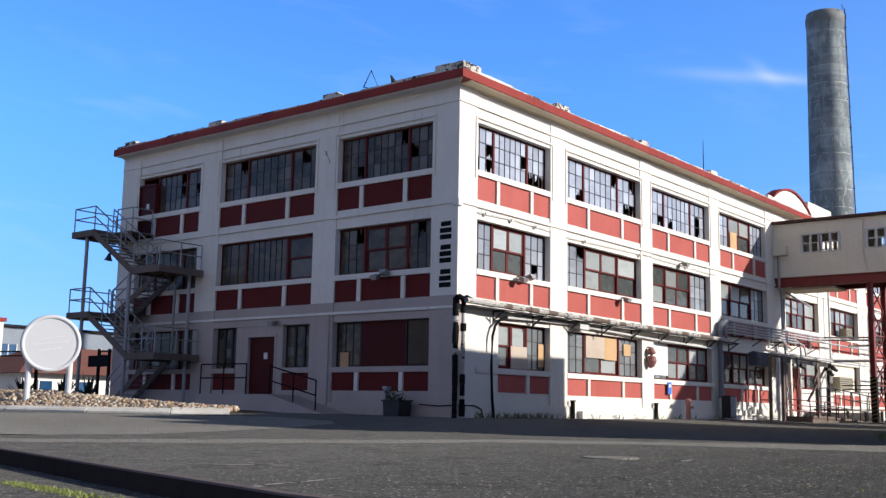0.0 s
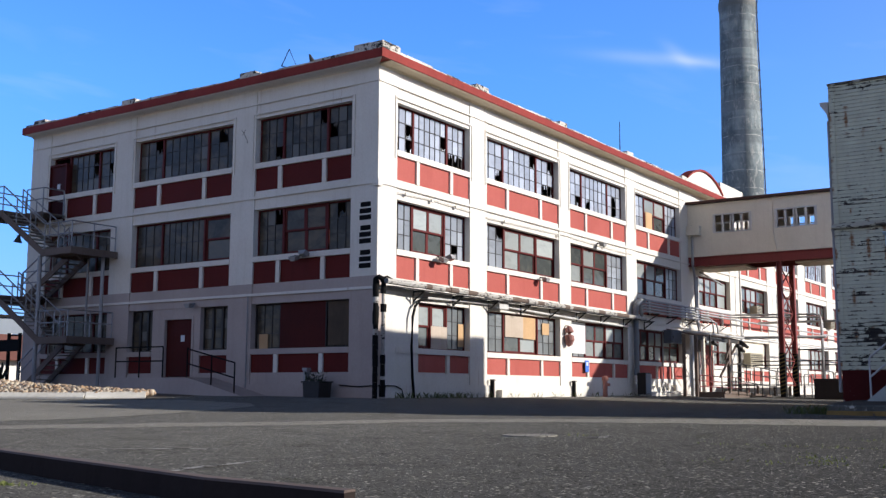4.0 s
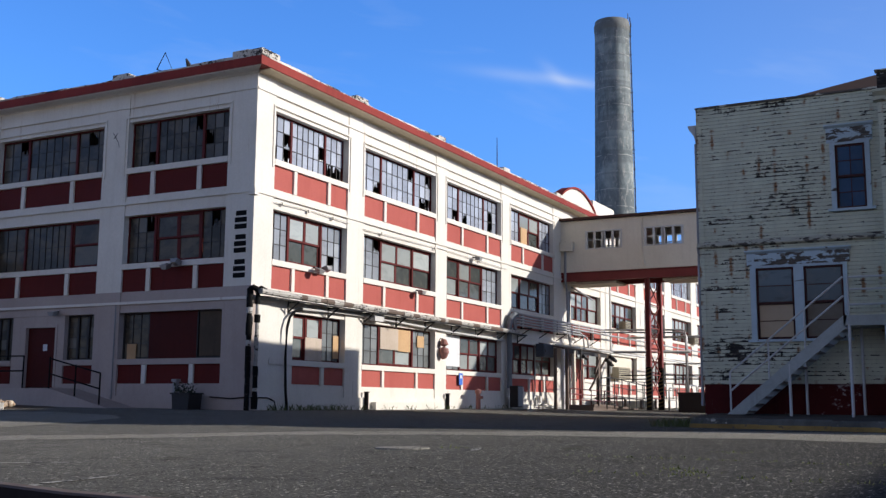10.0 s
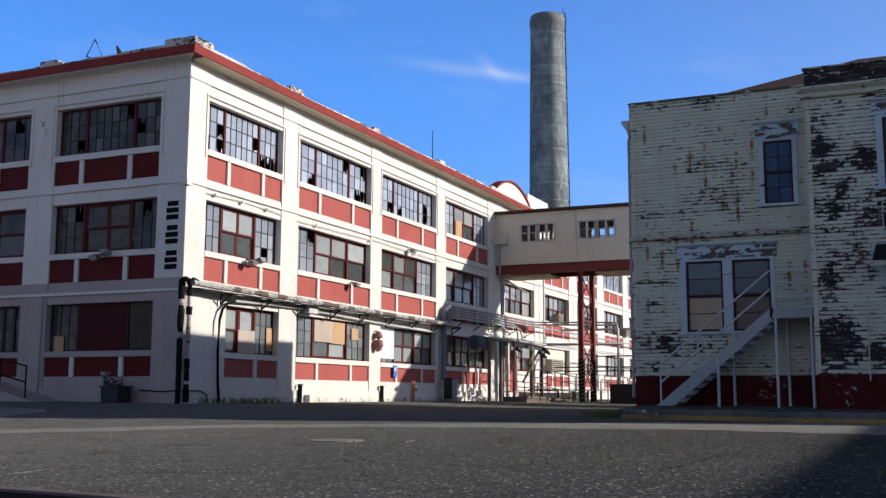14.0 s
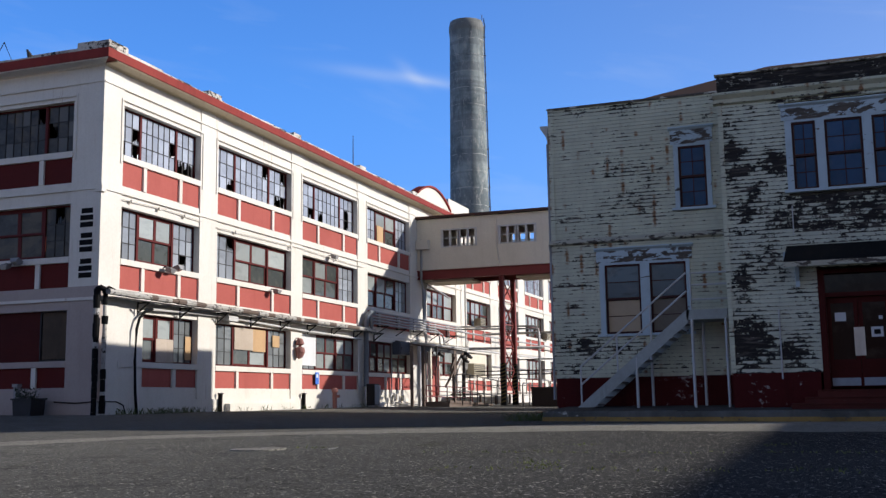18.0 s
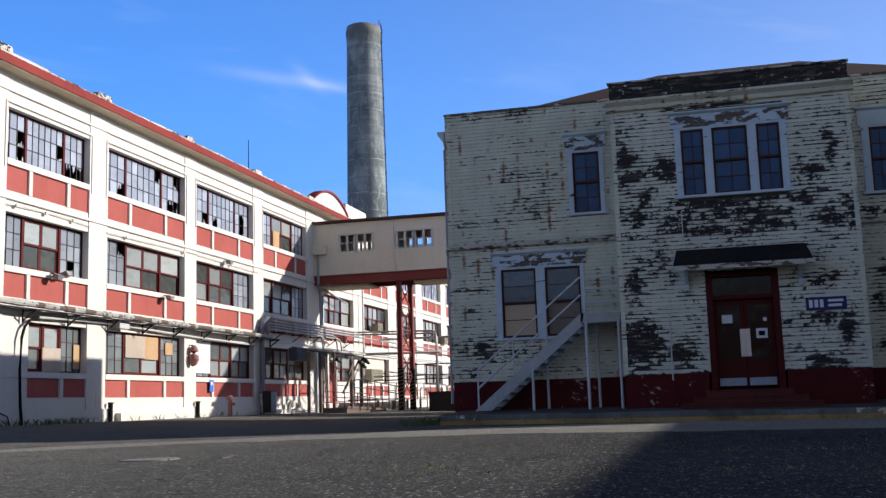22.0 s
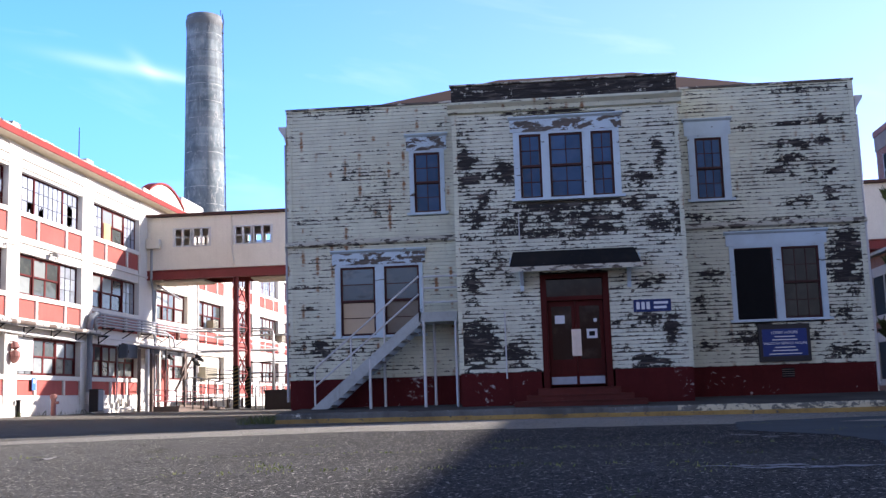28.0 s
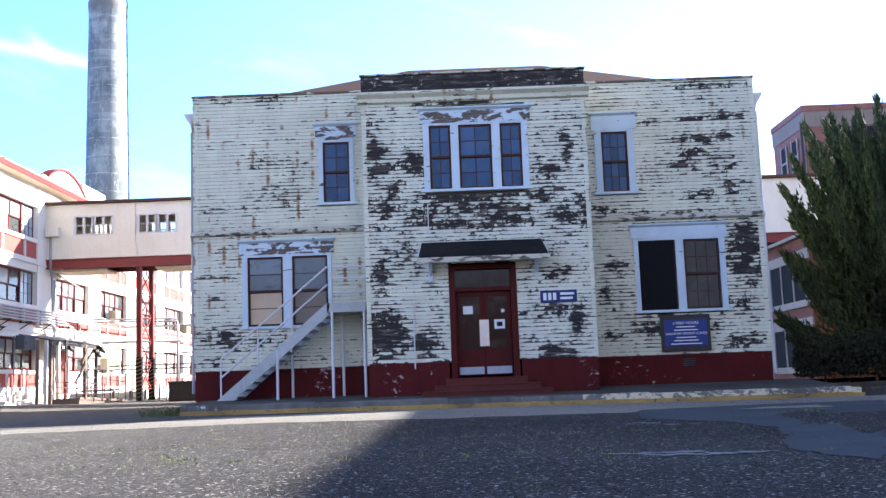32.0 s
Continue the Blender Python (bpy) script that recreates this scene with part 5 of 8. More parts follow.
for y in (-2.2, 0.4):
    part("bracket", MB().box(BX - 0.10, BX - 0.02, y - 0.045, y + 0.045, 3.12, 3.90).prism([(BX - 0.10, 3.25), (BX - 0.52, 3.55), (BX - 0.52, 3.62), (BX - 0.10, 3.36)], "y", y - 0.035, y + 0.035), TRIM, awning)

# Unseen; inferred from its shadow edge, dark brick keeps its bounce low.
solid("backdrop_block", MB().box(-6, 41, -34, -19.3, 0, 8.56), BRICK, "plain brick building across the yard", "building", kind="structure")
# Unseen and added: shapes bounce light and reflections from the road side.
solid("street_building", MB().box(-52, -40, -16, 70, 0, 9.0), BRICK, "unseen brick-toned block added behind the view to shape the light", "building", kind="structure")

# ---- pavement, kerbs and marks on the ground ----


def strip(pts, half, top, mat, name, label, category, kind="structure", lift=0.004, ragged=0.0):
    """A flat band along a line of points that follows the ground."""
    mb = MB()
    vs, fs = [], []
    for i, (x, y) in enumerate(pts):
        p, q = pts[max(i - 1, 0)], pts[min(i + 1, len(pts) - 1)]
        d = Vector((q[0] - p[0], q[1] - p[1])).normalized()
        h = half[i] if isinstance(half, list) else half
        for s in (-1, 1):
            h_ = h + ragged * noise.noise((x * 1.7, y * 1.7, 3.0 * s)) + ragged * 0.5 * noise.noise((x * 6, y * 6, 5.0 * s))
            X, Y = x - d.y * h_ * s, y + d.x * h_ * s
            vs.append((X, Y, gz(X, Y) + lift + top))
    for i in range(len(pts) - 1):
        fs.append((2 * i, 2 * i + 1, 2 * i + 3, 2 * i + 2)[::-1])
    mb.add(vs, fs)
    return solid(name, mb, mat, label, category, kind=kind)


LANE = asphalt_mat("pale_worn_road_surface", (0.29, 0.275, 0.245), (0.37, 0.35, 0.31), 0.1)
GRIT = painted("pale_grit", (0.31, 0.29, 0.255), (0.16, 0.15, 0.13), rough=0.9, spec=0.0)
band = [(6.0, 19.0, 0.6), (9.2, 15.4, 0.55), (11.0, 13.6, 0.7), (13.0, 11.7, 0.55), (14.8, 10.6, 0.5), (16.6, 8.2, 0.7), (18.2, 5.6, 1.2), (19.8, 3.6, 2.2), (20.7, 1.0, 3.1), (20.9, -3.0, 3.0), (20.9, -8.0, 3.0), (20.9, -14.0, 3.0)]
along = np.arange(0, len(band) - 0.99, 0.05)
strip([tuple(float(np.interp(s, range(len(band)), [b[j] for b in band])) for j in (0, 1)) for s in along], [float(np.interp(s, range(len(band)), [b[2] for b in band])) for s in along], 0.0, LANE, "road", "pale worn strip of road bending towards the kerb", "road", ragged=0.22)
apron = MB()
edges = [((4.0, 22.0), (10.0, 40.0)), ((10.3, 17.2), (16.6, 30.0)), ((11.6, 16.4), (17.8, 28.2)), ((13.2, 16.3), (19.4, 26.0)), ((16.0, 17.0), (21.0, 23.5)), ((18.5, 18.2), (20.0, 19.8))]
side = 8
apron.add([(a[0] + (b[0] - a[0]) * k / side, a[1] + (b[1] - a[1]) * k / side, gz(a[0] + (b[0] - a[0]) * k / side, a[1] + (b[1] - a[1]) * k / side) + 0.006) for a, b in edges for k in range(side + 1)],
          [(i * (side + 1) + k, (i + 1) * (side + 1) + k, (i + 1) * (side + 1) + k + 1, i * (side + 1) + k + 1) for i in range(len(edges) - 1) for k in range(side)])
solid("concrete_apron", apron, LANE, "pale worn concrete apron before the stone bed", "pavement", kind="structure")

pave = MB()
n = 30
for i in range(n):
    y0, y1 = -9.1 + 15.4 * i / n, -9.1 + 15.4 * (i + 1) / n
    f = lambda y: gz(24.0, y) + 0.225
    pave.add([(24.14, y0, f(y0)), (WX + 0.3, y0, 0.42), (WX + 0.3, y1, 0.42), (24.14, y1, f(y1))], [(0, 1, 2, 3)])
solid("pavement", pave, PAVE, "cracked grey concrete pavement in front of the office", "pavement", kind="structure")
kerb = MB()
yy = -9.1
k = 0
rng = random.Random(8)
office_kerb = thing("kerb", "concrete kerb with worn yellow paint on its face", "kerb", (24.0, -1.5, 0.0), kind="structure")
while yy < 6.2:
    y1 = min(yy + 1.53, 6.3)
    g = gz(24.0, yy)
    z = g + 0.235 + rng.uniform(-0.008, 0.008)
    part("kerbstone", MB().prism([(24.06, -0.1), (24.36, -0.1), (24.36, z), (24.10, z), (24.06, z - 0.035)], "y", yy, y1 - 0.006), KERBGREY if yy > -3.5 else KERBCHIP, office_kerb)
    part("painted_edge", MB().prism([(23.99, g - 0.05), (24.06, g - 0.05), (24.06, g + 0.10), (24.0, g + 0.105), (23.99, g + 0.095)], "y", yy + 0.002, y1 - 0.004), KERBYELLOW, office_kerb, "worn yellow paint")
    yy = y1
part("end_block", MB().box(24.06, WX, -9.32, -9.105, -0.05, 0.20), KERBCHIP, office_kerb, "flaking end of the kerb")
part("painted_edge", MB().box(23.99, 24.055, -9.36, -9.105, -0.05, 0.08).box(24.06, WX, -9.40, -9.325, -0.05, 0.08), KERBYELLOW, office_kerb, "worn yellow paint")

# the near lot's low kerb, with face shade and lit top put into colour
near_kerb = thing("near_kerb", "weathered kerb along the near parking lot, shade put into its dark face", "kerb", (4.4, 6, 0), kind="structure")
line = [(5.9, 11.6), (5.6, 10.2), (5.1, 8.3), (4.6, 6.4), (4.3, 5.2), (4.1, 4.4), (4.05, 3.84), (3.98, 3.3)]
for (xa, ya), (xb, yb) in zip(line, line[1:]):
    d = Vector((xb - xa, yb - ya)).normalized()
    nx, ny = d.y, -d.x
    w = 0.07
    part("kerbstone", MB().add([(xa + nx * 0.02, ya + ny * 0.02, -0.07), (xb + nx * 0.02, yb + ny * 0.02, -0.07), (xb - nx * w, yb - ny * w, -0.1), (xa - nx * w, ya - ny * w, -0.1), (xa, ya, 0.15), (xb, yb, 0.15), (xb - nx * w, yb - ny * w, 0.155), (xa - nx * w, ya - ny * w, 0.155)],
                               [(0, 1, 2, 3), (7, 6, 5, 4), (0, 4, 5, 1), (1, 5, 6, 2), (2, 6, 7, 3), (3, 7, 4, 0)]), KERBDARK, near_kerb)
    part("worn_top", MB().add([(xa + 0.004 * nx, ya + 0.004 * ny, 0.148), (xb + 0.004 * nx, yb + 0.004 * ny, 0.148), (xb - nx * 0.075, yb - ny * 0.075, 0.153), (xa - nx * 0.075, ya - ny * 0.075, 0.153), (xa, ya, 0.162), (xb, yb, 0.162), (xb - nx * 0.07, yb - ny * 0.07, 0.165), (xa - nx * 0.07, ya - ny * 0.07, 0.165)],
                              [(0, 1, 2, 3), (7, 6, 5, 4), (0, 4, 5, 1), (1, 5, 6, 2), (2, 6, 7, 3), (3, 7, 4, 0)]), KERBTOP, near_kerb, "brown top edge in its lit tone")

disc = MB()
disc.tube([(12.05, 6.88, gz(12, 6.9) - 0.02), (12.05, 6.88, gz(12, 6.9) + 0.012)], 0.36, 28)
cover = solid("manhole_cover", disc, LANE, "round pale iron manhole cover set in the asphalt", "manhole cover")
FADED = painted("faded_white_road_paint", (0.48, 0.47, 0.44), (0.2, 0.2, 0.19), rough=0.85, patch=1.0, streak=0.2, grain=30, chip=(0.05, 0.05, 0.05), chip_at=0.50, spec=0.0)
for pts, h in (([(5.6, 6.45), (6.2, 6.6), (6.9, 6.7)], 0.04), ([(11.9, 5.9), (12.6, 5.95)], 0.05), ([(7.2, 9.3), (7.9, 8.3)], 0.04)):
    fine = [(float(np.interp(q, range(len(pts)), [p[0] for p in pts])), float(np.interp(q, range(len(pts)), [p[1] for p in pts]))) for q in np.arange(0, len(pts) - 0.99, 0.1)]
    strip(fine, h, 0.0, FADED, "road_marking", "faded remains of white road paint", "road marking", lift=0.007, ragged=0.06)
CRACK = plain("crack_filler", (0.010, 0.010, 0.010), 0.8)
PATCH = painted("smooth_grey_asphalt_patch", (0.115, 0.130, 0.142), (0.075, 0.085, 0.092), rough=0.85, grain=40, spec=0.0)


def ground_sheet(name, label, outline, mat, lift):
    """A thin level sheet of other surfacing that follows the ground, with a ragged rim."""
    rim = []
    for (xa, ya), (xb, yb) in zip(outline, outline[1:] + outline[:1]):
        m = max(2, int(math.dist((xa, ya), (xb, yb)) / 0.12))
        for k in range(m):
            x, y = xa + (xb - xa) * k / m, ya + (yb - ya) * k / m
            rim.append((x + 0.10 * noise.noise((x * 3, y * 3, 1.0)), y + 0.10 * noise.noise((x * 3, y * 3, 9.0))))
    mb = MB().add([(x, y, gz(x, y) + lift) for x, y in rim], [tuple(range(len(rim)))])
    return solid(name, mb, mat, label, "road patch", kind="structure")


ground_sheet("asphalt_patch", "smooth blue-grey asphalt patch beside the kerb", [(15.39, -2.7), (13.36, -3.55), (11.8, -3.6), (10.16, -3.16), (8.76, -2.73), (8.19, -2.81), (7.41, -3), (20.53, -8.41), (20.28, -5.95), (18.71, -3.29)], PATCH, 0.007)
ground_sheet("asphalt_hollow", "sunken darker patch in the grey asphalt", [(15.17, -5.32), (15.2, -5.82), (15.3, -6.25), (10.74, -4.37), (10.33, -3.99), (13.44, -4.78)], ASPHALT, 0.010)
for seed, (x, y), (dx, dy), m in ((1, (9.8, 9.0), (0.1, -1), 16), (2, (13.5, 8.0), (0.02, -1), 26), (3, (7.0, 6.0), (0.3, -1), 14), (4, (15.0, -2.0), (-0.4, -1), 14), (5, (17.4, 9.0), (0.05, -1), 22), (6, (9.0, 2.0), (1, -0.1), 12), (7, (9.4, 4.6), (-0.02, -1), 30), (8, (11.6, 5.4), (0.03, -1), 34), (9, (10.4, -1.0), (0.25, -1), 18), (10, (14.5, -3.5), (0.5, -0.7), 14)):
    r = random.Random(seed)
    pts = []
    for i in range(m):
        pts.append((x, y))
        x += dx * 0.3 + r.uniform(-0.10, 0.10)
        y += dy * 0.3 + r.uniform(-0.06, 0.06)
    strip(pts, [r.uniform(0.003, 0.014) for _ in pts], 0.0, CRACK, "asphalt_crack", "crack in the asphalt", "crack", lift=0.006)


def flaked(name, label, spots, mat, seed, size):
    """Small torn flakes scattered flat on the ground."""
    r = random.Random(seed)
    mb = MB()
    for cx, cy, sx, sy, count in spots:
        for _ in range(count):
            x, y, a = cx + r.gauss(0, sx), cy + r.gauss(0, sy), r.uniform(0, math.tau)
            n_, s = r.randint(5, 7), size * r.uniform(0.3, 1.3)
            mb.add([(x + s * r.uniform(0.4, 1.0) * math.cos(a + k * math.tau / n_), y + 1.8 * s * r.uniform(0.4, 1.0) * math.sin(a + k * math.tau / n_), gz(x, y) + 0.009) for k in range(n_)], [tuple(range(n_))])
    return solid(name, mb, mat, label, "road marking", kind="stuff")


FLAKE = painted("flaking_white_ground_paint", (0.34, 0.35, 0.36), (0.16, 0.16, 0.16), rough=0.85, patch=0.8)
flaked("paint_flakes", "torn flakes of old white paint on the asphalt", [(8.77, -1.54, 0.05, 0.10, 22), (8.56, -1.71, 0.05, 0.10, 22), (8.77, -1.94, 0.05, 0.10, 22), (8.46, -2.05, 0.05, 0.10, 22), (8.49, -2.23, 0.05, 0.10, 22), (8.51, -2.44, 0.05, 0.10, 22), (13.83, -2.49, 0.10, 0.16, 20), (13.3, -2.75, 0.10, 0.16, 20)], FLAKE, 21, 0.04)
flaked("loose_grit", "loose pale stones scattered on the asphalt", [(9.0, 3.0, 3.0, 4.0, 420), (14.0, 6.0, 3.0, 4.0, 260), (9.0, 9.0, 1.8, 3.0, 260), (9.0, -2.5, 2.0, 2.0, 120)], GRIT, 22, 0.013)


def tufts(name, label, spots, count, height, mat, spread, seed):
    """Blades of grass and weed leaves, scattered round some spots."""
    r = random.Random(seed)
    mb = MB()
    for sx, sy in spots:
        for _ in range(count):
            x, y = sx + r.gauss(0, spread), sy + r.gauss(0, spread)
            z = gz(x, y) - 0.01
            a, h, w = r.uniform(0, math.tau), height * r.uniform(0.4, 1.2), r.uniform(0.006, 0.014)
            lx, ly = r.gauss(0, 0.4) * h, r.gauss(0, 0.4) * h
            mb.add([(x - w * math.cos(a), y - w * math.sin(a), z), (x + w * math.cos(a), y + w * math.sin(a), z), (x + lx * 0.5, y + ly * 0.5, z + h * 0.7), (x + lx, y + ly, z + h)], [(0, 1, 2), (0, 2, 3)])
    return solid(name, mb, mat, label, "weeds", kind="stuff")


FRESH = leaf_mat("fresh_yellow_green_weeds", (0.14, 0.19, 0.04), (0.26, 0.28, 0.08))
tufts("weeds_along_joints", "thin green weeds along joints of the asphalt", [(11.75 + 0.03 * k, 4.2 - 0.40 * k) for k in range(18)] + [(9.4, 3.4 - 0.5 * k) for k in range(10)] + [(14.6 + 0.5 * k, -3.7 - 0.45 * k) for k in range(7)] + [(8.4, -1.2), (8.5, -2.9), (10.4, -3.2), (12.2, -4.4), (16.0, -5.4), (13.0, -5.0)], 16, 0.035, FRESH, 0.10, 6)
tufts("grass_by_factory", "green grass and weeds along the foot of the factory wall", [(CX + 1.2 + 0.35 * k, CY - 0.25) for k in range(12)] + [(CX + 1.0 + 1.7 * k, CY - 0.3) for k in range(12)], 24, 0.20, WEED, 0.22, 1)
tufts("grass_in_lot", "low green grass in the near parking lot", [(4.13 + -0.016 * k, 7.38 + -0.120 * k) for k in range(12)], 90, 0.03, FRESH, 0.07, 2)
tufts("weeds_in_cracks", "small weeds in the cracks of the asphalt", [(10.2, 2.75), (9.6, 2.5), (9.9, 2.6), (13.4, 2.9), (13.6, 0.6), (23.9, 3.2), (23.9, 1.4), (23.9, -0.4), (17.5, -3.4), (17.0, -5.8), (12.5, 6.3), (8.9, -1.3)], 26, 0.04, FRESH, 0.12, 3)
tufts("weed_clumps", "small upright weeds growing through the asphalt", [(13.68, -0.88), (11.99, -1.44), (10.73, -1.42), (12.4, -3.35), (9.33, -2.36), (10.44, -1.93), (6.41, -0.44), (6.92, -0.51), (9.58, 0.22), (9.57, -0.09), (10.73, 2.95), (12.09, 3.2), (6.24, -0.46)], 12, 0.04, WEED, 0.08, 8)
tufts("weeds_on_pavement", "tuft of weeds at the end of the pavement", [(24.3, 6.4), (24.6, 6.6), (24.2, 6.9), (24.8, 6.3)], 60, 0.20, WEED, 0.2, 4)
tufts("weeds_by_stones", "dry weeds beside the stone bed", [(16.7, 34.2), (16.6, 35), (16.7, 33)], 40, 0.3, BARK, 0.25, 5)

# ---- stone bed, round sign and what stands behind it ----
bedline = [(21.7, 26.0), (20.4, 27.2), (18.9, 29.4), (17.7, 32.0), (17.0, 36.0), (17.0, 44.0), (18, 56)]
bed_kerb = thing("bed_kerb", "whitish concrete kerb round the bed of stones", "kerb", (20.5, 38, 0.3), kind="structure")
for (xa, ya), (xb, yb) in zip(bedline, bedline[1:]):
    d = Vector((xb - xa, yb - ya))
    m = max(1, int(d.length / 1.6))
    for i in range(m):
        p, q = Vector((xa, ya)) + d * (i / m), Vector((xa, ya)) + d * ((i + 1) / m - 0.006)
        z = gz(p.x, p.y)
        nx, ny = -d.y / d.length, d.x / d.length
        ring = [(w, h + (0.045 * noise.noise((e.x * 2.3, e.y * 2.3, w * 3)) if h > 0 else 0)) for e in (p,) for w, h in ((0.20, -0.1), (0.19, 0.05), (0.12, 0.10), (-0.16, 0.18), (-0.2, -0.1))]
        part("kerbstone", MB().add([(e.x + nx * w, e.y + ny * w, gz(e.x, e.y) + h) for e in (p, q) for w, h in ring],
                                   [(0, 1, 2, 3, 4), (9, 8, 7, 6, 5)] + [(k, 5 + k, 5 + (k + 1) % 5, (k + 1) % 5) for k in range(5)]), KERBWHITE, bed_kerb)
stones = MB()
r = random.Random(11)
ico = [(0, 0, 1)] + [(0.894 * math.cos(k * math.tau / 5), 0.894 * math.sin(k * math.tau / 5), 0.447) for k in range(5)] + [(0.894 * math.cos((k + 0.5) * math.tau / 5), 0.894 * math.sin((k + 0.5) * math.tau / 5), -0.447) for k in range(5)] + [(0, 0, -1)]
icf = [(0, 1 + k, 1 + (k + 1) % 5) for k in range(5)] + [(1 + k, 6 + k, 1 + (k + 1) % 5) for k in range(5)] + [(6 + k, 6 + (k + 1) % 5, 1 + (k + 1) % 5) for k in range(5)] + [(11, 6 + (k + 1) % 5, 6 + k) for k in range(5)]
for _ in range(6000):
    y = r.uniform(26.2, 50)
    xk = float(np.interp(y, [p[1] for p in bedline], [p[0] for p in bedline]))
    t = r.random() ** 1.2
    width = min(2.8, 0.5 + (y - 26) * 0.35)
    x = xk + 0.2 + t * width
    top = 0.10 + min(1, t * 2.2) * min(0.50, 0.06 + (y - 26) * 0.06)
    s = r.uniform(0.05, 0.115)
    m = Matrix.Translation((x, y, gz(xk, y) + top)) @ Euler((r.uniform(0, 6), r.uniform(0, 6), r.uniform(0, 6))).to_matrix().to_4x4() @ Matrix.Diagonal((s * 1.25, s, s * 0.75, 1))
    stones.add([m @ Vector(p) for p in ico], icf)
smooth_shade(solid("stone_bed", stones, STONES, "bed of rounded tan and grey river stones", "stones", kind="stuff"))
mound = MB()
ys = np.arange(26, 54, 1.0)
mound.add([(float(np.interp(y, [p[1] for p in bedline], [p[0] for p in bedline])) + dx, y, gz(20, y) + h * min(1, (y - 25.5) * 0.14)) for y in ys for dx, h in ((0.1, 0.05), (1.4, 0.42), (3.2, 0.45), (6.0, 0.2))],
          [(i * 4 + j, (i + 1) * 4 + j, (i + 1) * 4 + j + 1, i * 4 + j + 1)[::-1] for i in range(len(ys) - 1) for j in range(3)])
solid("bed_soil", mound, BARK, "dark soil under the stones", "soil", kind="structure")

sign = thing("round_sign", "large round white sign on two white posts", "sign", (18.92, 31.86, 0.7))
to_cam = Vector((-18.92, -31.86, 0)).normalized()
side = Vector((-to_cam.y, to_cam.x, 0))
c = Vector((18.92, 31.86, 2.52))
ENAMEL = plain("white_sign_enamel", (0.62, 0.63, 0.65), 0.35, 0, 0.06)
part("panel", MB().tube([c - to_cam * 0.06, c + to_cam * 0.05], 0.86, 48), ENAMEL, sign)
rim = MB()
up_z = Vector((0, 0, 1))
rim.add([c + to_cam * (0.02 + 0.075 * math.sin(b * math.tau / 8)) + (side * math.cos(a * math.tau / 48) + up_z * math.sin(a * math.tau / 48)) * (0.88 + 0.075 * math.cos(b * math.tau / 8)) for a in range(48) for b in range(8)],
        [(a * 8 + b, a * 8 + (b + 1) % 8, (a + 1) % 48 * 8 + (b + 1) % 8, (a + 1) % 48 * 8 + b) for a in range(48) for b in range(8)])
smooth_shade(part("rim", rim, ENAMEL, sign, "raised white rim"))
GREYPAINT = plain("pale_grey_lettering", (0.70, 0.71, 0.72), 0.5, 0, 0.1)
for k, (w, z) in enumerate(((0.8, 0.12), (1.1, -0.05), (0.7, -0.25))):
    a, b = c + to_cam * 0.054 - side * w / 2 + Vector((0, 0, z)), c + to_cam * 0.054 + side * w / 2 + Vector((0, 0, z + 0.14))
    part("lettering", MB().bar(a, b, 0.01, 0.035), GREYPAINT, sign, "faint unreadable line of lettering")
for s in (-0.64, 0.64):
    p = c + side * s - to_cam * 0.17
    part("post", MB().tube([(p.x, p.y, 0.6), (p.x, p.y, c.z - 0.5)], 0.10, 12), ENAMEL, sign)


def agave(x, y, z, seed):
    r = random.Random(seed)
    ob = thing("agave", "spiky dark green agave behind the stones", "plant", (x, y, z), group="agaves by the sign")
    for k in range(16):
        a, e, l = r.uniform(0, math.tau), r.uniform(0.5, 1.35), r.uniform(0.6, 1.05)
        d = Vector((math.cos(a) * math.cos(e), math.sin(a) * math.cos(e), math.sin(e)))
        s = Vector((-math.sin(a), math.cos(a), 0)) * 0.07
        b = Vector((x, y, z))
        part("leaf", MB().add([b - s, b + s, b + d * l * 0.55 + s * 1.1, b + d * l * 0.55 - s * 1.1, b + d * l, b + d * l * 0.3 - Vector((0, 0, 0.05))], [(0, 1, 2, 3), (3, 2, 4), (1, 0, 5), (0, 3, 5), (2, 1, 5), (3, 4, 5), (4, 2, 5)]), HEDGE, ob)


agave(20.6, 33.6, 0.7, 1)
agave(20.9, 32.6, 0.7, 2)
agave(20.2, 35.6, 0.7, 3)
fence = thing("iron_fence", "black iron fence posts and rails behind the stones", "fence", (26, 44, 0.5))
fp = [(27.5, 41.4), (27.3, 41.9), (26.2, 45.2), (25.6, 47.8)]
for x, y in fp:
    part("post", MB().tube([(x, y, 0.4), (x, y, 3.0)], 0.08, 8), BLACK, fence)
for z in (2.7, 2.9):
    part("rail", MB().bar((26.2, 45.2, z), (25.2, 49.5, z), 0.06).bar((27.3, 41.9, z), (27.5, 41.4, z), 0.06), BLACK, fence)
part("gate_board", MB().box(27.2, 27.3, 41.0, 42.6, 2.2, 2.7), BLACK, fence)

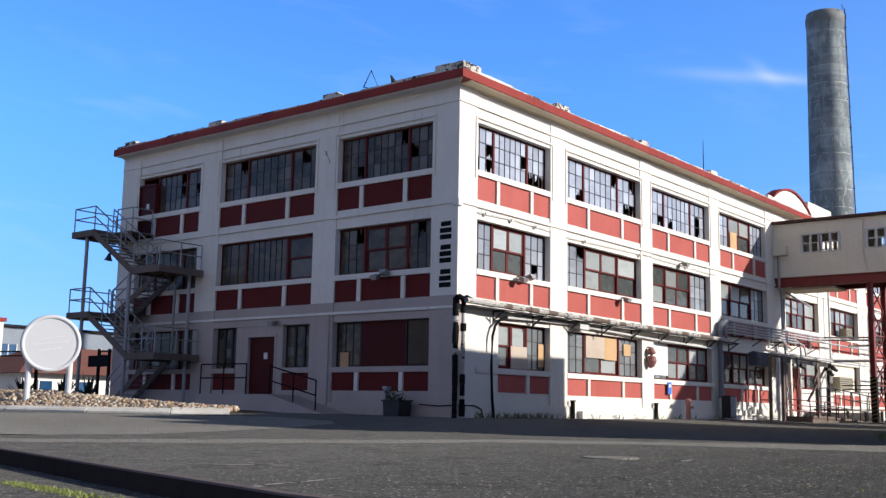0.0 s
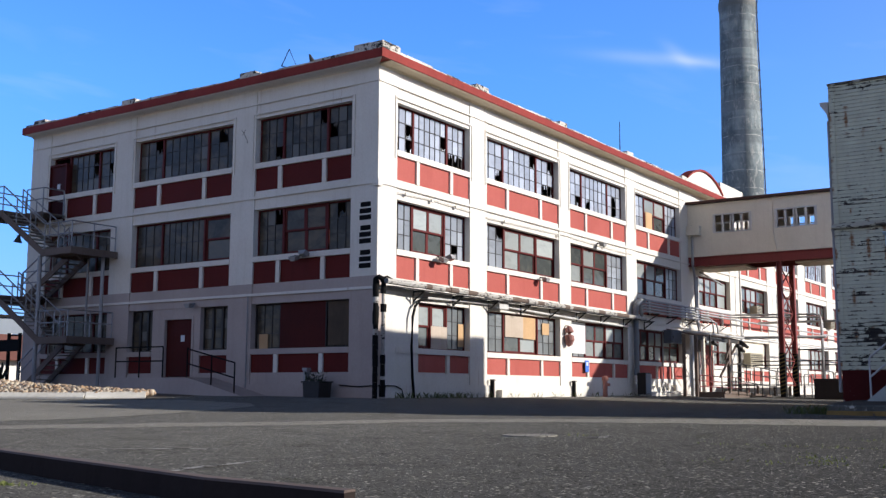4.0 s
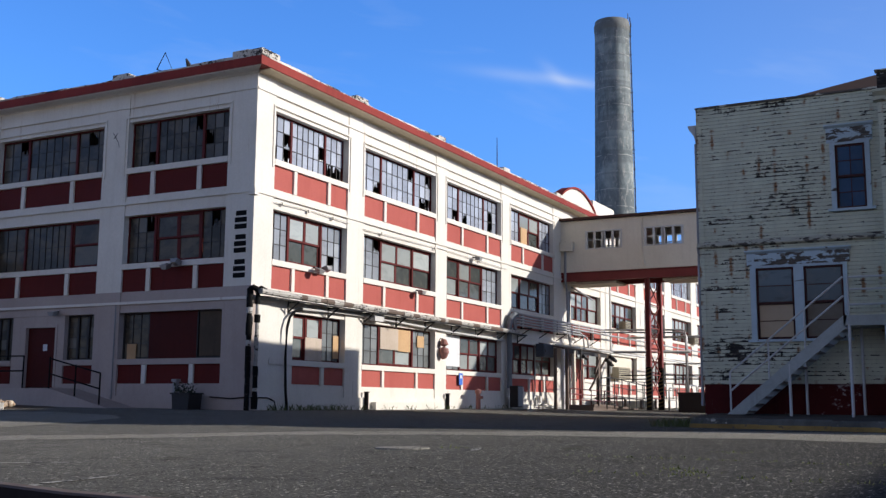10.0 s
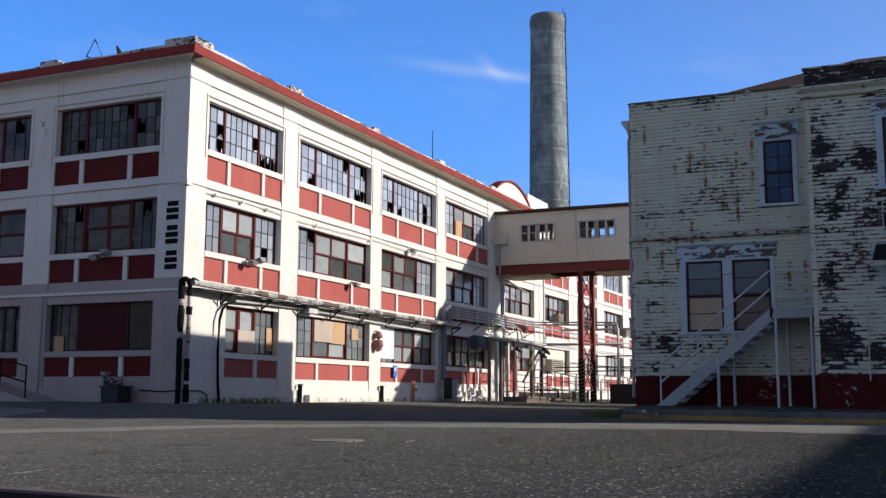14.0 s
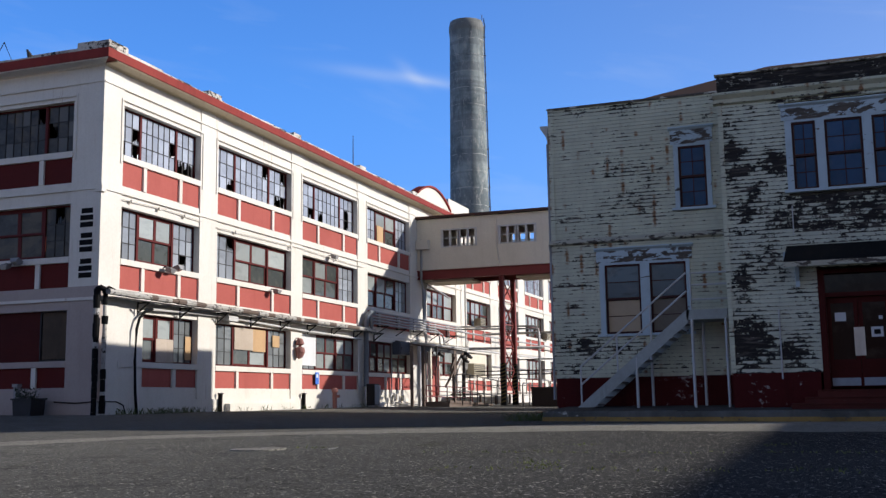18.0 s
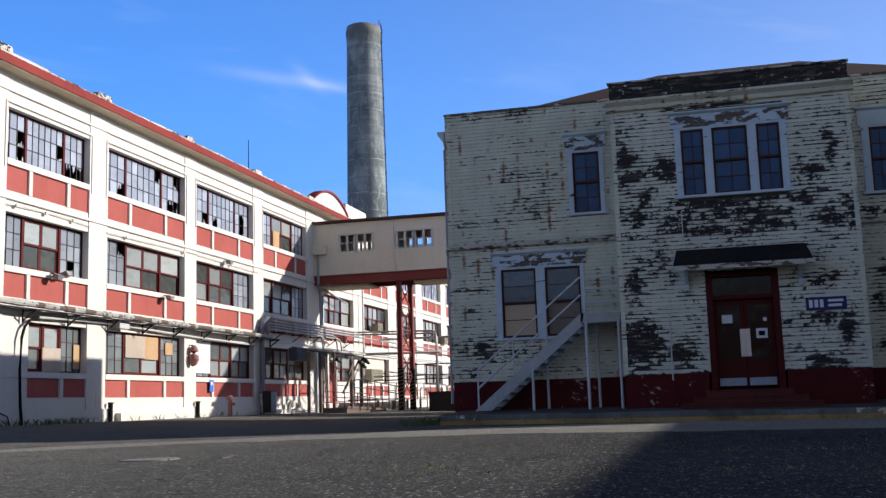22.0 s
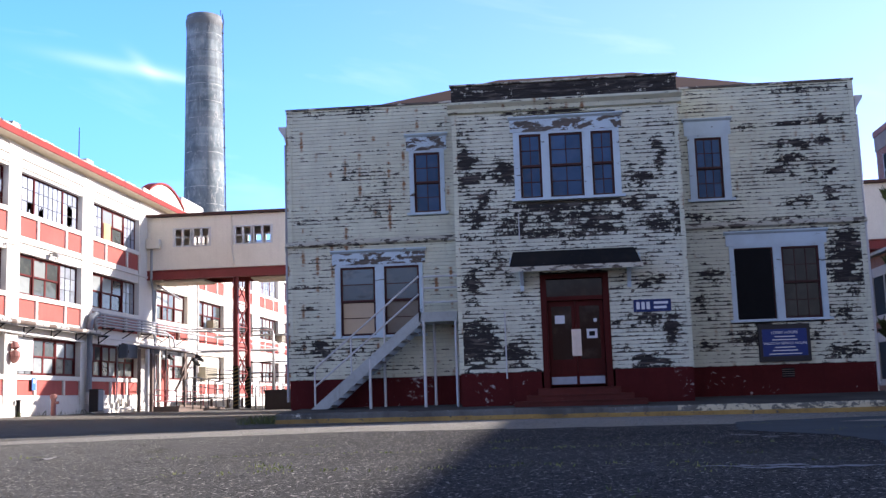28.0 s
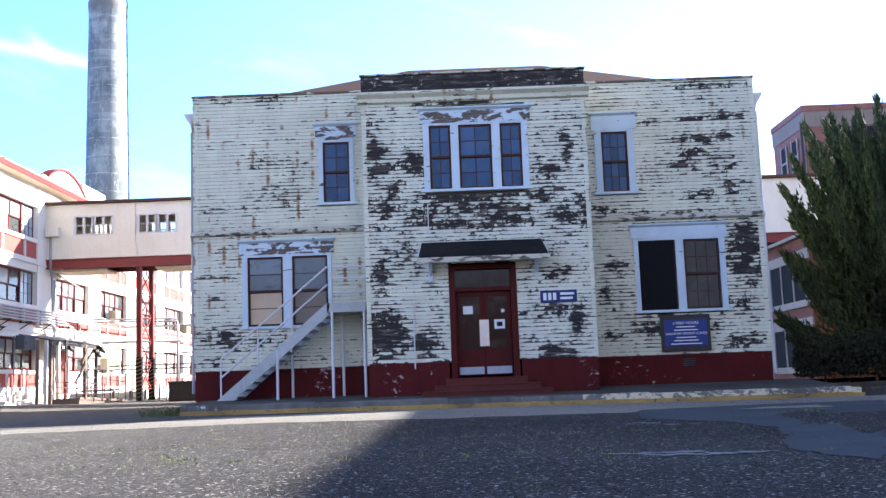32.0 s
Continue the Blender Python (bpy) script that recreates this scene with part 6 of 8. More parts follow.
TILE = painted("brown_roof_tiles", (0.20, 0.085, 0.065), (0.12, 0.055, 0.045), rough=0.9)
house = thing("distant_house", "low white house with an brown tiled hip roof", "house", (50, 82, 0.3))
part("wall", MB().box(44, 60, 78, 88, 0.2, 2.9), WHITE, house)
part("roof", MB().add([(43.2, 77, 2.8), (61, 77, 2.8), (61, 89, 2.8), (43.2, 89, 2.8), (48, 83, 5.2), (56, 83, 5.2)], [(0, 1, 5, 4), (1, 2, 5), (2, 3, 4, 5), (3, 0, 4), (3, 2, 1, 0)]), TILE, house)
for x in (45.5, 49.0, 52.5):
    w = part("window", MB().box(x, x + 1.1, 77.9, 77.98, 1.0, 2.2), DARKGLASS, house)
    part("frame", MB().box(x - 0.1, x, 77.86, 77.97, 0.9, 2.3).box(x + 1.1, x + 1.2, 77.86, 77.97, 0.9, 2.3).box(x, x + 1.1, 77.86, 77.97, 2.2, 2.3).box(x, x + 1.1, 77.86, 77.97, 0.9, 1.0), WHITE, w)
BLUEGREY = painted("blue_grey_siding", (0.22, 0.25, 0.29), (0.17, 0.19, 0.22), rough=0.8)
hall = thing("distant_hall", "long blue-grey hall far behind", "building", (60, 105, 0.3))
part("wall", MB().box(46, 90, 104, 118, 0.2, 8.2), BLUEGREY, hall)
part("roof", MB().box(45.6, 90.4, 103.6, 118.4, 8.2, 8.45), FELT, hall)
for x in np.arange(48, 72, 4.0):
    w = part("window", MB().box(x, x + 1.8, 103.93, 103.99, 4.6, 6.4), DARKGLASS, hall)
    part("frame", MB().box(x + 0.85, x + 0.95, 103.9, 103.93, 4.6, 6.4).box(x - 0.08, x, 103.9, 103.99, 4.5, 6.5).box(x + 1.8, x + 1.88, 103.9, 103.99, 4.5, 6.5), WHITE, w)
block = thing("distant_block", "cream block with a red coping far behind", "building", (46, 98, 0.3))
part("wall", MB().box(34, 51.9, 96, 104, 0.2, 8.1), CREAM, block)
part("coping", MB().box(33.8, 52.1, 95.8, 104.2, 8.1, 8.45), REDTRIM, block)

# ---- outside stair on the factory's road side ----
stair = thing("fire_escape", "rusty steel fire escape stair zigzagging up the factory wall", "stairs", (CX - 1.0, CY + 15.5, 0.4))
DECK = RUSTY
ZA, ZB, ZC, ZD = 7.62, 5.84, 4.24, 2.50
landings = {"a": (17.35, 18.85, ZA), "b": (12.8, 14.5, ZB), "c": (17.35, 18.85, ZC), "d": (12.8, 14.5, ZD)}
for u0, u1, z in landings.values():
    part("landing", MB(FL).box(u0, u1, 0.02, 2.1, z - 0.05, z), DECK, stair)
    part("edge_channel", MB(FL).box(u0 - 0.04, u1 + 0.04, 2.1, 2.15, z - 0.24, z + 0.02), DECK, stair)
    part("edge_channel", MB(FL).box(u0 - 0.04, u0, 0.02, 2.1, z - 0.24, z + 0.02), DECK, stair)
    part("edge_channel", MB(FL).box(u1, u1 + 0.04, 0.02, 2.1, z - 0.24, z + 0.02), DECK, stair)
    for v in (0.5, 1.3):
        part("joist", MB(FL).box(u0, u1, v, v + 0.06, z - 0.2, z - 0.05), DECK, stair)
for z in (ZA, ZC):
    part("landing", MB(FL).box(16.2, 17.31, 0.02, 1.05, z - 0.05, z).box(16.2, 17.31, 1.05, 1.10, z - 0.22, z + 0.02), DECK, stair)


def flight(ua, za, ub, zb, v0, v1):
    """One flight: two stringers and its treads."""
    for v in (v0, v1):
        part("stringer", MB(FL).prism([(ua, za), (ua, za - 0.28), (ub, zb - 0.28), (ub, zb)], "y", v - 0.025, v + 0.025), DECK, stair)
    m = 10
    for k in range(1, m):
        u, z = ua + (ub - ua) * k / m, za + (zb - za) * k / m
        part("tread", MB(FL).box(u - 0.13, u + 0.13, v0 + 0.025, v1 - 0.025, z - 0.05, z - 0.02), CONCRETE, stair)


def rail(pts, post_at=(), h=1.0):
    """A tube rail with a middle rail over a line of (u, v, z) on the floor, and posts at its points."""
    for lift in (h, h * 0.55):
        part("handrail", MB(FL).tube([(u, v, z + lift) for u, v, z in pts], 0.027, 6), GREYSTEEL, stair)
    for u, v, z in pts + list(post_at):
        part("baluster", MB(FL).tube([(u, v, z - 0.1), (u, v, z + h)], 0.025, 6), GREYSTEEL, stair)


flight(17.35, ZA, 14.5, ZB, 1.2, 2.1)
flight(14.5, ZB, 17.35, ZC, 0.12, 0.98)
flight(17.35, ZC, 14.5, ZD, 1.2, 2.1)
flight(14.5, ZD, 17.2, 0.6, 0.12, 0.98)
for z, zl, zn in ((ZA, ZB, ZC), (ZC, ZD, 0.6)):
    rail([(18.82, 0.1, z), (18.82, 2.08, z), (17.35, 2.08, z), (16.4, 2.08, z + (zl - z) / 3), (15.45, 2.08, z + (zl - z) * 2 / 3), (14.5, 2.08, zl), (13.65, 2.08, zl), (12.83, 2.08, zl), (12.83, 1.1, zl), (12.83, 0.1, zl)])
    rail([(17.35, 1.22, z), (16.4, 1.22, z + (zl - z) / 3), (15.45, 1.22, z + (zl - z) * 2 / 3), (14.5, 1.22, zl)])
    rail([(14.5, 1.0, zl), (15.45, 1.0, zl + (zn - zl) / 3), (16.4, 1.0, zl + (zn - zl) * 2 / 3), (17.35, 1.0, zn)])
    rail([(17.3, 1.06, z), (16.22, 1.06, z), (16.22, 0.1, z)])
for u, v, z in ((17.95, 2.0, ZA - 0.2), (14.75, 2.05, ZB - 0.2)):
    part("column", MB(FL).tube([(u, v, 0.2), (u, v, z)], 0.075, 12), GREYSTEEL, stair)
part("inner_column", MB(FL).tube([(13.2, 0.35, 0.2), (13.2, 0.35, 5.65)], 0.07, 10), GREYSTEEL, stair)
part("inner_column", MB(FL).tube([(14.1, 0.35, 2.3), (14.1, 0.35, 5.65)], 0.05, 10), GREYSTEEL, stair)
part("brace", MB(FL).bar((12.95, 1.75, 5.6), (14.6, 0.1, 5.55), 0.08), DECK, stair)
part("brace", MB(FL).bar((17.95, 2.0, 7.36), (17.95, 0.1, 7.36), 0.1), DECK, stair)


def floodlight(f, u, v, z, tilt, label):
    ob = thing("floodlight", label, "lamp", f @ Vector((u, v, z)), group="floodlights on the walls")
    m = f @ Matrix.Translation((u, v, z)) @ Euler((radians(tilt), 0, 0)).to_matrix().to_4x4()
    part("housing", MB(m).prism([(-0.10, -0.07), (0.10, -0.07), (0.17, 0.07), (-0.17, 0.07)], "y", 0.05, 0.28), GREYSTEEL, ob)
    part("lens", MB(m).box(-0.09, 0.09, 0.07, 0.26, -0.085, -0.072), LIGHTGLASS, ob)
    part("bracket", MB(f).bar((u, -0.02, z + 0.05), (u, v + 0.15, z + 0.02), 0.05), DARKMETAL, ob)
    return ob


floodlight(FR, 3.35, 0.12, 5.12, -25, "grey floodlight hanging on a bracket under a window")
floodlight(FR, 3.75, 0.15, 5.10, 20, "grey floodlight hanging on a bracket under a window")
floodlight(FR, 10.6, 0.12, 5.05, -15, "grey floodlight hanging on a bracket under a window")
floodlight(FR, 15.9, 0.10, 7.06, -10, "small grey floodlight on a wall bracket")
floodlight(FL, 3.3, 0.12, 5.02, -20, "grey floodlight hanging on a bracket under a window")
floodlight(FL, 2.9, 0.12, 5.02, 25, "grey floodlight hanging on a bracket under a window")
pend = thing("pendant_lamp", "dark bell-shaped lamp hung under the fire escape", "lamp", FL @ Vector((16.15, 2.1, 6.4)))
part("hook", MB(FL).tube([(16.05, 2.12, 6.70), (16.0, 2.12, 6.58), (16.12, 2.12, 6.50)], 0.02, 6), DARKMETAL, pend)
part("shade", MB(FL).tube([(16.1, 2.12, 6.54), (16.13, 2.12, 6.40), (16.17, 2.12, 6.26)], [0.05, 0.09, 0.17], 12), DARKMETAL, pend)
floodlight(FL, 8.4, 0.05, 3.62, -10, "small white lamp over the door")

crack = thing("wall_crack", "branching dark crack with a broken cable clip on the pier", "crack", FL @ Vector((6.0, 0.02, 9.1)))
for pts in ([(6.22, 9.82), (6.13, 9.72), (6.06, 9.60)], [(6.02, 9.80), (6.10, 9.70), (6.18, 9.62)], [(6.06, 9.60), (5.96, 9.46), (5.92, 9.30)]):
    part("run", MB(FL).tube([(u, 0.004, z) for u, z in pts], 0.010, 5), DARKMETAL, crack)

# ramp and railing at the door
ramp = thing("door_ramp", "concrete landing and ramp at the factory door", "ramp", (CX - 0.7, CY + 8, 0.3))
part("slab", MB(FL).box(7.2, 11.2, 0.06, 1.3, 0.1, 1.0), MAUVE, ramp)
part("slope", MB(FL).prism([(7.2, 0.1), (7.2, 1.0), (4.4, 0.34), (4.4, 0.1)], "y", 0.06, 1.3), MAUVE, ramp)
railing = thing("ramp_railing", "black steel pipe railing along the door ramp", "railing", (CX - 1.2, CY + 8, 0.3))
for lift in (1.08, 0.58):
    part("rail", MB(FL).tube([(11.1, 1.2, 1.0 + lift), (8.55, 1.2, 1.0 + lift)], 0.025), BLACK, railing)
    part("rail", MB(FL).tube([(7.3, 1.2, 0.9 + lift), (5.0, 1.2, 0.40 + lift)], 0.025), BLACK, railing)
for u, z in ((11.1, 1.0), (9.8, 1.0), (8.55, 1.0), (7.3, 0.95), (6.1, 0.68), (5.0, 0.40)):
    part("post", MB(FL).tube([(u, 1.2, z - 0.1), (u, 1.2, z + 1.08)], 0.025), BLACK, railing)
bin_ = thing("planter_box", "dark square planter box beside a stub of white pipe", "planter", (CX - 0.7, CY + 1.9, 0.35))
part("box", MB(FL).prism([(1.55, 0.25), (2.15, 0.25), (2.2, 0.82), (1.5, 0.82)], "y", 0.35, 0.95), DARKMETAL, bin_)
part("rim", MB(FL).box(1.47, 2.23, 0.30, 0.42, 0.82, 0.87).box(1.47, 2.23, 0.88, 1.0, 0.82, 0.87), DARKMETAL, bin_)
stub = thing("stub_post", "short grey weathered post with a cap beside the planter", "post", (CX - 0.5, CY + 2.45, 0.35))
part("post", MB(FL).box(2.36, 2.50, 0.45, 0.59, 0.2, 1.22), GREYSTEEL, stub)
part("cap", MB(FL).box(2.33, 2.53, 0.42, 0.62, 1.22, 1.30), GREYSTEEL, stub)
sprig = thing("planter_plant", "straggling dark plant growing in the planter box", "plant", (CX - 0.7, CY + 1.9, 0.87))
rng = random.Random(77)
leaves = MB(FL)
for _ in range(120):
    u, v, z = rng.uniform(1.6, 2.3), rng.uniform(0.45, 0.85), 0.80 + 0.36 * rng.random() ** 1.6
    w = rng.uniform(0.02, 0.045)
    leaves.add([(u - w, v, z), (u + w, v + rng.uniform(-0.04, 0.04), z), (u + rng.uniform(-0.1, 0.1), v, z + rng.uniform(0.04, 0.12))], [(0, 1, 2)])
part("leaves", leaves, HEDGE, sprig)
part("stem", MB(FL).tube([(1.9, 0.65, 0.6), (2.0, 0.65, 1.05)], 0.012, 5), BARK, sprig)
drop_pipe = thing("wall_drop_pipe", "thin dark conduit dropping down the pier", "conduit", (CX - 0.05, CY + 5.64, 1.0))
part("run", MB(FL).tube([(5.64, 0.05, 0.75), (5.64, 0.05, 3.8)], 0.022, 6), GREYSTEEL, drop_pipe)
part("fitting", MB(FL).tube([(5.64, 0.05, 0.66), (5.64, 0.05, 0.80)], 0.045, 8), GREYSTEEL, drop_pipe)
cable = thing("wall_cable", "thin dark cable along the foot of the wall", "cable", (CX, CY + 1, 0.6))
part("run", MB(FL).tube([(1.4, 0.10, 0.75), (0.6, 0.10, 0.70), (0.0, 0.10, 0.74), (-0.08, 0.10, 0.74)], 0.02, 6), BLACK, cable)
part("run", MB(FR).tube([(0.0, 0.10, 0.74), (0.9, 0.10, 0.73), (1.25, 0.10, 0.62), (1.35, 0.10, 0.36)], 0.02, 6), BLACK, cable)

# the building number as plain bars
number = thing("painted_number", "building number painted in black on the corner pier", "sign", (CX, CY + 0.5, 5.6))
for z in (6.35, 5.58, 4.78):
    for dz, u0, u1 in ((0.215, 0.28, 0.70), (0.0, 0.26, 0.74), (-0.215, 0.26, 0.74)):
        part("bar", MB(FL).box(u0, u1, 0.003, 0.008, z + dz - 0.08, z + dz + 0.08), BLACK, number)

# antenna frame and small things on the roof
ant = thing("roof_antenna", "triangular black wire antenna on the parapet", "antenna", (CX + 0.2, CY + 4.2, 11.6))
part("frame", MB(FL).tube([(4.55, -0.2, 11.95), (4.2, -0.2, 12.5), (3.75, -0.2, 11.65), (4.55, -0.2, 11.95)], 0.02, 6).tube([(4.0, -0.2, 11.5), (4.15, -0.2, 11.8)], 0.03, 6), BLACK, ant)
vent = thing("roof_vent", "small dark vent pipe on the parapet", "vent", (CX + 0.2, CY + 3.1, 11.6))
part("pipe", MB(FL).tube([(3.12, -0.2, 11.5), (3.12, -0.2, 11.9), (3.16, -0.1, 12.1)], [0.06, 0.09, 0.03], 8), DARKMETAL, vent)
mast = thing("roof_mast", "thin metal mast on the roof", "mast", (CX + 18.9, CY + 0.2, 11.6))
part("pole", MB(FR).tube([(18.9, -0.2, 11.4), (18.9, -0.2, 13.35)], [0.03, 0.015], 6), DARKMETAL, mast)
part("base", MB(FR).tube([(18.9, -0.2, 11.4), (18.9, -0.2, 11.7)], 0.07, 8), DARKMETAL, mast)

# ---- pipes and fittings on the sunlit side ----


ledge = thing("pipe_canopy", "narrow sheet-metal canopy on iron brackets carrying a lagged pipe", "canopy", FR @ Vector((10, 0.3, 3.9)))
part("sheet", MB(FR).prism([(0.05, 3.90), (0.48, 3.86), (0.48, 3.89), (0.05, 3.93)], "x", 0.35, 21.0), DARKMETAL, ledge)
for u in np.arange(1.9, 21, 2.35):
    part("bracket", MB(FR).bar((u, 0.05, 3.52), (u, 0.50, 3.84), 0.045).bar((u, 0.06, 3.46), (u, 0.06, 3.88), 0.045).bar((u, 0.06, 3.84), (u, 0.54, 3.84), 0.045), DARKMETAL, ledge)
lag = thing("lagged_pipe", "long pipe with torn silver and black lagging", "pipe", FR @ Vector((10, 0.5, 4.1)))
r = random.Random(3)
u = -0.05
while u < 20.0:
    w = r.uniform(0.25, 0.7)
    part("section", MB(FR).tube([(u, 0.42, 4.02 - 0.003 * u), (min(u + w, 20.0), 0.42, 4.02 - 0.003 * (u + w))], r.uniform(0.075, 0.105), 8), PIPEMAT if r.random() < 0.72 else RUSTY, lag)
    u += w
for x, name in ((-0.27, 0), (0.12, 1)):
    vp_ = thing("corner_pipe", "upright pipe at the corner with white and black lagging", "pipe", FR @ Vector((x, 0.16, 2)), group="corner pipes")
    z0_ = 0.22
    while z0_ < 4.1:
        z1_ = min(4.12, z0_ + r.uniform(0.10, 0.42))
        torn = name == 0 or z0_ < 1.7 or r.random() < 0.25
        rad = r.uniform(0.078, 0.10) if torn else r.uniform(0.055, 0.082)
        part("section", MB(FR).tube([(x + r.uniform(-0.012, 0.012), 0.18, z0_), (x + r.uniform(-0.012, 0.012), 0.18, z1_ - 0.006)], [rad, rad * r.uniform(0.85, 1.1)], 10), BLACK if torn and r.random() < 0.9 else PIPEMAT, vp_)
        z0_ = z1_
    part("elbow", MB(FR).tube([(x, 0.18, 4.08), (x, 0.3, 4.13), (x + 0.1, 0.42, 4.04)], 0.085, 8), BLACK, vp_)
con = thing("wall_conduit", "white conduit bending down into a black hose along the wall", "conduit", FR @ Vector((2, 0.1, 0.4)))
part("run", MB(FR).tube([(7.2, 0.12, 3.76), (4.8, 0.12, 3.74), (2.6, 0.12, 3.68)], 0.05), WHITESTEEL, con)
part("hose", MB(FR).tube([(2.6, 0.12, 3.68), (2.2, 0.13, 3.58), (1.9, 0.14, 3.36), (1.76, 0.14, 3.0), (1.74, 0.12, 2.0), (1.80, 0.12, 1.0), (1.88, 0.14, 0.3)], 0.045), BLACK, con)
part("box", MB(FR).box(7.0, 7.65, 0.05, 0.3, 3.60, 3.86), WHITESTEEL, con)
part("run", MB(FR).tube([(7.65, 0.12, 3.72), (13.0, 0.12, 3.60), (19.0, 0.12, 3.52)], 0.045), WHITESTEEL, con)
for z, z2, u0, u1 in ((7.05, 7.18, 1.0, 5.5), (6.98, 7.15, 6.5, 19.5)):
    c2 = thing("thin_conduit", "thin conduit under the string course with small junction boxes", "conduit", FR @ Vector((u0, 0.05, z)), group="thin conduits")
    part("run", MB(FR).tube([(u0, 0.05, z), ((u0 + u1) / 2, 0.05, (z + z2) / 2), (u1, 0.05, z)], 0.016, 6), WHITE, c2)
    for k in range(3):
        uu = u0 + (u1 - u0) * (k + 0.3) / 3
        part("box", MB(FR).box(uu - 0.06, uu + 0.06, 0.035, 0.10, z - 0.04, z + 0.06), WHITE, c2)
reel = thing("hose_shield", "weathered pink hose cover hung on the wall", "hose cover", FR @ Vector((12.75, 0.1, 2.5)))
PINK = painted("weathered_pink_paint", (0.34, 0.16, 0.14), (0.2, 0.09, 0.08), rough=0.7)
part("body", MB(FR).tube([(12.75, 0.10, 2.42), (12.75, 0.16, 2.5), (12.75, 0.2, 2.68), (12.75, 0.17, 2.85), (12.75, 0.2, 3.0), (12.75, 0.15, 3.18), (12.75, 0.1, 3.24)], [0.05, 0.14, 0.20, 0.20, 0.18, 0.14, 0.04], 12), PINK, reel)
part("hook", MB(FR).bar((12.75, 0.0, 3.26), (12.75, 0.14, 3.26), 0.04), RUSTY, reel)
bs = thing("blue_notice", "small blue notice plate on the wall", "sign", FR @ Vector((14.6, 0.05, 1.6)))
part("plate", MB(FR).box(14.45, 14.78, 0.03, 0.05, 1.38, 1.88), plain("bright_blue_enamel", (0.05, 0.16, 0.6), 0.4, 0, 0.1), bs)
part("mark", MB(FR).box(14.53, 14.70, 0.05, 0.053, 1.66, 1.80), WHITEBOARD, bs, "unreadable white mark")
hyd = thing("standpipe", "faded red standpipe with a cap beside the wall", "standpipe", FR @ Vector((15.2, 0.6, 0.3)))
part("pipe", MB(FR).tube([(15.2, 0.6, 0.2), (15.2, 0.6, 1.02)], 0.10, 12), PINK, hyd)
part("cap", MB(FR).tube([(15.2, 0.6, 1.02), (15.2, 0.6, 1.16), (15.2, 0.6, 1.22)], [0.14, 0.14, 0.05], 12), PINK, hyd)
part("outlet", MB(FR).tube([(15.2, 0.6, 0.85), (15.2, 0.82, 0.85)], 0.06, 8), PINK, hyd)
for u in (6.75, 13.2):
    mtr = thing("meter_box", "dark meter pipe standing at the wall's foot", "meter", FR @ Vector((u, 0.2, 0.3)), group="meters at the wall")
    part("pipe", MB(FR).box(u - 0.05, u + 0.05, 0.07, 0.2, 0.2, 0.95), BLACK, mtr)
    part("cap", MB(FR).box(u - 0.07, u + 0.07, 0.065, 0.23, 0.95, 1.0), DARKMETAL, mtr)
ft = thing("footing", "pale concrete footing blocks along the wall", "footing", FR @ Vector((10, 0.3, 0.2)))
part("step", MB(FR).box(7.2, 12.6, 0.06, 0.28, 0.1, 0.62), WHITE, ft)
part("step", MB(FR).box(20.6, 26.5, 0.06, 0.4, 0.1, 0.55), WHITE, ft)
BLUEPIPE = painted("blue_grey_pipe_paint", (0.20, 0.225, 0.26), (0.11, 0.115, 0.13), rough=0.5, streak=0.5)
dp = thing("wall_downpipe", "blue-grey upright pipe on the pier above a dark box", "pipe", FR @ Vector((19.4, 0.2, 0.3)))
part("pipe", MB(FR).tube([(19.4, 0.22, 1.3), (19.4, 0.22, 4.35), (19.45, 0.26, 4.6), (19.62, 0.34, 4.78), (19.9, 0.4, 4.82)], 0.13, 12), BLUEPIPE, dp)
part("pipe", MB(FR).tube([(19.68, 0.16, 0.3), (19.68, 0.16, 4.3), (19.78, 0.25, 4.5), (20.0, 0.4, 4.56)], 0.06, 10), BLUEPIPE, dp)
part("box", MB(FR).box(19.12, 19.72, 0.35, 0.75, 0.42, 1.42), DARKMETAL, dp)
part("lid", MB(FR).box(19.16, 19.68, 0.75, 0.775, 0.46, 1.38), BLUEPIPE, dp)
bundle = thing("steam_pipes", "bundle of silver-lagged steam pipes along the wall", "pipes", FR @ Vector((24, 0.5, 4.6)))
for k in range(5):
    z = 4.86 - 0.135 * k
    start = [(19.55 + 0.05 * k, 0.36, z - 0.5), (19.55 + 0.05 * k, 0.38, z - 0.14), (19.62 + 0.05 * k, 0.40, z - 0.04), (19.78 + 0.05 * k, 0.42, z)]
    if k in (0, 1):
        end = [(32.0, 0.48, z), (32.24 + 0.2 * k, 0.56, z), (32.33 + 0.2 * k, 0.75, z), (32.33 + 0.2 * k, 4.95, z - 0.1), (32.33 + 0.2 * k, 5.2, z - 0.16), (32.33 + 0.2 * k, 5.28, z - 0.4), (32.33 + 0.2 * k, 5.28, 0.3)]
    elif k == 2:
        end = [(33.0, 0.48, z), (61.0, 0.55, z)]
    else:
        end = [(26.2 + 0.7 * k, 0.46, z), (26.5 + 0.7 * k, 0.5, z - 0.08), (26.6 + 0.7 * k, 0.55, z - 0.35), (26.6 + 0.7 * k, 0.6, 3.4)]
    smooth_shade(part("pipe", MB(FR).tube(start + end, 0.052, 10), SILVER, bundle))
for u in (21.2, 23.6, 26.0, 28.6, 31.2):
    part("hanger", MB(FR).bar((u, 0.0, 4.24), (u, 0.62, 4.24), 0.05).bar((u, 0.06, 4.2), (u, 0.06, 4.95), 0.05).bar((u, 0.0, 3.9), (u, 0.55, 4.22), 0.04), DARKMETAL, bundle)
porch = thing("pipe_porch", "narrow lean-to roof on posts carrying white pipes and valves", "porch", FR @ Vector((26, 1, 0.3)))
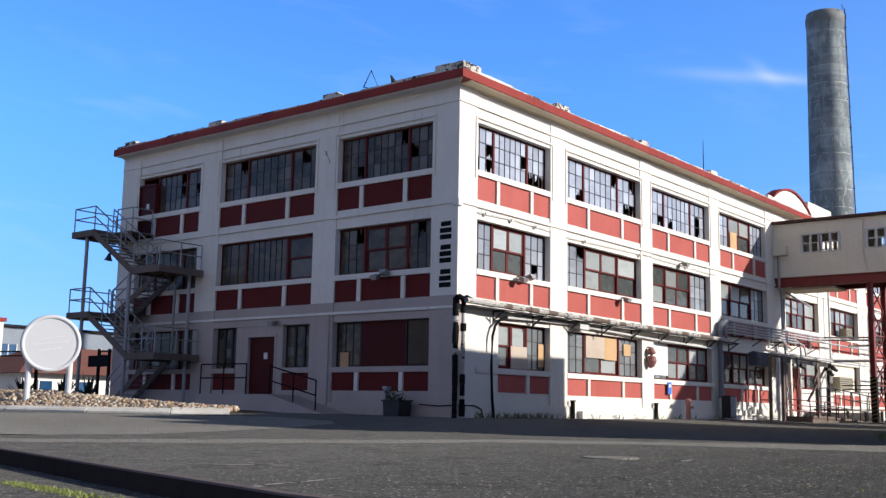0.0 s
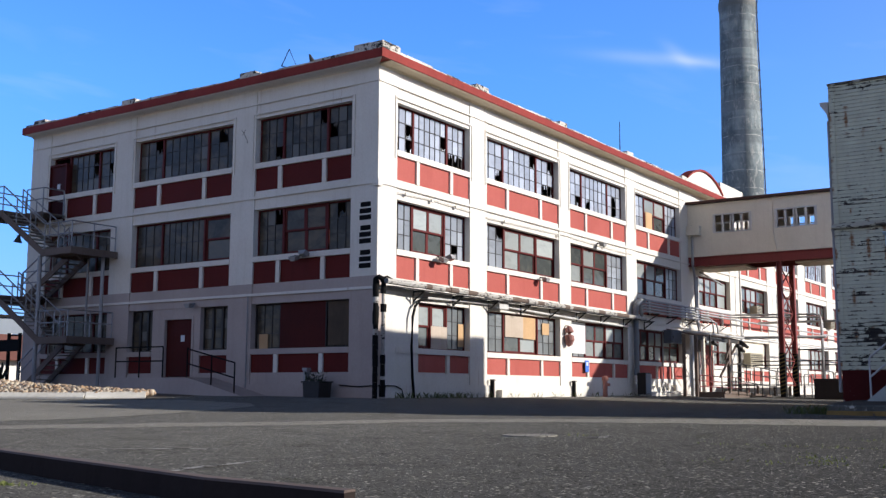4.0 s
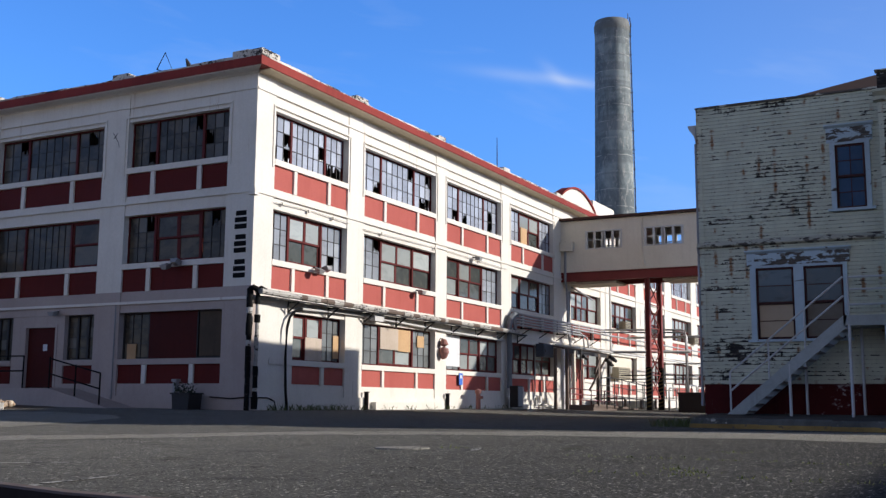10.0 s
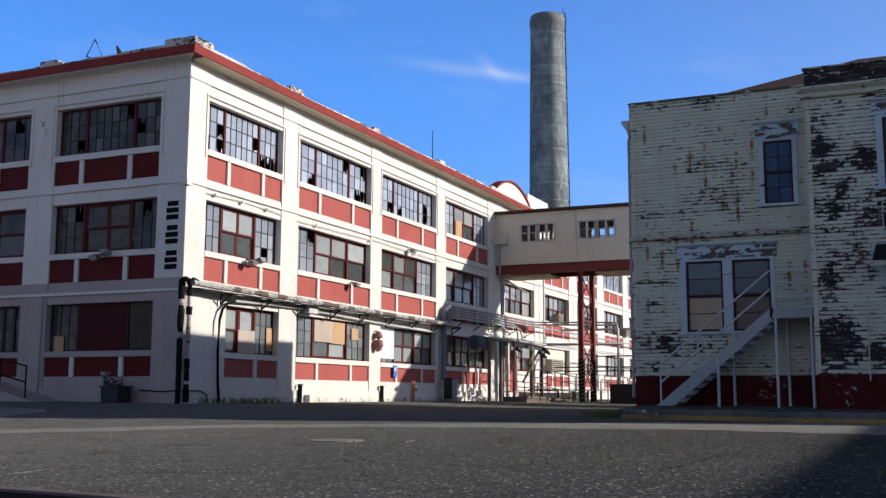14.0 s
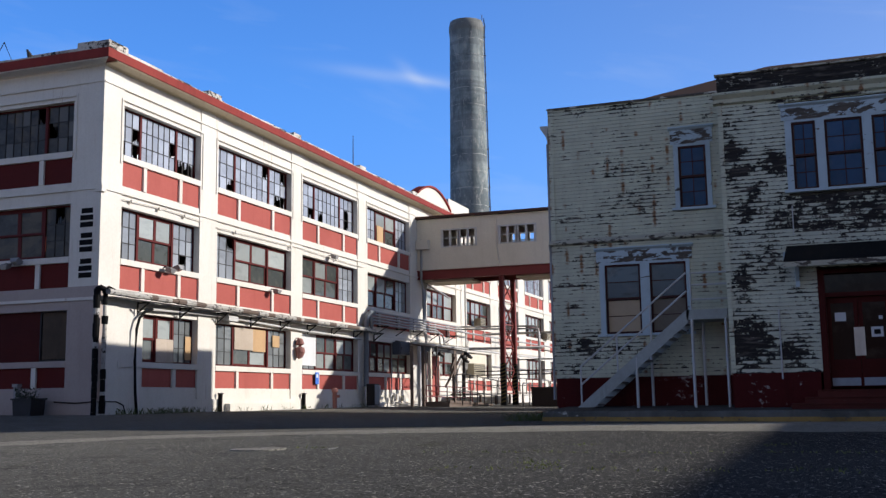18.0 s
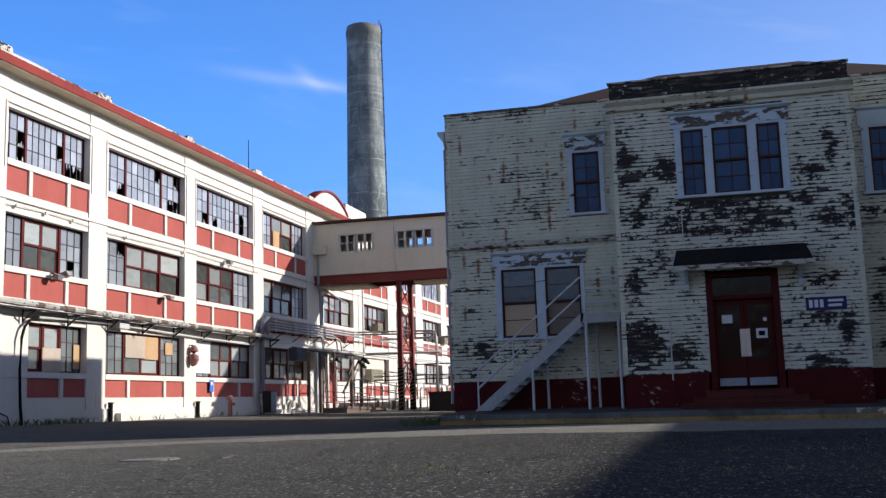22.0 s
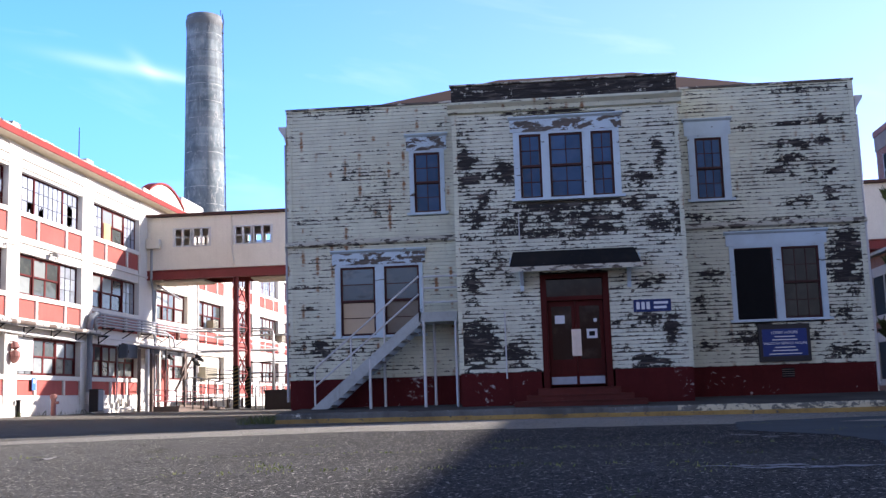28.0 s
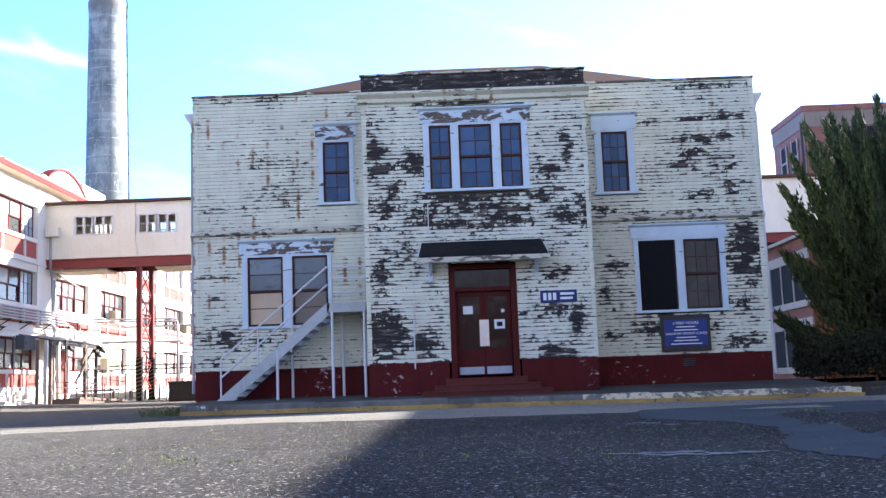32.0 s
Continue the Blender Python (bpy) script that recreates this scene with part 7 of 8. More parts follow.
# Roof and fascia kept dark to carry the shade beneath the pipes.
part("roof", MB(FR).prism([(0.05, 3.62), (1.5, 3.30), (1.5, 3.35), (0.05, 3.68)], "x", 23.4, 30.2), RUSTY, porch)
part("fascia", MB(FR).box(23.4, 30.2, 1.48, 1.53, 3.12, 3.34), DARKMETAL, porch)
for u, mat, w in ((22.0, RUSTY, 0.09), (23.0, WHITESTEEL, 0.18), (23.55, RUSTY, 0.2), (24.5, CREAM, 0.20), (28.2, RUSTY, 0.30), (30.0, DARKMETAL, 0.12)):
    part("post", MB(FR).box(u, u + w, 1.42, 1.56, 0.25, 3.3), mat, porch)
for k, (va, za) in enumerate(((1.3, 3.50), (1.5, 3.46), (1.7, 3.43))):
    end = [(30.2 + 0.12 * k, va, za), (30.34 + 0.12 * k, va + 0.12, za), (30.36 + 0.12 * k, 6.0, za - 0.06)] if k < 2 else [(33.0, va, za), (60.0, va, za)]
    smooth_shade(part("pipe", MB(FR).tube([(22.6 + 0.6 * k, va, za)] + end, 0.055, 8), WHITESTEEL, porch))
for u, z in ((25.6, 3.05), (29.4, 3.0), (29.7, 2.85), (30.0, 3.2), (30.3, 3.1)):
    part("valve", MB(FR).tube([(u, 1.62, z), (u + 0.3, 1.78, z - 0.14)], [0.11, 0.08], 10), DARKMETAL, porch)
for u, v, z0_, z1_, rad, mat in ((24.9, 1.75, 0.3, 3.4, 0.05, DARKMETAL), (24.62, 1.8, 0.3, 2.3, 0.05, STEELRED), (22.3, 0.3, 0.4, 3.5, 0.035, GREYSTEEL), (27.2, 0.3, 0.9, 6.6, 0.05, GREYSTEEL), (34.2, 0.25, 2.4, 7.6, 0.06, WHITESTEEL), (41.3, 0.3, 1.0, 7.0, 0.06, WHITESTEEL)):
    part("riser", MB(FR).tube([(u, v, z0_), (u, v, z1_)], rad, 8), mat, porch)
part("brace", MB(FR).bar((29.87, 1.5, 3.25), (26.9, 1.5, 1.3), 0.09), RUSTY, porch)
part("brace", MB(FR).bar((28.5, 1.55, 3.1), (27.6, 1.55, 2.2), 0.10), RUSTY, porch)
slit = thing("narrow_window", "tall dark window in a maroon frame beside the pipe porch", "window", FR @ Vector((27.5, 0.02, 1.9)))
part("pane", MB(FR).box(26.95, 27.95, 0.02, 0.035, 1.9, 3.15), DOORGLASS, slit)
part("frame", MB(FR).box(26.85, 26.95, 0.02, 0.07, 1.8, 3.25).box(27.95, 28.05, 0.02, 0.07, 1.8, 3.25).box(26.95, 27.95, 0.02, 0.07, 1.8, 1.9).box(26.95, 27.95, 0.02, 0.07, 3.15, 3.25), MAROON, slit)
part("glazing_bar", MB(FR).box(27.43, 27.47, 0.035, 0.06, 1.9, 3.15), MAROON, slit)
reddoor = thing("side_door", "faded red door beside the pipe porch", "door", FR @ Vector((29.2, 0.02, 0.9)))
part("leaf", MB(FR).box(28.6, 29.8, 0.02, 0.07, 0.85, 3.05), LITRED, reddoor)
part("frame", MB(FR).box(28.48, 28.6, 0.02, 0.1, 0.85, 3.15).box(29.8, 29.92, 0.02, 0.1, 0.85, 3.15).box(28.6, 29.8, 0.02, 0.1, 3.05, 3.15), WHITE, reddoor)
part("handle", MB(FR).box(28.68, 28.74, 0.07, 0.12, 1.8, 2.0), DARKMETAL, reddoor)
DARKBOX = painted("dark_blue_grey_enamel", (0.075, 0.09, 0.118), (0.04, 0.045, 0.055), rough=0.5)
cabinet = thing("wall_cabinet", "dark electrical cabinet hung under the pipes", "cabinet", FR @ Vector((22.9, 0.9, 2.9)))
part("body", MB(FR).box(21.85, 23.15, 0.55, 0.95, 2.88, 3.52), DARKBOX, cabinet)
part("door", MB(FR).box(21.9, 23.1, 0.95, 0.98, 2.92, 3.48), DARKBOX, cabinet)
part("latch", MB(FR).box(21.96, 22.02, 0.98, 1.0, 3.1, 3.25), DARKMETAL, cabinet)
BEIGE = painted("beige_enamel", (0.36, 0.32, 0.23), (0.2, 0.17, 0.12), rough=0.5)


def air_unit(u, v, z, w, h):
    ob = thing("air_conditioner", "beige louvred air conditioner fixed at the wall", "air conditioner", FR @ Vector((u, v, z)), group="air conditioners")
    part("case", MB(FR).box(u, u + w, v, v + 0.45, z, z + h), BEIGE, ob)
    for k in range(5):
        part("louvre", MB(FR).box(u + 0.05, u + w - 0.05, v + 0.45, v + 0.465, z + h * (k + 0.35) / 5.5, z + h * (k + 0.35) / 5.5 + 0.04), DARKMETAL, ob)


air_unit(36.9, -0.1, 5.2, 1.0, 0.5)
air_unit(54.0, -0.1, 5.2, 1.2, 0.6)
air_unit(34.9, 0.05, 2.12, 2.3, 0.68)
air_unit(59.0, -0.1, 5.2, 1.0, 0.5)
drop = thing("bridge_pipes", "grey pipes dropping from the bridge to the pipe rack", "pipes", FR @ Vector((26.9, 0.4, 4)))
part("pipe", MB(FR).tube([(26.75, 0.25, 9.3), (26.75, 0.25, 7.2), (26.9, 0.3, 6.5), (26.7, 0.4, 4.6), (26.8, 0.5, 3.6)], 0.07, 8), GREYSTEEL, drop)
part("pipe", MB(FR).tube([(27.6, 0.3, 6.9), (29.0, 0.3, 6.75), (31.0, 0.3, 6.5)], 0.05, 8), GREYSTEEL, drop)

# ramp and railings beyond the bridge
yard_ramp = thing("yard_ramp", "rusty loading ramp beside the wall under the bridge", "ramp", FR @ Vector((34, 2.5, 0.2)))
part("deck", MB(FR).prism([(22.4, 0.1), (22.4, 0.55), (24.2, 0.52), (29.4, 0.32), (29.4, 0.1)], "y", 2.05, 3.3), RUSTY, yard_ramp)
part("edge_beam", MB(FR).prism([(22.35, 0.48), (22.35, 0.60), (24.2, 0.57), (29.4, 0.38), (29.4, 0.28), (24.2, 0.45)], "y", 3.3, 3.36), RUSTY, yard_ramp)


def pipe_railing(pts, mat, label, group, h=1.05, bars=3):
    """Railing of pipes along (u, v, z) points in front of the sunlit side."""
    ob = thing("pipe_railing", label, "railing", FR @ Vector(pts[0]), group)
    for k in range(bars):
        part("rail", MB(FR).tube([(u, v, z + h * (k + 1) / bars) for u, v, z in pts], 0.026, 6), mat, ob)
    for (u, v, z), (u2, v2, z2) in zip(pts, pts[1:]):
        n_ = max(1, int(math.dist((u, v), (u2, v2)) / 1.4))
        for k in range(n_ + 1):
            t = k / n_
            part("post", MB(FR).tube([(u + (u2 - u) * t, v + (v2 - v) * t, z + (z2 - z) * t - 0.1), (u + (u2 - u) * t, v + (v2 - v) * t, z + (z2 - z) * t + h)], 0.026, 6), mat, ob)


REDRAIL = painted("red_rail_paint", (0.20, 0.035, 0.035), (0.09, 0.02, 0.02), rough=0.5)
pipe_railing([(22.7, 2.0, 0.55), (25.6, 2.05, 0.50), (29.6, 2.1, 0.45)], REDRAIL, "red pipe railing on the loading ramp", "yard railings", h=0.8)
hooped = thing("hooped_railing", "dark pipe railing with rounded ends along the loading ramp", "railing", FR @ Vector((27, 3.4, 0.5)))
part("rail", MB(FR).tube([(22.9, 3.4, 0.5), (22.9, 3.4, 1.55), (22.98, 3.4, 1.74), (23.2, 3.4, 1.86), (24.6, 3.4, 1.92), (31.0, 3.4, 1.60), (31.25, 3.4, 1.54), (31.38, 3.4, 1.38), (31.4, 3.4, 0.3)], 0.03, 8), DARKMETAL, hooped)
for lift in (0.42, 0.86):
    part("rail", MB(FR).tube([(22.9, 3.4, 1.92 - lift), (24.6, 3.4, 1.92 - lift), (31.4, 3.4, 1.60 - lift)], 0.025, 6), DARKMETAL, hooped)
for k in range(1, 7):
    u = 22.9 + 8.5 * k / 7
    part("post", MB(FR).tube([(u, 3.4, 0.35), (u, 3.4, 1.92 - 0.05 * (u - 24.6))], 0.026, 6), DARKMETAL, hooped)
part_deck = thing("loading_deck", "raised loading deck along the wall under the bridge", "deck", FR @ Vector((36, 1.3, 0.3)))
part("deck", MB(FR).prism([(30.5, 0.85), (44.8, 0.95), (44.8, 1.06), (30.5, 0.96)], "y", 0.5, 2.3), CONCRETE, part_deck)
for u in np.arange(31, 45, 3.0):
    part("leg", MB(FR).box(u, u + 0.12, 2.05, 2.17, 0.2, 0.9), RUSTY, part_deck)
pipe_railing([(31.0, 2.3, 0.95), (44.6, 2.4, 1.05)], DARKMETAL, "dark pipe railing of the loading deck", "yard railings", h=0.9, bars=2)
pipe_railing([(33.5, 5.6, 0.3), (41.0, 5.9, 0.3)], DARKMETAL, "dark pipe railing in the yard", "yard railings", h=1.3)
for u, v, w, h in ((31.8, 4.4, 1.5, 1.5), (34.6, 4.8, 1.8, 1.7), (37.4, 5.1, 1.6, 1.6), (40.4, 5.3, 1.4, 1.6)):
    hoop = thing("hoop_barrier", "grey hooped pipe barrier standing in the yard", "barrier", FR @ Vector((u, v, 0.3)), group="hoop barriers")
    part("hoop", MB(FR).tube([(u, v, 0.15), (u, v, h - 0.2), (u + 0.06, v, h - 0.06), (u + 0.2, v, h), (u + w - 0.2, v, h), (u + w - 0.06, v, h - 0.06), (u + w, v, h - 0.2), (u + w, v, 0.15)], 0.04, 8), GREYSTEEL, hoop)
    part("cross_bar", MB(FR).tube([(u, v, h * 0.55), (u + w, v, h * 0.55)], 0.03, 6), GREYSTEEL, hoop)
for u, z, w, h in ((20.9, 1.05, 0.22, 0.32), (23.2, 0.62, 0.26, 0.34), (24.1, 0.60, 0.22, 0.3)):
    jb = thing("junction_box", "small pale electrical box low on the wall", "junction box", FR @ Vector((u, 0.1, z)), group="boxes low on the wall")
    part("case", MB(FR).box(u, u + w, 0.065, 0.2, z, z + h), CREAM, jb)
    part("lid", MB(FR).box(u + 0.02, u + w - 0.02, 0.2, 0.215, z + 0.02, z + h - 0.02), WHITESTEEL, jb)
hoses = thing("coiled_hose", "pale hose coiled on the wall's footing", "hose", FR @ Vector((22.0, 0.5, 0.6)))
part("coil", MB(FR).tube([(22.0 + 0.28 * math.cos(k * 0.5) + 0.004 * k, 0.45, 0.75 + 0.26 * math.sin(k * 0.5)) for k in range(44)], 0.025, 6), GREYSTEEL, hoses)
part("tail", MB(FR).tube([(22.2, 0.45, 0.56), (23.2, 0.5, 0.50), (24.6, 0.6, 0.42), (26.0, 0.8, 0.4)], 0.025, 6), GREYSTEEL, hoses)
rack = thing("pipe_rack", "white pipes bending down on a rack in the yard", "pipe rack", FR @ Vector((40, 6, 0.3)))
for k in range(3):
    v = 5.6 + 0.3 * k
    smooth_shade(part("pipe", MB(FR).tube([(36.0, v - 4.9, 4.6), (36.0, v - 0.5, 4.6), (36.0, v - 0.1, 4.5), (36.0, v, 4.2), (36.0, v, 0.2)], 0.07, 8), WHITESTEEL, rack))
for v0_, v1_, z in ((0.6, 5.8, 2.30), (0.6, 5.4, 2.07), (3.2, 6.6, 2.95)):
    part("rail", MB(FR).tube([(35.0, v0_, z), (35.0, v1_, z)], 0.035, 8), DARKMETAL, rack)
part("cross_arm", MB(FR).bar((35.9, 5.3, 3.0), (35.9, 6.5, 3.0), 0.08), GREYSTEEL, rack)
DIMSTEEL = painted("dark_brown_steel", (0.040, 0.030, 0.027), (0.02, 0.016, 0.014), rough=0.8)
crate = thing("skip_box", "low dark steel bin standing under the bridge", "bin", (58, 14.0, 0.3))
part("body", MB().box(54.4, 59.4, 13.2, 14.6, 0.2, 1.15), DIMSTEEL, crate)
part("rim", MB().box(54.35, 59.45, 13.15, 14.65, 1.15, 1.23), DARKMETAL, crate)
for k in range(7):
    part("rib", MB().box(54.6 + 0.75 * k, 54.7 + 0.75 * k, 13.12, 13.2, 0.2, 1.15), DARKMETAL, crate)

# ---- fittings of the office ----
steps = thing("office_stair", "white-painted steel stair up to a side landing of the office", "stairs", (26.4, 4, 0.38))
STAIRPAINT = painted("grimy_pale_stair_paint", (0.44, 0.47, 0.46), (0.20, 0.20, 0.17), rough=0.5, streak=0.7, patch=0.7)
A0, A1 = (5.78, 0.40), (3.0, 2.70)
for x in (25.95, 26.95):
    part("stringer", MB().prism([(A0[0], A0[1]), (A0[0] - 0.42, A0[1]), (A1[0], A1[1] - 0.30), (A1[0] - 0.06, A1[1] + 0.02), (A1[0] + 0.02, A1[1] + 0.02)], "x", x, x + 0.04), STAIRPAINT, steps)
for k in range(13):
    y, z = A0[0] - 0.25 + (A1[0] - A0[0]) * (k + 0.5) / 13, A0[1] + (A1[1] - A0[1]) * (k + 0.5) / 13
    part("tread", MB().box(25.99, 26.95, y - 0.13, y + 0.13, z - 0.04, z), GREYSTEEL, steps)
part("landing", MB().box(25.95, WX - 0.03, 2.05, 3.02, 2.48, 2.72), STAIRPAINT, steps)
for x, y, z0_, z1_ in ((25.98, 2.90, 0.36, 2.5), (26.95, 2.74, 0.36, 2.5), (25.98, 4.28, 0.36, 1.6), (26.95, 4.05, 0.36, 1.75), (25.98, 2.10, 0.36, 2.5)):
    part("support", MB().tube([(x, y, z0_), (x, y, z1_)], 0.036, 8), WHITESTEEL, steps)
for lift in (0.93, 0.48):
    part("handrail", MB().tube([(25.97, 5.68, 0.48 + lift), (25.97, 3.0, 2.70 + lift)], 0.024, 8), WHITESTEEL, steps)
for y in (5.68, 4.75, 3.9):
    zb = A0[1] + (A1[1] - A0[1]) * (A0[0] - y) / (A0[0] - A1[0])
    part("baluster", MB().tube([(25.97, y, zb), (25.97, y, zb + 0.93)], 0.022, 8), WHITESTEEL, steps)
for z in (3.05, 3.42, 3.72):
    part("guard_rail", MB().tube([(26.9, 3.0, z), (26.9, 2.05, z)], 0.026, 8), WHITESTEEL, steps)
part("guard_post", MB().tube([(26.9, 3.0, 2.7), (26.9, 3.0, 3.75)], 0.024, 8), WHITESTEEL, steps)

for y in (YL + 0.06, YR - 0.06):
    dpipe = thing("rain_downpipe", "weathered rain pipe at the corner of the office", "downpipe", (WX, y, 0.5), group="rain pipes of the office")
    part("pipe", MB().tube([(WX + 0.02, y, 7.5), (WX + 0.02, y, 5.0), (WX - 0.06, y, 4.7), (WX + 0.02, y, 4.4), (WX + 0.02, y, 0.6)], 0.045, 8), GREYSTEEL if y > 0 else WHITESTEEL, dpipe)
    o = 1 if y > 0 else -1
    part("eave_return", MB().prism([(y, 8.02), (y + o * 0.21, 8.02), (y + o * 0.19, 7.93), (y + o * 0.05, 7.72), (y, 7.50)][::o], "x", WX + 0.02, WX + 0.5), WHITESTEEL, dpipe)
con2 = thing("bay_conduit", "thin white conduit up the clapboard bay", "conduit", (BX, 0.88, 1.2))
part("pipe", MB().tube([(BX - 0.035, 0.86, 1.0), (BX - 0.035, 0.86, 2.62)], 0.02, 6), WHITESTEEL, con2)
part("pipe", MB().tube([(BX - 0.035, 0.42, 5.05), (BX - 0.035, 0.42, 4.35)], 0.015, 6), WHITESTEEL, con2)
no = thing("street_sign", "blue enamel street sign with white lettering on the bay", "sign", (BX, -2.7, 2.6))
part("plate", MB().box(BX - 0.04, BX - 0.022, -3.17, -2.27, 2.50, 2.80), BLUESIGN, no)
for y0, y1, z0_, z1_ in ((-2.42, -2.34, 2.56, 2.74), (-2.54, -2.46, 2.56, 2.74), (-2.66, -2.58, 2.56, 2.74), (-3.1, -2.76, 2.68, 2.74), (-3.06, -2.76, 2.57, 2.63)):
    part("bar", MB().box(BX - 0.044, BX - 0.04, y0, y1, z0_, z1_), WHITEBOARD, no, "plain white bar of lettering")
hours = thing("hours_board", "dark framed blue notice board giving opening hours", "notice board", (WX, -6.1, 1.7))
part("frame", MB().box(WX - 0.10, WX - 0.02, -6.74, -5.47, 1.22, 2.16), DARKMETAL, hours)
part("panel", MB().box(WX - 0.106, WX - 0.10, -6.66, -5.56, 1.36, 2.04), plain("blue_notice_enamel", (0.012, 0.032, 0.17), 0.4, 0, 0.15), hours)


def lettering(text, y, z, size, parent, x):
    """Raised white lettering that faces the road, centred on y."""
    cu = bpy.data.curves.new("lettering", "FONT")
    cu.body, cu.size, cu.align_x, cu.extrude = text, size, "CENTER", 0.002
    cu.materials.append(WHITEBOARD)
    ob = new("lettering", cu)
    me = bpy.data.meshes.new_from_object(ob.evaluated_get(bpy.context.evaluated_depsgraph_get()))
    bpy.data.objects.remove(ob)
    mo = new("lettering", me)
    under(mo, parent, Matrix(((0, 0, -1, x), (-1, 0, 0, y), (0, 1, 0, z), (0, 0, 0, 1))))
    return mo


lettering("LOBBY HOURS", -6.11, 1.915, 0.10, hours, WX - 0.110)
lettering("WINDOW SERVICE HOURS", -6.11, 1.645, 0.088, hours, WX - 0.110)
for w, z in ((0.5, 1.835), (0.62, 1.755), (0.5, 1.565), (0.62, 1.485), (0.8, 1.40)):
    part("bar", MB().box(WX - 0.110, WX - 0.107, -6.11 - w / 2, -6.11 + w / 2, z, z + 0.024), GREYPAINT, hours, "unreadable line of lettering")
gr = thing("base_vent", "dark grille in the red base of the office", "vent", (WX, -6.15, 0.95))
part("hole", MB().box(WX - 0.03, WX - 0.021, -6.31, -6.0, 0.82, 1.06), BLACK, gr)
for k in range(4):
    part("bar", MB().box(WX - 0.036, WX - 0.03, -6.31, -6.0, 0.85 + 0.055 * k, 0.865 + 0.055 * k), RUSTY, gr)

# ---- beyond the office ----
ANNEXGLASS = plain("dim_far_glass", (0.018, 0.02, 0.022), 0.7, 0, 0.4, 2.0, 0.04)
BANDPAINT = painted("off_white_band_paint", (0.33, 0.31, 0.29), (0.2, 0.18, 0.16), rough=0.7)
annex = thing("brick_annex", "brick building with white window bands behind the office", "building", (55, -20, 0.3))
part("wall", MB().box(46.6, 75, -40, -16.2, 0.2, 6.6), BRICKTAN, annex)
for z0_, z1_ in ((0.75, 2.5), (3.75, 5.6)):
    part("window_band", MB().box(46.5, 74, -16.2, -16.12, z1_, z1_ + 0.45), BANDPAINT, annex)
    part("sill_band", MB().box(46.5, 74, -16.2, -16.05, z0_ - 0.3, z0_), BANDPAINT, annex)
    for k, x in enumerate(np.arange(47.0, 60, 1.7)):
        w = part("window", MB().box(x, x + 0.09, -16.19, -16.10, z0_, z1_), BANDPAINT, annex)
        part("pane", MB().box(x + 0.09, x + 1.7, -16.19, -16.15, z0_, z1_), ANNEXGLASS, w)
part("eave", MB().box(46.2, 75, -40, -15.9, 6.6, 6.75), BANDPAINT, annex)
DULLBAND = painted("dull_concrete_band", (0.24, 0.205, 0.18), (0.15, 0.11, 0.095), rough=0.9, patch=0.8, streak=0.7)
tower = thing("brick_tower", "tall dark red brick block with a concrete band", "building", (64, -27, 0.3))
part("wall", MB().box(60, 65.7, -40, -21.2, 0.2, 14.7), BRICK, tower)
part("band", MB().box(59.95, 65.75, -40, -21.15, 14.7, 15.62), DULLBAND, tower)
part("coping", MB().box(59.9, 65.8, -40, -21.1, 15.62, 15.98), BRICK, tower)
part("rain_pipe", MB().tube([(59.9, -21.0, 14.9), (59.9, -21.0, 5)], 0.08, 8), DARKMETAL, tower)
for x in (61.2, 63.2):
    w = part("window", MB().box(x, x + 0.9, -21.15, -21.1, 12.3, 14.2), ANNEXGLASS, tower)
    part("frame", MB().box(x - 0.12, x, -21.15, -21.08, 12.2, 14.3).box(x + 0.9, x + 1.02, -21.15, -21.08, 12.2, 14.3).box(x, x + 0.9, -21.15, -21.08, 13.2, 13.3), BANDPAINT, w)
for y in (-25.4, -29.4):
    w = part("window", MB().box(59.9, 59.97, y, y + 1.5, 12.4, 14.6), ANNEXGLASS, tower)
    part("frame", MB().box(59.86, 59.9, y, y + 1.5, 13.4, 13.5).box(59.86, 59.9, y - 0.1, y, 12.3, 14.7).box(59.86, 59.9, y + 1.5, y + 1.6, 12.3, 14.7), BANDPAINT, w)


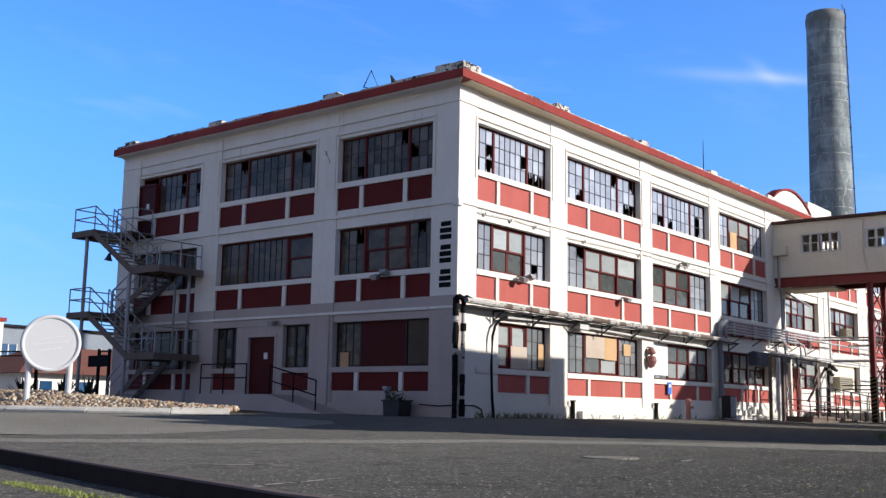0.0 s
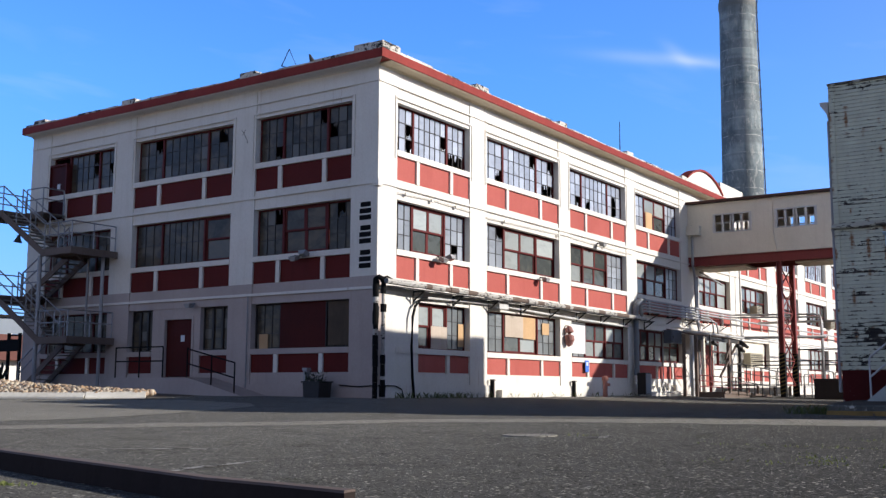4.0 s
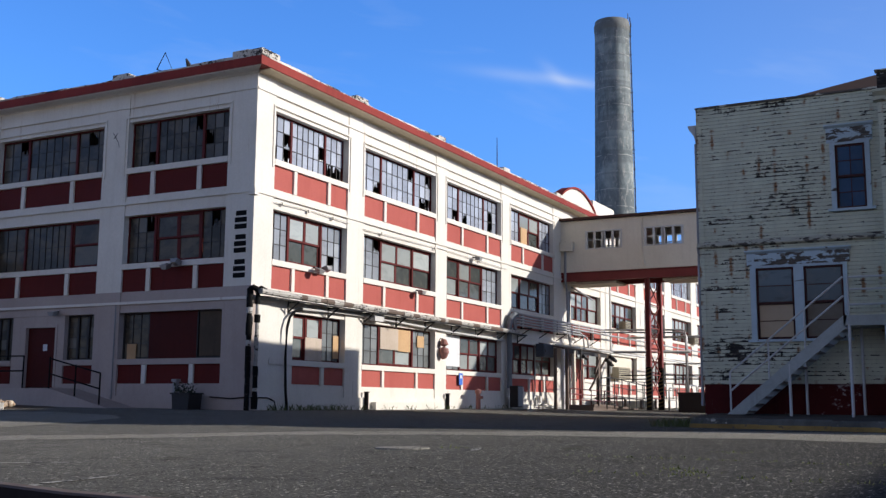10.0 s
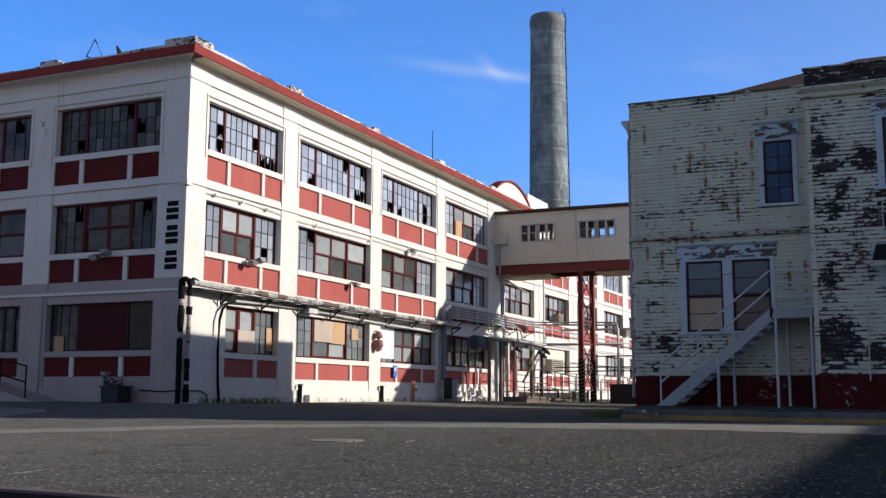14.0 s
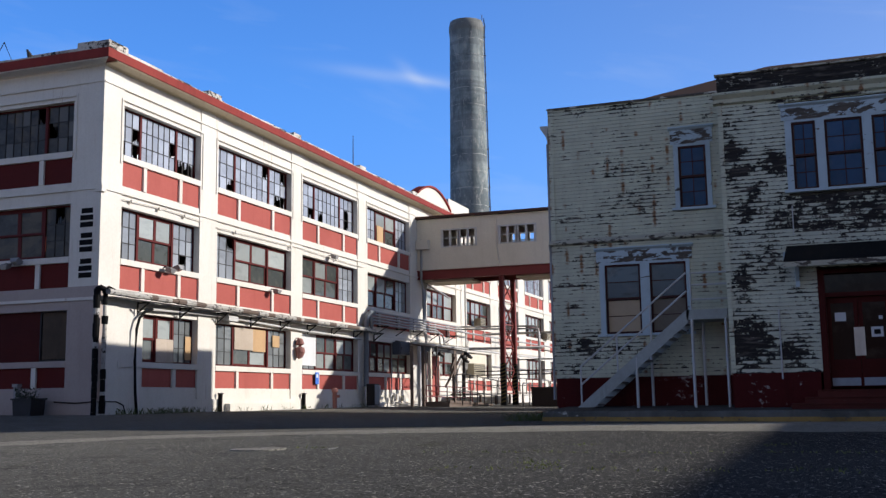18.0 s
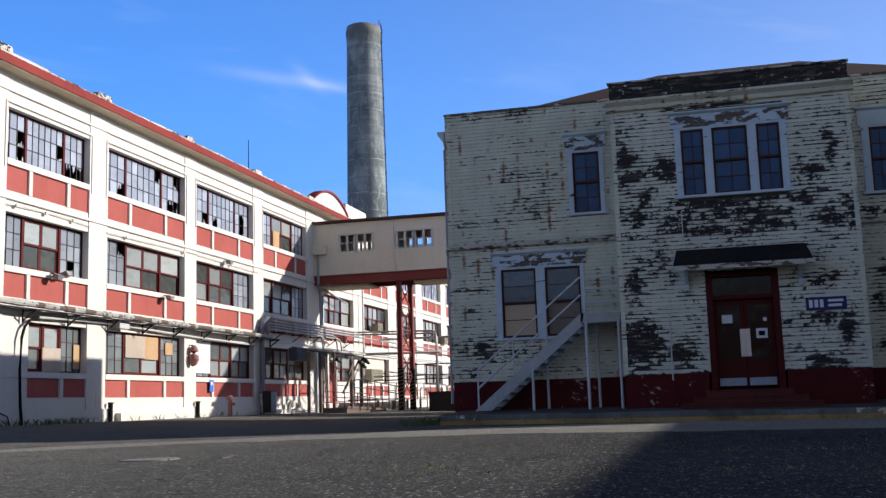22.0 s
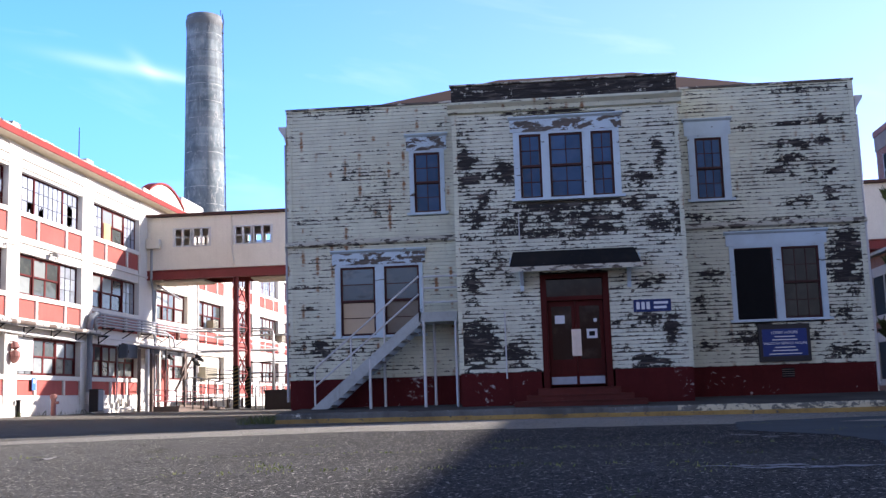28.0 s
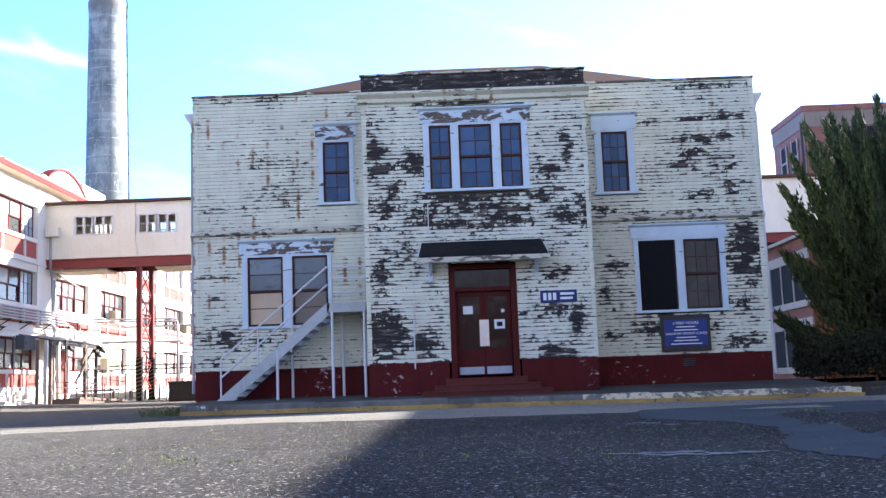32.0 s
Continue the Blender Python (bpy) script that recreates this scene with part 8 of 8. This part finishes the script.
def cypress(x, y, height, radius, seed, label, reach=()):
    """An upswept juniper: trunk, limbs and many small pointed sprays."""
    r = random.Random(seed)
    ob = thing("juniper_tree", label, "tree", (x, y, 0.4))
    part("trunk", MB().tube([(x, y, 0.2), (x + 0.1, y, height * 0.3), (x, y + 0.1, height * 0.75)], [0.24, 0.16, 0.05], 8), BARK, ob)
    mb = MB()
    plumes = []
    for k in range(135):
        a, hb = r.uniform(0, math.tau), height * (0.02 + 0.60 * r.random() ** 0.85)
        rr = radius * math.sqrt(r.uniform(0.05, 1.0)) * (1 - 0.62 * (hb / height) ** 1.2)
        base = Vector((x + 0.45 * rr * math.cos(a), y + 0.45 * rr * math.sin(a), 0.3 + hb * 0.85))
        tip = Vector((x + rr * math.cos(a), y + rr * math.sin(a), 0.6 + hb + r.uniform(0.18, 0.36) * height))
        plumes.append((base, tip))
        part("limb", MB().tube([Vector((x, y, base.z - 0.2)), base, tip], [0.06, 0.04, 0.012], 5), BARK, ob)
    plumes.append((Vector((x, y, height * 0.5)), Vector((x + 0.2, y + 0.3, height))))
    for dx, dy, h in reach:
        base, tip = Vector((x + 0.2 * dx, y + 0.45 * dy, max(0.6, h * 0.55))), Vector((x + dx, y + dy, h))
        part("limb", MB().tube([Vector((x, y, base.z - 0.2)), base, tip], [0.07, 0.045, 0.012], 5), BARK, ob)
        plumes += [(base, tip), (base + Vector((0.3, -0.35, -0.3)), tip + Vector((0.25, -0.4, -0.55)))]
    for base, tip in plumes:
        d = tip - base
        for _ in range(620):
            t = r.random() ** 0.75
            spread = 0.03 + 0.20 * (1 - t) ** 0.8
            p = base + d * t + Vector((r.gauss(0, spread), r.gauss(0, spread), r.gauss(0, spread * 1.2)))
            up = (d.normalized() * 0.9 + Vector((r.gauss(0, 0.35), r.gauss(0, 0.35), r.uniform(0.1, 0.7)))).normalized()
            l, w = r.uniform(0.12, 0.30), r.uniform(0.022, 0.05)
            s = up.cross(Vector((r.gauss(0, 1), r.gauss(0, 1), r.gauss(0, 1)))).normalized() * w
            s2 = up.cross(s).normalized() * w
            mb.add([p - s, p + s, p + up * l, p + s2 + up * l * 0.3], [(0, 1, 3), (1, 2, 3), (0, 3, 2), (0, 2, 1)])
    part("crown", mb, CYPRESS, ob, "dark green upswept foliage")


cypress(33.5, -14.7, 9.0, 4.2, 4, "dark green upswept juniper tree beside the office",
        ((0.0, 3.75, 6.5), (-0.2, 3.4, 7.4), (0.0, 1.95, 8.8), (-0.5, 2.3, 8.1), (-0.5, 3.6, 5.5), (-0.4, 4.0, 4.3), (-0.8, 4.4, 2.1), (-0.3, 3.0, 6.6), (0.4, 2.6, 7.6)))
cypress(36.5, -18.6, 10.0, 3.6, 9, "dark green upswept juniper tree beside the office")


def shrub(x, y, rx, h, seed):
    r = random.Random(seed)
    ob = thing("hedge_shrub", "dense dark green clipped shrub at the foot of the tree", "shrub", (x, y, 0.4), group="shrubs by the office")
    mb = MB()
    for _ in range(5200):
        a, e = r.uniform(0, math.tau), r.random() ** 0.5
        rr = rx * math.sqrt(r.random()) * (0.9 + 0.2 * math.sin(3 * a + seed))
        z = 0.35 + h * e * (1 - 0.55 * (rr / rx) ** 2.5)
        p = Vector((x + rr * math.cos(a), y + rr * math.sin(a), z))
        up = Vector((r.gauss(0, 1), r.gauss(0, 1), r.gauss(0.6, 1))).normalized()
        s = up.cross(Vector((r.gauss(0, 1), r.gauss(0, 1), r.gauss(0, 1)))).normalized() * 0.035
        mb.add([p - s, p + s, p + up * 0.11], [(0, 1, 2)])
    part("leaves", mb, HEDGE, ob)
    part("stems", MB().tube([(x, y, 0.2), (x, y, h * 0.6)], [0.05, 0.02], 6), BARK, ob)


shrub(31.6, -11.2, 1.1, 1.3, 1)
shrub(31.5, -12.7, 1.3, 1.45, 2)
shrub(31.0, -14.3, 1.5, 1.45, 3)
strip([(26.6, -9.4), (26.6, -20), (26.6, -26)], 0.12, 0.12, CONCRETE, "hedge_kerb", "low concrete kerb before the shrubs", "kerb")
solid("low_wall", MB().box(30.0, 30.2, -9.2, -8.5, 0.2, 0.7), WHITE, "short low white wall beside the office", "wall", kind="structure")
